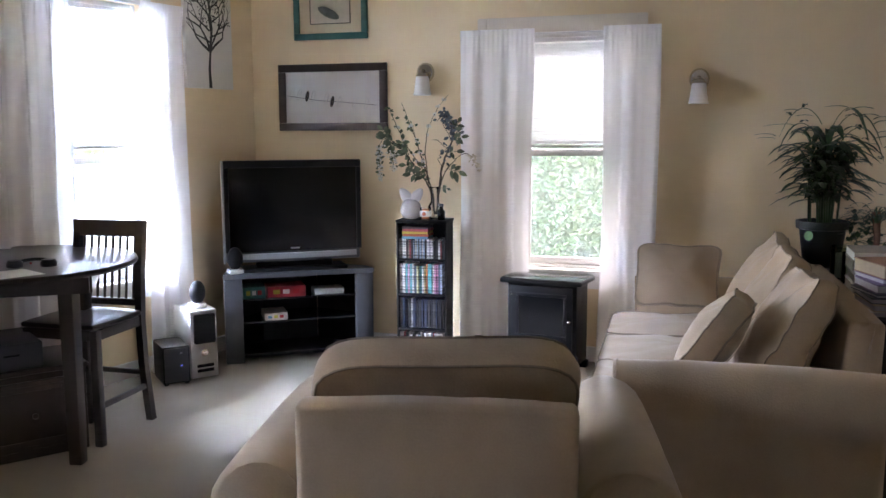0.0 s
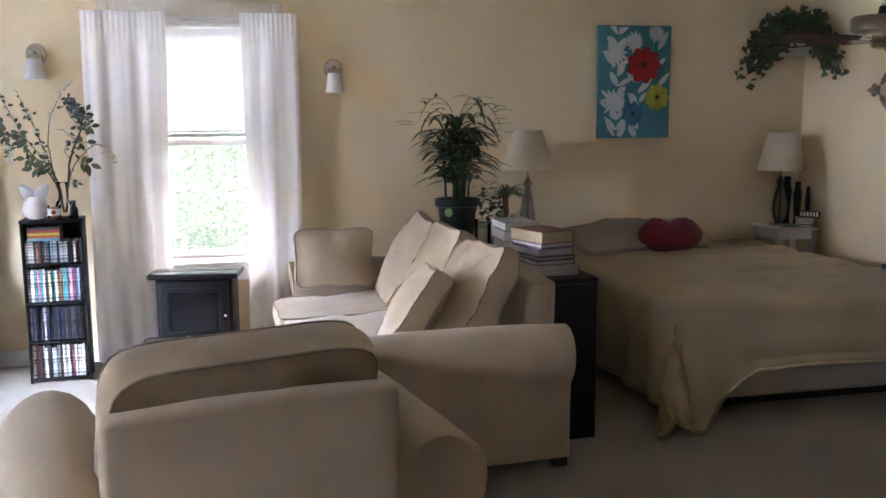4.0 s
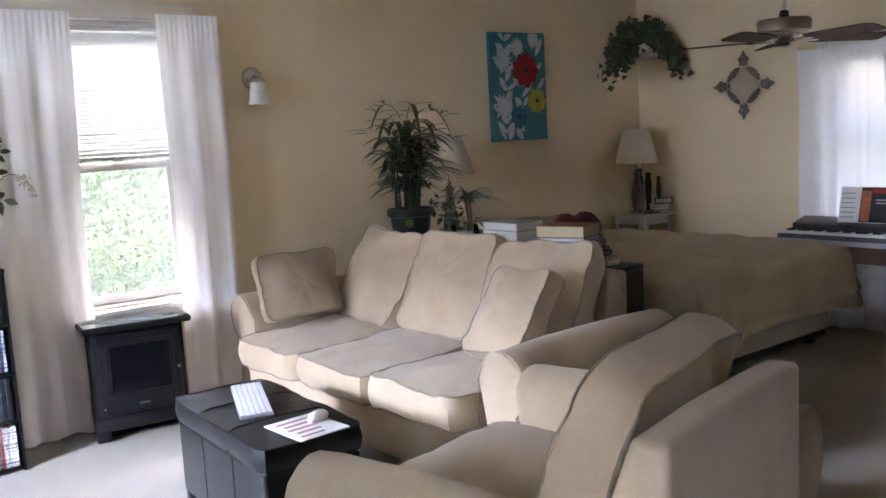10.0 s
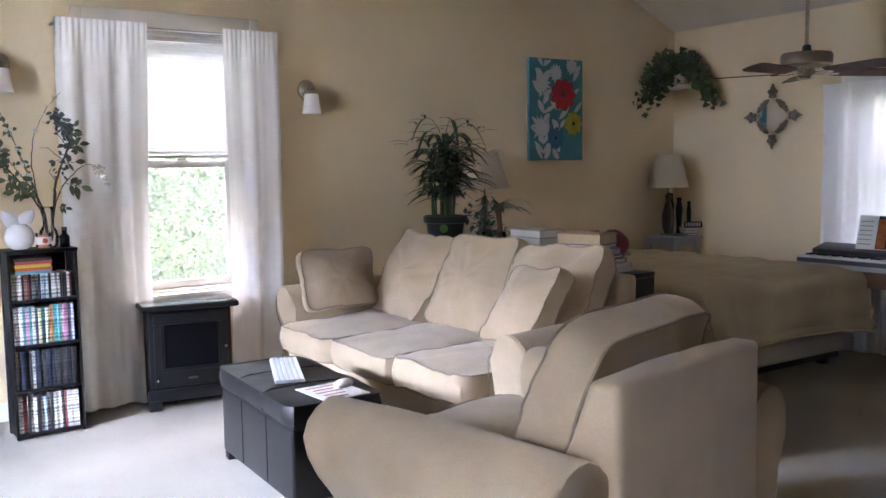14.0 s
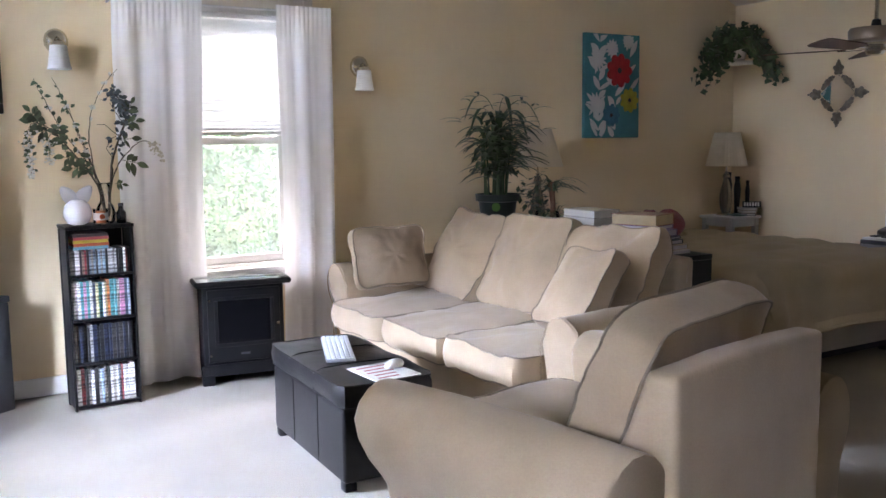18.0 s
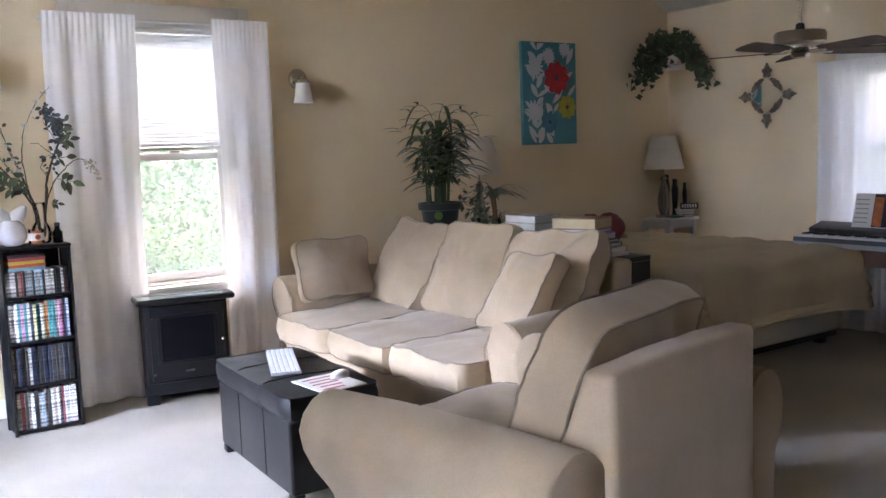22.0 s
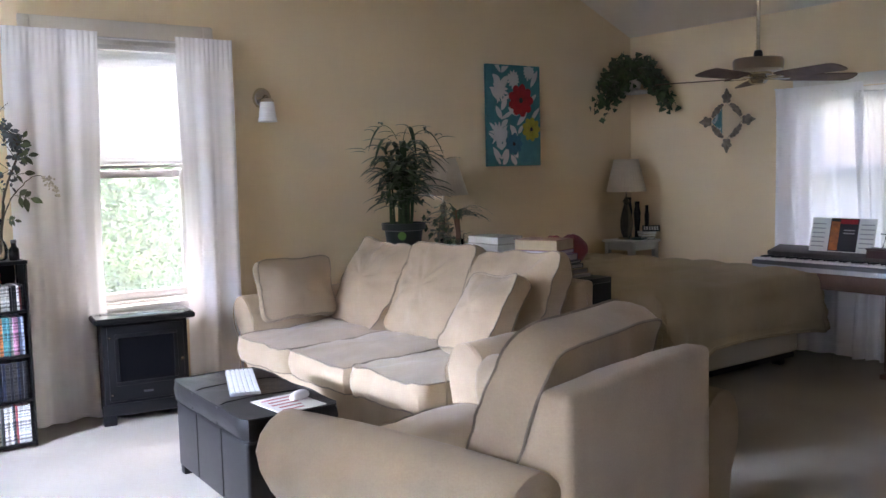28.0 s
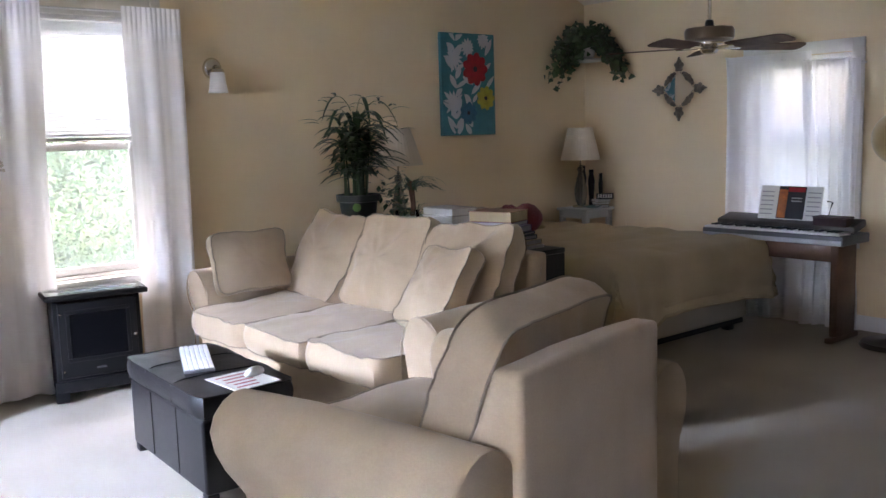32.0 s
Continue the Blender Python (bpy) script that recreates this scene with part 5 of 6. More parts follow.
def twig(x, z, a, length, r, depth):
    x2, z2 = x + length * math.sin(a), z + length * math.cos(a)
    if abs(x2) > 0.205 or z2 > 0.39:
        return
    tube(tb, [(x, 0.0012, z), ((x + x2) / 2 + rt.uniform(-1, 1) * length * 0.08, 0.0012, (z + z2) / 2), (x2, 0.0012, z2)], [r, r * 0.8, r * 0.6], n=4)
    if depth:
        for s in ((-1, 1) if rt.random() < 0.8 else (-1, 0, 1)):
            twig(x2, z2, a + s * rt.uniform(0.3, 0.75), length * rt.uniform(0.62, 0.85), r * 0.62, depth - 1)


twig(0.0, -0.395, 0.03, 0.24, 0.014, 0)
for a, l_ in ((-0.95, 0.15), (0.9, 0.15), (-0.5, 0.17), (0.5, 0.17), (0.0, 0.2)):
    twig(0.005, -0.16, a, l_, 0.010, 5)
for z, a, l_ in ((-0.10, -1.25, 0.12), (-0.07, 1.2, 0.13), (-0.03, -1.0, 0.13), (0.02, 1.0, 0.13), (0.07, -0.9, 0.12), (0.11, 0.9, 0.12)):
    twig(0.005, z, a, l_, 0.007, 4)
twig(0.005, -0.16, 0.0, 0.30, 0.012, 4)
for v in tb.verts:
    v.co.y = 0.0012 + (v.co.y - 0.0012) * 0.1
part("tree_shape", tb, INK, p, smooth=False)
lv = bmesh.new()
for k in range(260):
    x, z = rt.gauss(0, 0.13), rt.uniform(0.0, 0.39)
    if abs(x) < 0.2:
        oval(lv, x, z, rt.uniform(0.004, 0.010), rt.uniform(0.003, 0.007), 0.0008 - 0.0001 * (k % 3), 6)
tagged(part("leaf_mark", lv, INK, p, smooth=False), kind="stuff")

ART = pose(4.615, YN - 0.036, 1.722)
p = thing("flower_canvas", ART, "teal canvas with white leaves and red and yellow flowers", "picture", "wall pictures")
part("canvas", boxm(-0.262, 0.262, 0.004, 0.034, -0.376, 0.376, 0.003), TEAL, p, smooth=False)
ra = random.Random(9)
wb = bmesh.new()


def petal_leaf(x, z, a, l_, w):
    n = 7
    pts = []
    for i in range(2 * n):
        t = i / n if i < n else 2 - i / n
        s = 1 if i < n else -1
        ww = w * math.sin(math.pi * min(t, 1.0)) ** 0.8 * s
        pts.append((x + math.sin(a) * l_ * t + math.cos(a) * ww, z + math.cos(a) * l_ * t - math.sin(a) * ww))
    vs_ = [wb.verts.new((px, 0.0030 - 0.00002 * (len(wb.verts) % 40), pz)) for px, pz in pts if abs(px) < 0.262 and abs(pz) < 0.376]
    if len(vs_) > 3:
        wb.faces.new(vs_)


for sx, lo_, hi_ in ((-0.13, -0.376, 0.37), (0.03, -0.376, 0.1), (0.16, -0.1, 0.3)):
    z = lo_
    while z < hi_:
        for s in (-1, 1):
            if ra.random() < (0.9 if sx < 0 else 0.45):
                petal_leaf(sx + ra.uniform(-0.01, 0.01), z, s * ra.uniform(0.5, 1.1), ra.uniform(0.08, 0.15), ra.uniform(0.014, 0.028))
        z += ra.uniform(0.05, 0.075)
for cx, cz, r_ in ((-0.15, -0.13, 0.10), (-0.14, 0.19, 0.10), (0.0, 0.27, 0.07), (0.15, 0.33, 0.07)):
    for k in range(13):
        petal_leaf(cx, cz, 6.2832 * k / 13, r_ * ra.uniform(0.75, 1.1), 0.012)
part("white_leaves", wb, WHITEC, p, smooth=False)
for nm, mt, cx, cz, r_ in (("red_flower", REDP, 0.065, 0.115, 0.125), ("yellow_flower", YELLOWP, 0.165, -0.10, 0.092), ("blue_flower", BLUEP, -0.01, -0.21, 0.085)):
    fb = bmesh.new()
    for k in range(9):
        a = 6.2832 * k / 9
        oval(fb, cx + 0.55 * r_ * math.cos(a), cz + 0.55 * r_ * math.sin(a), r_ * 0.46, r_ * 0.30, 0.0014 - 0.00008 * k, 12, a)
    oval(fb, cx, cz, r_ * 0.5, r_ * 0.5, 0.0005)
    f_ = part(nm, fb, mt, p, smooth=False)
    cb = bmesh.new()
    oval(cb, cx, cz, r_ * 0.17, r_ * 0.17, 0.0)
    for k in range(16):
        a = 6.2832 * k / 16
        oval(cb, cx + r_ * 0.28 * math.cos(a), cz + r_ * 0.28 * math.sin(a), r_ * 0.02, r_ * 0.02, 0.0, 5)
    part("flower_centre", cb, INK, f_, smooth=False)


def sconce(m, label):
    s = thing("wall_sconce", m @ Matrix.Diagonal((0.86, 0.86, 0.92, 1)), label, "wall lamp", "wall sconces")
    part("back_plate", moved(lathe(bmesh.new(), [(0.066, 0.0), (0.070, 0.010), (0.068, 0.024), (0.056, 0.042), (0.034, 0.054), (0.010, 0.058)], 32), pose(0, 0, 0, 90)), CHROME, s)
    part("arm", tube(bmesh.new(), [(0, -0.045, 0.0), (0, -0.072, 0.008), (0, -0.090, 0.0), (0, -0.096, -0.02)], [0.014, 0.013, 0.013, 0.014], n=10), CHROME, s)
    part("cup", lathe(bmesh.new(), [(0.014, 0.0), (0.040, -0.010), (0.050, -0.030), (0.046, -0.032)], 28, (0, -0.096)), CHROME, s)
    part("shade", lathe(bmesh.new(), [(0.044, -0.026), (0.050, -0.040), (0.056, -0.09), (0.064, -0.140), (0.070, -0.162), (0.067, -0.163), (0.060, -0.138), (0.052, -0.09), (0.046, -0.040)], 32, (0, -0.096)), FROST, s, "frosted white glass shade")


sconce(pose(2.575, YN - 0.001, 1.80), "nickel wall sconce with a frosted glass bell shade")
sconce(pose(0.835, YN - 0.001, 1.875), "nickel wall sconce with a frosted glass bell shade above the branches")

mir = thing("wall_mirror", pose(XE - 0.020, 3.183, 1.645, 0, 0, -87) @ Matrix.Diagonal((0.89, 1, 0.89, 1)), "small diamond mirror in an ornate antique silver frame", "mirror")
mb = bmesh.new()
vs_ = [mb.verts.new((x, -0.012, z)) for x, z in ((0.15, 0), (0, 0.15), (-0.15, 0), (0, -0.15))]
mb.faces.new(vs_)
part("glass", mb, MIRROR, mir, smooth=False)
part("backing", moved(boxm(-0.105, 0.105, -0.010, -0.002, -0.105, 0.105), pose(0, 0, 0, 0, 45, 0)), BRONZE, mir, smooth=False)


def ornament(blobs, m):
    """A cast leaf ornament: overlapping lobes hulled into one relief."""
    ob = bmesh.new()
    for x, z, rx_, rz_ in blobs:
        bmesh.ops.create_icosphere(ob, subdivisions=2, radius=1.0, matrix=Matrix.Translation((x, -0.012, z)) @ Matrix.Diagonal((rx_, 0.014, rz_, 1)))
    return moved(ob, m)


for k in range(4):
    turn = pose(0, 0, 0, 0, 90 * k, 0)
    part("corner_ornament", ornament(((0, 0.185, 0.036, 0.034), (-0.026, 0.205, 0.022, 0.020), (0.026, 0.205, 0.022, 0.020), (0, 0.228, 0.024, 0.026), (0, 0.252, 0.010, 0.020), (-0.018, 0.165, 0.018, 0.016), (0.018, 0.165, 0.018, 0.016)), turn), BRONZE, mir)
    part("side_ornament", ornament(((0.092, 0.092, 0.030, 0.030), (0.066, 0.118, 0.024, 0.022), (0.118, 0.066, 0.022, 0.024), (0.046, 0.132, 0.016, 0.014), (0.132, 0.046, 0.014, 0.016), (0.070, 0.085, 0.010, 0.010)), turn), BRONZE, mir)


# ---- behind the sofa ----
CON = pose(3.40, 3.0, 0, 0, 0, 2.5)
con = thing("low_bookcase", CON, "long low black bookcase behind the sofa", "bookcase")
part("top", boxm(-0.125, 0.125, -0.84, 0.84, 0.735, 0.762, 0.004), BLACK, con)
for y in (-0.83, -0.28, 0.28, 0.83):
    part("side_panel", boxm(-0.12, 0.12, y - 0.01, y + 0.01, 0.0, 0.7345), BLACK, con, smooth=False)
for y in (-0.555, 0.0, 0.555):
    part("shelf", boxm(-0.115, 0.115, y - 0.262, y + 0.262, 0.36, 0.38), BLACK, con, smooth=False)
    part("bottom_shelf", boxm(-0.115, 0.115, y - 0.262, y + 0.262, 0.03, 0.05), BLACK, con, smooth=False)
part("back_panel", boxm(-0.124, -0.1205, -0.82, 0.82, 0.03, 0.7345), BLACK, con, smooth=False)


def book(m, w, l_, h, cover, label, pages=PAPER):
    """A closed book lying flat: spine to -x, pages recessed between two boards."""
    b = thing("book", m, label, "book", "stacked books")
    bm = bmesh.new()
    box(bm, -w, w, -l_, l_, 0, 0.003), box(bm, -w, w, -l_, l_, h - 0.003, h), box(bm, -w, -w + 0.003, -l_, l_, 0.0031, h - 0.0031)
    part("cover", bm, cover, b, smooth=False)
    part("page_block", boxm(-w + 0.0035, w - 0.004, -l_ + 0.004, l_ - 0.004, 0.0032, h - 0.0032), pages, b, smooth=False)


rb = random.Random(3)
TANPAGE = mat("aged_page_edges", (0.56, 0.43, 0.26), 0.8, vary=0.06, scale=20, fine=200, bump=0.1)
PALEPAGE = mat("lilac_grey_page_edges", (0.55, 0.52, 0.56), 0.8, vary=0.06, scale=20, fine=200, bump=0.1)
COV = [mat("book_cover", c, 0.5, vary=0.08, bump=0.0) for c in ((0.42, 0.38, 0.32), (0.05, 0.04, 0.09), (0.16, 0.09, 0.19), (0.46, 0.36, 0.22), (0.03, 0.035, 0.05), (0.32, 0.20, 0.09), (0.55, 0.53, 0.50), (0.30, 0.12, 0.05))]
z = 0.7622
for h, c, w, l_, x, y, turn in ((0.016, 6, 0.105, 0.150, 3.385, 2.400, 184), (0.026, 3, 0.105, 0.140, 3.390, 2.410, 188), (0.022, 4, 0.100, 0.135, 3.385, 2.430, 186), (0.014, 1, 0.100, 0.130, 3.385, 2.440, 195), (0.034, 2, 0.095, 0.125, 3.390, 2.460, 192), (0.020, 2, 0.095, 0.120, 3.400, 2.490, 198), (0.056, 7, 0.095, 0.130, 3.400, 2.500, 198)):
    book(pose(x, y, z, 0, 0, turn), w, l_, h, COV[c], "hardback book in a crooked stack on the bookcase", TANPAGE if c == 7 else PALEPAGE)
    z += h + 0.0003
z = 0.7622
for h, c, l_ in ((0.046, 6, 0.140), (0.048, 6, 0.138), (0.054, 6, 0.138), (0.042, 0, 0.134)):
    book(pose(3.385 + rb.uniform(-0.008, 0.008), 2.885 + rb.uniform(-0.004, 0.004), z, 0, 0, rb.uniform(180 - 2, 180 + 2)), 0.09, l_, h, COV[c], "pale thick book in a stack on the bookcase")
    z += h + 0.0003



def glass_jar(m, r, h, label, wax=True):
    j = thing("candle_jar", m, label, "jar", "candle jars")
    part("glass", lathe(bmesh.new(), [(r * 0.9, 0), (r, 0.006), (r, h), (r - 0.003, h), (r - 0.003, 0.008)], 22), TINT, j)
    if wax:
        part("wax", lathe(bmesh.new(), [(r * 0.85, 0.009), (r - 0.004, 0.010), (r - 0.004, h * 0.75), (r * 0.7, h * 0.76)], 18), BLOSSOM, j)


glass_jar(pose(3.34, 3.052, 0.7622), 0.058, 0.15, "white candle in a clear glass jar on the bookcase")
glass_jar(pose(3.32, 3.21, 0.7622), 0.072, 0.16, "large glass jar candle on the bookcase")

# ---- plants ----
def arching_leaves(bm, centre, count, length, width, spread, rise, rnd_):
    for _ in range(count):
        a = rnd_.uniform(0, 6.2832)
        l_ = length * rnd_.uniform(0.55, 1.1)
        out, up = spread * rnd_.uniform(0.4, 1.1), rise * rnd_.uniform(0.5, 1.1)
        d = Vector((math.cos(a), math.sin(a), 0))
        base = Vector(centre) + d * 0.02 + Vector((0, 0, rnd_.uniform(-0.02, 0.02)))
        pts, ws = [], []
        for i in range(7):
            t = i / 6
            pts.append(base + d * out * l_ * (t ** 1.2) + Vector((0, 0, l_ * up * (t - 0.75 * t * t * (0.6 + out)))))
            ws.append(width * (0.35 + 1.2 * t) * (1 - t) ** 0.7 + 0.0008)
        strip(bm, pts, ws, fold=0.3)


rp = random.Random(21)
pp = thing("bamboo_palm", pose(3.25, 3.62, 0.7622), "tall leafy bamboo-like house plant in a dark pot", "plant")
part("pot", lathe(bmesh.new(), [(0.085, 0), (0.092, 0.004), (0.118, 0.20), (0.135, 0.205), (0.138, 0.245), (0.130, 0.247), (0.118, 0.212)], 32), POT, pp)
part("soil", lathe(bmesh.new(), [(0.01, 0.200), (0.112, 0.202), (0.112, 0.208), (0.01, 0.212)], 20), SOIL, pp)
STICK = mat("lime_sticker", (0.10, 0.24, 0.05), 0.5, vary=0.1, bump=0.0)
st = lathe(bmesh.new(), [(0.003, 0), (0.026, 0.0), (0.026, 0.0015), (0.003, 0.0015)], 20)
part("sticker", moved(st, pose(-0.0765, -0.0955, 0.172, 86, 0, -38.6)), STICK, pp, "round lime green sticker")
stems, lv = bmesh.new(), bmesh.new()
for k in range(22):
    a, r_ = rp.uniform(0, 6.28), rp.uniform(0.0, 0.085)
    x, y = r_ * math.cos(a), r_ * math.sin(a)
    h = rp.uniform(0.26, 0.48)
    lx, ly = x * (1 + 0.5 * h) + rp.uniform(-0.02, 0.02), y * (1 + 0.5 * h) + rp.uniform(-0.02, 0.02)
    tube(stems, [(x, y, 0.2), ((x + lx) / 2, (y + ly) / 2, 0.2 + h * 0.5), (lx, ly, 0.2 + h)], [0.007, 0.006, 0.004], n=5)
    for j in range(3):
        t = rp.uniform(0.45, 1.0)
        arching_leaves(lv, (x + (lx - x) * t, y + (ly - y) * t, 0.2 + h * t), 2, 0.29, 0.030, 0.90, 0.80, rp)
    arching_leaves(lv, (lx, ly, 0.2 + h), 3, 0.34, 0.028, 0.85, 0.95, rp)
for k, (dx, dy, hh, l_) in enumerate(((0.12, -0.05, 0.42, 0.38), (-0.10, 0.0, 0.46, 0.34), (0.20, 0.06, 0.34, 0.4), (-0.16, -0.05, 0.38, 0.34), (0.08, 0.06, 0.44, 0.42))):
    d = Vector((dx, dy, 0)).normalized()
    pts = [Vector((dx * 0.3, dy * 0.3, 0.3 + hh)) + d * l_ * 0.62 * t ** 1.25 + Vector((0, 0, l_ * (0.75 * t - 0.95 * t * t * t))) for t in [i / 9 for i in range(10)]]
    tube(stems, pts, [0.0025 - 0.0002 * i for i in range(10)], n=4)
    strip(lv, pts[4:], [0.002, 0.010, 0.014, 0.013, 0.009, 0.001], fold=0.2)
    for t in (5, 7, 9):
        arching_leaves(lv, pts[t], 2, 0.20, 0.016, 0.9, 0.3, rp)
part("stem_clump", stems, LEAF, pp)
part("foliage", lv, LEAF, pp)

sp = thing("spiky_plant", pose(3.47, 3.36, 0.7622), "small spiky potted plant with a reddish stem", "plant")
part("pot", lathe(bmesh.new(), [(0.05, 0), (0.055, 0.004), (0.068, 0.11), (0.063, 0.112), (0.058, 0.095)], 24), CERAMIC, sp)
part("soil", lathe(bmesh.new(), [(0.005, 0.09), (0.058, 0.092), (0.058, 0.098), (0.005, 0.10)], 16), SOIL, sp)
part("stem", tube(bmesh.new(), [(0, 0, 0.09), (0.01, 0, 0.18), (0.0, 0.01, 0.32)], [0.016, 0.015, 0.02], n=8), TERRA, sp)
lv = bmesh.new()
arching_leaves(lv, (0, 0, 0.28), 60, 0.25, 0.007, 0.95, 0.75, rp)
arching_leaves(lv, (0.03, 0, 0.12), 16, 0.20, 0.006, 0.9, 0.9, rp)
part("foliage", lv, LEAF, sp)
sm = thing("trailing_plant", pose(3.44, 3.50, 0.7622), "small dark bushy plant in a pot beside the palm", "plant")
part("pot", lathe(bmesh.new(), [(0.04, 0), (0.045, 0.004), (0.055, 0.09), (0.05, 0.092)], 20), CERAMIC, sm)
lv = bmesh.new()
for k in range(150):
    c = Vector((rp.gauss(0, 0.055), rp.gauss(0, 0.055), 0.20 + rp.gauss(0, 0.07)))
    d = Vector((rp.gauss(0, 1), rp.gauss(0, 1), rp.gauss(0, 0.6))).normalized() * 0.045
    strip(lv, [c, c + d * 0.5, c + d], [0.001, 0.016, 0.001])
part("foliage", lv, LEAF, sm)


CRYSTAL = mat("pale_cut_glass", (0.66, 0.64, 0.60), 0.12, vary=0.08, scale=40, bump=0.1, trans=0.85)


def table_lamp(m, z0, sh0, sh1, r0, r1, label):
    """A turned glass lamp: z0 its foot's height above the base, a cloth shade from sh0 to sh1."""
    l_ = thing("table_lamp", m, label, "lamp", "table lamps")
    part("foot", lathe(bmesh.new(), [(0.065, 0), (0.068, 0.006), (0.06, 0.018), (0.03, 0.024)], 26), CHROME, l_)
    h = sh0 - 0.03
    part("glass_body", lathe(bmesh.new(), [(0.028, 0.0245), (0.042, 0.05), (0.052, h * 0.3), (0.05, h * 0.45), (0.03, h * 0.7), (0.018, h * 0.8), (0.03, h * 0.86), (0.016, h * 0.93)], 26), CRYSTAL, l_)
    part("stem", tube(bmesh.new(), [(0, 0, 0.03), (0, 0, sh0 + 0.08)], 0.006, n=8), CHROME, l_)
    part("ball", lathe(bmesh.new(), [(0.004, h * 0.93), (0.016, h * 0.955), (0.004, h * 0.98)], 16), CHROME, l_)
    bm = bmesh.new()
    n = 72
    for r_, z in ((r0, sh0), (r1, sh1), (r1 - 0.004, sh1), (r0 - 0.004, sh0)):
        for k in range(n):
            rr = r_ * (1 + (0.012 if k % 2 else 0.0))
            bm.verts.new((rr * math.cos(6.2832 * k / n), rr * math.sin(6.2832 * k / n), z))
    v = list(bm.verts)
    for i in range(4):
        for k in range(n):
            a, b = i * n, ((i + 1) % 4) * n
            bm.faces.new((v[a + k], v[a + (k + 1) % n], v[b + (k + 1) % n], v[b + k]))
    part("shade", bm, SHADE, l_, "pleated cream cloth shade", smooth=False)
    return l_


def side_table(m, w, d, h, label):
    t = thing("nightstand", m, label, "nightstand", "nightstands")
    part("top", boxm(-w - 0.015, w + 0.015, -d - 0.015, d + 0.015, h - 0.022, h, 0.006), WHITEWOOD, t)
    for x in (-w + 0.02, w - 0.02):
        for y in (-d + 0.02, d - 0.02):
            part("leg", boxm(x - 0.02, x + 0.02, y - 0.02, y + 0.02, 0, h - 0.0225, 0.004), WHITEWOOD, t)
    ap_ = bmesh.new()
    box(ap_, -w + 0.041, w - 0.041, -d + 0.005, -d + 0.022, h - 0.08, h - 0.0225), box(ap_, -w + 0.041, w - 0.041, d - 0.022, d - 0.005, h - 0.08, h - 0.0225)
    box(ap_, -w + 0.005, -w + 0.022, -d + 0.041, d - 0.041, h - 0.08, h - 0.0225), box(ap_, w - 0.022, w - 0.005, -d + 0.041, d - 0.041, h - 0.08, h - 0.0225)
    part("apron", ap_, WHITEWOOD, t)
    part("lower_shelf", boxm(-w + 0.01, w - 0.01, -d + 0.041, d - 0.041, 0.20, 0.22), WHITEWOOD, t)


side_table(pose(3.80, 3.93, 0), 0.16, 0.17, 0.66, "white nightstand hidden behind the bookcase plants")
table_lamp(pose(3.80, 3.945, 0.6605), 0, 0.497, 0.748, 0.172, 0.090, "glass table lamp with a cream pleated shade behind the plants")
side_table(pose(5.69, 3.945, 0), 0.155, 0.15, 0.730, "white painted nightstand with an open front beside the bed")
table_lamp(pose(5.655, 3.965, 0.7305), 0, 0.388, 0.648, 0.160, 0.098, "glass table lamp with a cream pleated shade on the nightstand")
z = 0.7305
for i, (h, c) in enumerate(((0.02, 4), (0.022, 3), (0.018, 6))):
    book(pose(5.785, 3.865, z, 0, 0, 140 + 6 * i), 0.055, 0.075, h, COV[c], "small book in a stack on the nightstand")
    z += h + 0.0003
# unidentified dark upright shapes, drawn as plain slim vases
for x, y, r_, h_ in ((5.752, 4.03, 0.030, 0.335), (5.806, 3.985, 0.026, 0.30), (5.838, 3.91, 0.018, 0.27)):
    vb_ = thing("dark_upright", pose(x, y, 0.7305), "tall slim dark shape standing behind the lamp, drawn as a vase", "vase", "dark vases")
    part("body", lathe(bmesh.new(), [(r_ * 0.7, 0), (r_ * 0.85, 0.006), (r_ * 0.75, h_ * 0.2), (r_ * 0.95, h_ * 0.45), (r_ * 1.1, h_ * 0.7), (r_ * 0.7, h_ * 0.88), (r_ * 0.8, h_), (r_ * 0.6, h_ - 0.004), (r_ * 0.5, h_ * 0.88)], 18), BLACK, vb_)
sg = thing("small_sign", pose(5.80, 3.83, 0.7920, -12, 0, -42), "small dark sign with pale bars on the books", "sign")
part("board", boxm(-0.070, 0.070, 0.0, 0.010, 0.0, 0.050, 0.002), BLACK, sg)
for i in range(6):
    part("pale_bar", boxm(-0.060 + i * 0.0205, -0.046 + i * 0.0205, -0.002, -0.0004, 0.010, 0.040), PAPER, sg, smooth=False)
solid("green_dish", lathe(bmesh.new(), [(0.03, 0), (0.06, 0.004), (0.075, 0.018), (0.07, 0.018), (0.05, 0.008)], 24), mat("green_glaze", (0.05, 0.12, 0.09), 0.3, vary=0.1, bump=0.0), pose(5.66, 3.845, 0.7305), "shallow green dish on the nightstand", "dish")

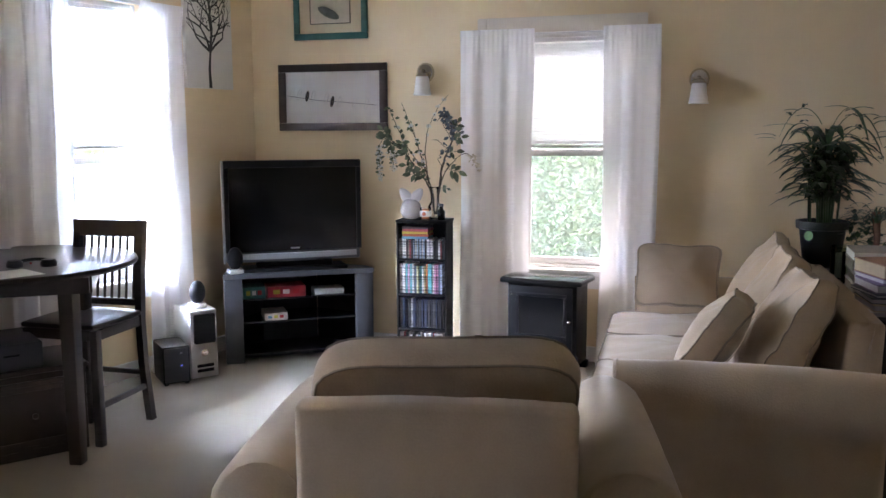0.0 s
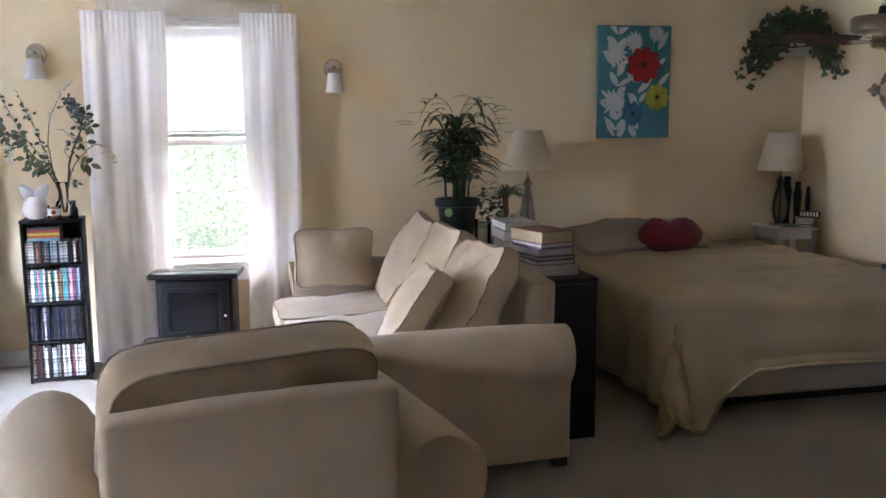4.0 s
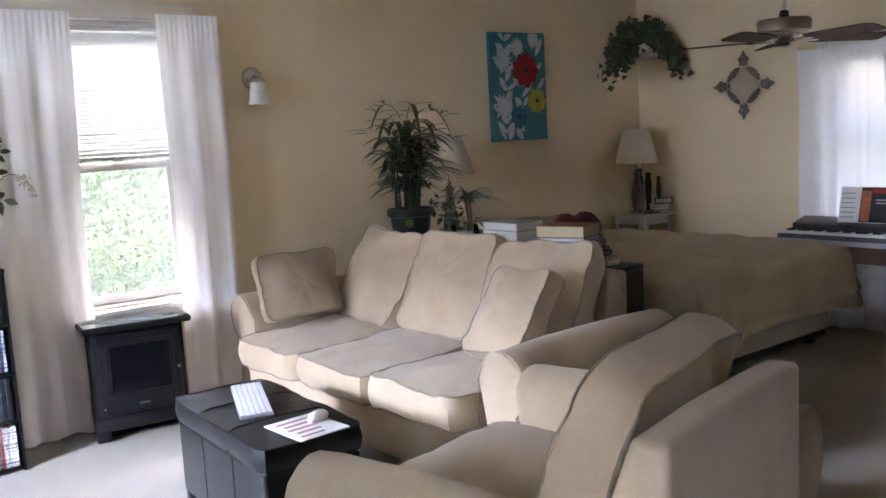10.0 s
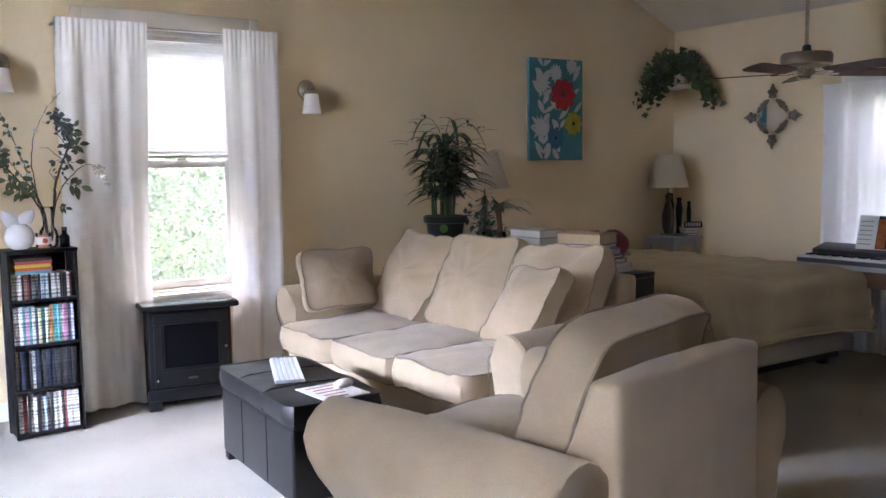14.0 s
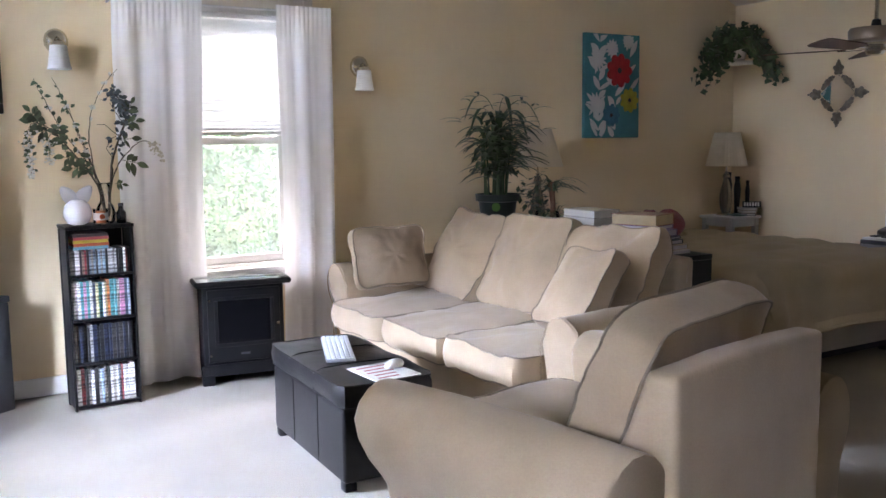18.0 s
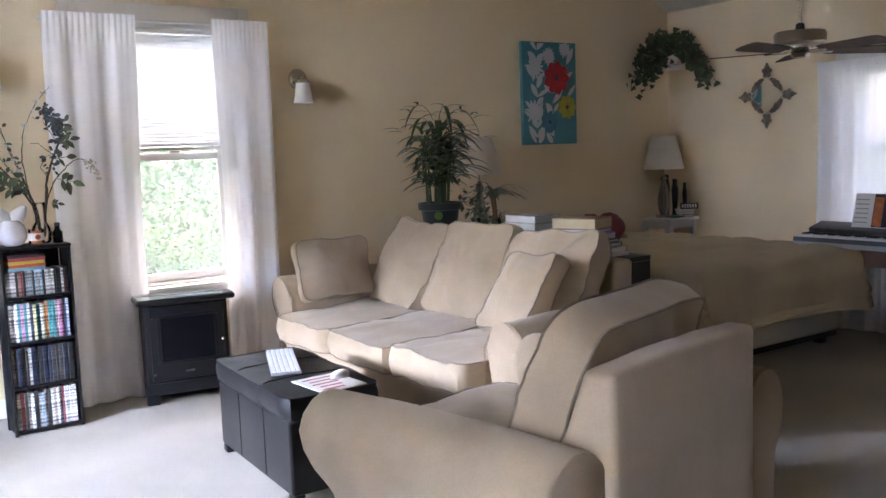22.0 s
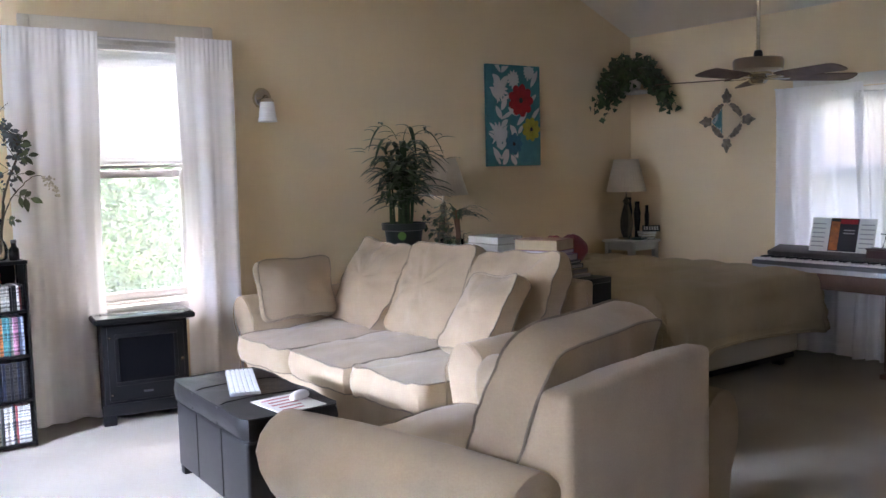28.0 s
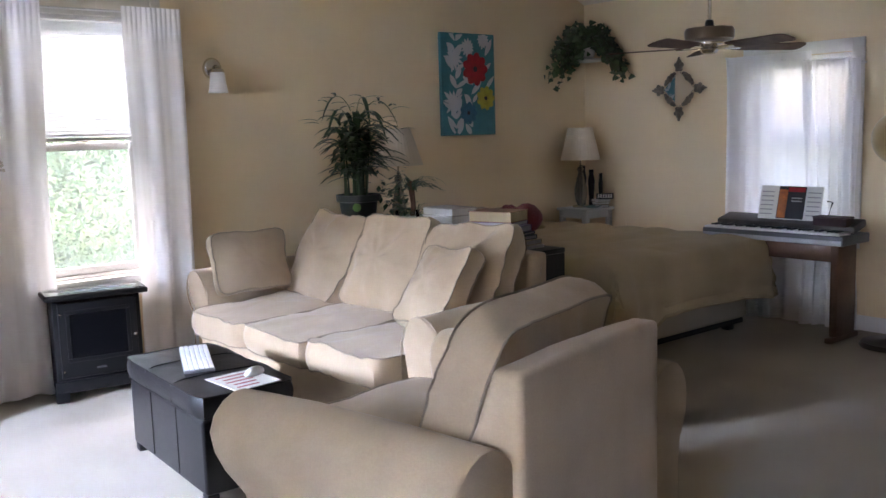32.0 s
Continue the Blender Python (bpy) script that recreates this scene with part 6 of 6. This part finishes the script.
# ---- the bed ----
BX0, BX1, BY0, BY1, BZ = 4.03, 5.46, 2.26, 4.13, 0.60
bed = thing("bed", pose(4.745, 3.2, 0), "double bed on a box spring with a dark frame", "bed")
off = Matrix.Translation((-4.745, -3.2, 0))
part("box_spring", moved(boxm(BX0 + 0.02, BX1 - 0.02, BY0 + 0.02, BY1, 0.088, 0.36, 0.03, 3), off), SHEET, bed)
part("mattress", moved(boxm(BX0 + 0.01, BX1 - 0.01, BY0 + 0.01, BY1, 0.361, BZ - 0.02, 0.05, 3), off), SHEET, bed)
fr = bmesh.new()
box(fr, BX0 + 0.03, BX1 - 0.03, BY0 + 0.05, BY0 + 0.09, 0.05, 0.087), box(fr, BX0 + 0.03, BX0 + 0.07, BY0 + 0.091, BY1 - 0.02, 0.05, 0.087), box(fr, BX1 - 0.07, BX1 - 0.03, BY0 + 0.091, BY1 - 0.02, 0.05, 0.087)
part("frame", moved(fr, off), BLACK, bed)
for x in (BX0 + 0.10, BX1 - 0.10):
    for y in (BY0 + 0.12, BY1 - 0.12):
        part("leg", moved(boxm(x - 0.03, x + 0.03, y - 0.03, y + 0.03, 0, 0.0495, 0.004), off), BLACK, bed)
cv = bmesh.new()
HS, HW, HE = 0.385, 0.56, 0.34
nx, ny = 96, 96
W_, L_ = BX1 - BX0, BY1 - BY0
grid = []
for j in range(ny + 1):
    row = []
    b = -HS + (L_ + HS - 0.02) * j / ny
    for i in range(nx + 1):
        a = -HW + (W_ + HW + HE) * i / nx
        dw, de, ds = max(0.0, -a), max(0.0, a - W_), max(0.0, -b)
        dx = max(dw, de)
        R = 0.07

        def over(d):
            if d < R * 1.57:
                return R * math.sin(d / R), R * (1 - math.cos(d / R))
            return R, R + d - R * 1.57
        ox, zx = over(dx)
        oy, zy = over(ds)
        x = BX0 + min(max(a, 0), W_) + (ox if de else -ox if dw else 0)
        y = BY0 + max(b, 0) - oy
        near = max(0.0, 1 - max(a, 0) / 0.36) if a < W_ / 2 else 0.15 * max(0.0, 1 - max(W_ - a, 0) / 0.30)
        near *= 1 - 0.6 * min(1.0, dx / HW)
        drop = max(zx, zy) + 0.25 * near * ds / HS
        y -= (0.07 * near + 0.045 * near * math.sin(30 * a + 1.2)) * ds / HS
        drop += 0.05 * near * math.sin(17 * a) * (ds / HS) ** 2
        z = BZ + 0.015 - drop
        hang = min(1.0, drop / 0.25)
        fold = 0.020 * math.sin(b * 17 + 2 * math.sin(3 * b)) if dx > ds else 0.018 * math.sin(a * 15 + 2 * math.sin(4 * a))
        if dw > 0 and ds > 0:
            # the corner hangs in a fan of folds that spreads where it meets the carpet
            turn_, reach = math.atan2(ds, dw), math.hypot(dw, ds)
            flare = (0.20 + 0.09 * math.sin(10 * turn_ + 0.6)) * reach * math.sin(2 * turn_) ** 0.7
            low = max(0.0, reach - 0.58)
            x = BX0 - R - (flare + low * 0.5) * math.cos(turn_) + 0.10 * reach * math.sin(turn_) ** 2
            y -= (flare + low * 0.5) * math.sin(turn_)
            z = min(z, BZ + 0.03 - reach)
            hang = 1.0
        if dx > ds:
            x += (-1 if dw else 1) * (fold * hang + 0.03 * hang * drop)
        else:
            y -= fold * hang + 0.03 * hang * drop + 0.022 * abs(math.sin(math.pi * drop / 0.15)) ** 0.7 * hang
        puff = 0.020 * abs(math.sin(math.pi * b / 0.30)) ** 0.6 * abs(math.sin(math.pi * a / 0.60)) ** 0.3
        wr = 0.010 * noise.noise(Vector((x * 3.3, y * 3.3, z * 4))) + 0.004 * noise.noise(Vector((x * 11, y * 11, z * 9)))
        row.append(cv.verts.new((x + wr * hang, y - wr * hang, max(z + (puff + wr) * (1 - hang), 0.012 + 0.01 * hang))))
    grid.append(row)
for r0, r1 in zip(grid, grid[1:]):
    for i in range(nx):
        cv.faces.new((r0[i], r0[i + 1], r1[i + 1], r1[i]))
RIM = [r[0].co.copy() for r in grid[::-1]] + [v.co.copy() for v in grid[0][1:]] + [r[-1].co.copy() for r in grid[1:]]
com = solid("comforter", cv, COVER, pose(0, 0, 0), "khaki quilted comforter draped over the bed to the floor", "comforter")
rim = [tuple(c) for c in RIM]
part("hem", tube(bmesh.new(), rim, 0.010, n=6), COVER, com)
sd = com.modifiers.new("thickness", "SOLIDIFY")
sd.thickness, sd.offset = 0.022, -1
bp = cushion(0.33, 0.21, 0.085, 0.75, seed=61, wrinkle=0.014, power=2.2)
solid("bed_pillow", bp, mat("greige_pillowcase", (0.42, 0.37, 0.30), 0.9, vary=0.06, fine=160, bump=0.1), pose(4.38, 3.86, 0.71, 14, -4, 10), "greige bed pillow at the head of the bed", "pillow")
bp = cushion(0.33, 0.20, 0.075, 0.75, seed=66, wrinkle=0.014, power=2.2)
solid("bed_pillow", bp, COVER, pose(4.72, 3.96, 0.70, 20, 0, -3), "khaki bed pillow against the wall", "pillow")
hb = bmesh.new()
bmesh.ops.create_uvsphere(hb, u_segments=36, v_segments=24, radius=1)
for v in hb.verts:
    x, y, z = v.co
    top = 0.115 + 0.02 * abs(math.sin(2.2 * x)) - 0.03 * math.exp(-(x / 0.25) ** 2)
    v.co = (x * 0.225 * (1 - 0.06 * max(-z, 0)), y * 0.085, z * (top if z > 0 else 0.12) * (1 - 0.1 * abs(x) ** 3) + 0.012 * noise.noise(v.co * 5))
solid("heart_pillow", hb, RED, pose(4.69, 3.69, 0.725, -16, 0, -2), "plush red heart-shaped pillow on the bed", "pillow")

# ---- the ceiling fan ----
FX, FY = 5.178, 2.419
fan = thing("ceiling_fan", pose(FX, FY, 0), "brushed nickel ceiling fan with five dark wooden blades", "ceiling fan")
zc = EAVE + (XE - FX) * (TOP - EAVE) / (XE - XT)
part("canopy", lathe(bmesh.new(), [(0.02, zc - 0.085), (0.06, zc - 0.06), (0.068, zc - 0.01), (0.066, zc + 0.025)], 28), CHROME, fan)
part("downrod", tube(bmesh.new(), [(0, 0, 2.0), (0, 0, zc - 0.05)], 0.012, n=12), CHROME, fan)
part("coupling", lathe(bmesh.new(), [(0.026, 1.985), (0.03, 1.99), (0.024, 2.03), (0.015, 2.035)], 18), BLACK, fan)
part("motor_housing", lathe(bmesh.new(), [(0.06, 1.895), (0.135, 1.90), (0.152, 1.912), (0.155, 1.965), (0.145, 1.982), (0.05, 1.988)], 40), mat("brushed_pewter", (0.30, 0.235, 0.175), 0.34, 1.0, vary=0.06, scale=10, bump=0.02), fan)
part("hub", lathe(bmesh.new(), [(0.02, 1.82), (0.045, 1.825), (0.06, 1.845), (0.05, 1.87), (0.085, 1.88), (0.085, 1.894)], 28), CHROME, fan)
BLADE = mat("dark_blade_wood", (0.15, 0.080, 0.050), 0.6, vary=0.2, scale=8, fine=40, bump=0.04)
BLADE.node_tree.nodes["Principled BSDF"].inputs["Specular IOR Level"].default_value = 0.2
for az, roll in ((42.5, -9), (114.5, -6), (186.5, 13), (258.5, -13), (330.5, -13)):
    bl = bmesh.new()
    out = [(0.17, -0.045), (0.22, -0.058), (0.60, -0.072), (0.635, -0.062), (0.65, -0.03), (0.65, 0.03), (0.635, 0.062), (0.60, 0.072), (0.22, 0.058), (0.17, 0.045)]
    lo, hi = [bl.verts.new((x, y, -0.003)) for x, y in out], [bl.verts.new((x, y, 0.003)) for x, y in out]
    bl.faces.new(lo[::-1]), bl.faces.new(hi)
    for i in range(len(out)):
        j = (i + 1) % len(out)
        bl.faces.new((lo[i], lo[j], hi[j], hi[i]))
    m = pose(0, 0, 1.862, 0, 0, az) @ pose(0, 0, 0, roll, 0, 0)
    b = part("blade", moved(bl, m), BLADE, fan)
    part("blade_iron", moved(boxm(0.07, 0.21, -0.018, 0.018, -0.010, -0.0035, 0.003), m), CHROME, b)

# ---- ivy in the corner ----
iv = thing("ivy_planter", pose(5.70, 3.93, 1.93), "trailing green ivy in a small corner wall planter", "plant")
part("planter", moved(lathe(bmesh.new(), [(0.03, 0), (0.07, 0.01), (0.085, 0.09), (0.08, 0.092)], 20), pose(0.02, 0.03, 0)), CERAMIC, iv)
part("bracket", boxm(-0.06, 0.21, -0.06, 0.21, -0.02, -0.001, 0.003), WHITEWOOD, iv)
ri = random.Random(31)
vb, lb = bmesh.new(), bmesh.new()


def ivy_leaf(c, size):
    n = Vector((ri.gauss(-0.5, 0.6), ri.gauss(-0.7, 0.6), ri.gauss(0.4, 0.4))).normalized()
    a = n.cross(Vector((ri.gauss(0, 1), ri.gauss(0, 1), ri.gauss(0, 1)))).normalized()
    b = n.cross(a)
    pts = [c + size * (a * x + b * y) for x, y in ((0, -0.5), (0.5, -0.35), (0.32, 0.05), (0.0, 0.62), (-0.32, 0.05), (-0.5, -0.35))]
    lb.faces.new([lb.verts.new(q) for q in pts])


# strands over the rim, drooping along both walls and hanging thinner at their ends
for k in range(84):
    side = -1 if ri.random() < 0.56 else 1
    reach = (0.34 if side < 0 else 0.33) * ri.uniform(0.25, 1.0) ** 0.6
    fall = 0.36 * (reach / 0.34) ** 2 * ri.uniform(0.55, 1.05)
    p0 = Vector((0.03 + ri.gauss(0, 0.05), 0.03 + ri.gauss(0, 0.04), 0.13 + ri.gauss(0, 0.015)))
    d = Vector((-1, 0.02, 0)) if side < 0 else Vector((0.22, -0.97, 0))
    pts = []
    for i in range(10):
        t = i / 9
        q = p0 + d * reach * t + Vector((ri.gauss(0, 0.010), ri.gauss(0, 0.010), 0.085 * math.sin(math.pi * min(t * 1.4, 1)) * ri.uniform(0.7, 1.1) - fall * t ** 2.2))
        q.x, q.y = min(q.x, 0.20), min(q.y, 0.20)
        pts.append(q)
        for _ in range(2):
            c = q + Vector((ri.gauss(0, 0.018), ri.gauss(0, 0.018), ri.gauss(0, 0.020)))
            c.x, c.y = min(c.x, 0.19), min(c.y, 0.19)
            ivy_leaf(c, ri.uniform(0.030, 0.056))
    tube(vb, pts, 0.0018, n=4)
part("vine_tangle", vb, STEM, iv)
part("foliage", lb, LEAF, iv)

# ---- the piano ----
pn = thing("digital_piano", pose(5.60, 2.135, 0, 0, 0, -90), "grey digital piano on a brown wooden stand", "piano")
part("body", boxm(-0.50, 0.50, -0.17, 0.17, 0.612, 0.672, 0.008), GREYPLASTIC, pn)
part("control_panel", moved(boxm(-0.49, 0.49, 0.0, 0.16, 0.0, 0.05, 0.012), pose(0, -0.005, 0.6725, 14)), mat("piano_panel", (0.06, 0.05, 0.043), 0.4, vary=0.15, scale=20, bump=0.05), pn)
part("front_strip", boxm(-0.49, 0.49, -0.178, -0.1705, 0.615, 0.645, 0.003), SILVER, pn)
km = None
for i in range(36):
    o = part("white_key", boxm(-0.0125, 0.0125, -0.165, -0.025, 0.673, 0.686, 0.0015, 1), WHITEP, pn, mesh=km)
    km = o.data
    o.location = (-0.475 + i * 0.0268, 0, 0)
km = None
for i in range(35):
    if i % 7 in (2, 6):
        continue
    o = part("black_key", boxm(-0.006, 0.006, -0.115, -0.025, 0.6862, 0.696, 0.0015, 1), BLACK, pn, mesh=km)
    km = o.data
    o.location = (-0.4616 + i * 0.0268, 0, 0)
part("apron", boxm(-0.403, 0.403, -0.10, -0.075, 0.50, 0.6115, 0.004), OAK, pn)
for x in (-0.428, 0.428):
    part("side_panel", boxm(x - 0.0245, x + 0.0245, -0.13, 0.10, 0.035, 0.6115, 0.004), OAK, pn)
    part("foot", boxm(x - 0.022, x + 0.022, -0.19, 0.16, 0.0, 0.0345, 0.008), OAK, pn)
sm = thing("sheet_music", pose(5.635, 2.12, 0.735, 0, 0, -90), "open music book with an orange and black cover in front", "music book")
lean = pose(0, 0, 0, -14, 0, 0)
part("page_block", moved(boxm(-0.22, 0.22, 0.0, 0.006, 0.0, 0.225), lean), PAPER, sm, smooth=False)
for i in range(6):
    for x in (-0.21, 0.12):
        part("stave", moved(boxm(x, x + 0.09, -0.0008, -0.0002, 0.03 + i * 0.03, 0.037 + i * 0.03), lean), GREYINK, sm, smooth=False)
fc = part("front_cover", moved(boxm(-0.085, 0.105, -0.006, -0.001, 0.005, 0.222), lean), INK, sm, smooth=False)
ORG = mat("orange_print", (0.55, 0.13, 0.02), 0.5, vary=0.3, scale=18, bump=0.0)
part("orange_shape", moved(boxm(-0.08, -0.02, -0.0072, -0.0062, 0.01, 0.20), lean), ORG, fc, smooth=False)
part("red_band", moved(boxm(-0.018, 0.10, -0.0072, -0.0062, 0.185, 0.215), lean), REDP, fc, smooth=False)
for i in range(2):
    part("title_bar", moved(boxm(0.01, 0.085, -0.0072, -0.0062, 0.14 - i * 0.02, 0.148 - i * 0.02), lean), GREYINK, fc, smooth=False)
part("rest", tube(bmesh.new(), [(0.20, 0.03, 0.0), (0.25, 0.05, 0.02), (0.27, 0.07, 0.12), (0.235, 0.07, 0.125)], 0.006, n=6), BLACK, sm)

cs_ = thing("small_case", pose(5.60, 1.79, 0.7165, 0, 0, -90), "small dark maroon case on the end of the piano", "case")
part("box", boxm(-0.11, 0.11, -0.05, 0.05, 0.0, 0.05, 0.006), mat("maroon_cloth", (0.045, 0.016, 0.018), 0.7, vary=0.2, scale=15, bump=0.1), cs_)
part("lid", boxm(-0.112, 0.112, -0.052, 0.052, 0.0505, 0.062, 0.004), mat("dark_maroon_lid", (0.035, 0.014, 0.016), 0.6, vary=0.2, scale=15, bump=0.1), cs_)

# ---- the globe ----
gl = thing("floor_globe", pose(5.62, 1.40, 0), "tan world globe on a tall dark wooden stand", "globe")
part("base", lathe(bmesh.new(), [(0.19, 0), (0.195, 0.012), (0.18, 0.03), (0.05, 0.045), (0.03, 0.06)], 36), ESPRESSO, gl)
part("pole", lathe(bmesh.new(), [(0.022, 0.06), (0.022, 0.5), (0.028, 0.52), (0.022, 0.54), (0.022, 1.03), (0.035, 1.06), (0.02, 1.08)], 18), ESPRESSO, gl)
gb = bmesh.new()
bmesh.ops.create_uvsphere(gb, u_segments=32, v_segments=20, radius=0.16, matrix=Matrix.Translation((0, 0, 1.262)))
part("ball", gb, mat("globe_print", (0.52, 0.39, 0.21), 0.35, vary=0.1, scale=6, second=(0.34, 0.25, 0.10), bump=0.0), gl)
part("meridian", tube(bmesh.new(), [(0.178 * math.sin(a), 0, 1.262 + 0.178 * math.cos(a)) for a in [math.pi * i / 24 for i in range(25)]], 0.006, n=6), CHROME, gl)
part("pin", tube(bmesh.new(), [(0, 0, 1.42), (0, 0, 1.452)], 0.008, n=8), BLACK, gl)
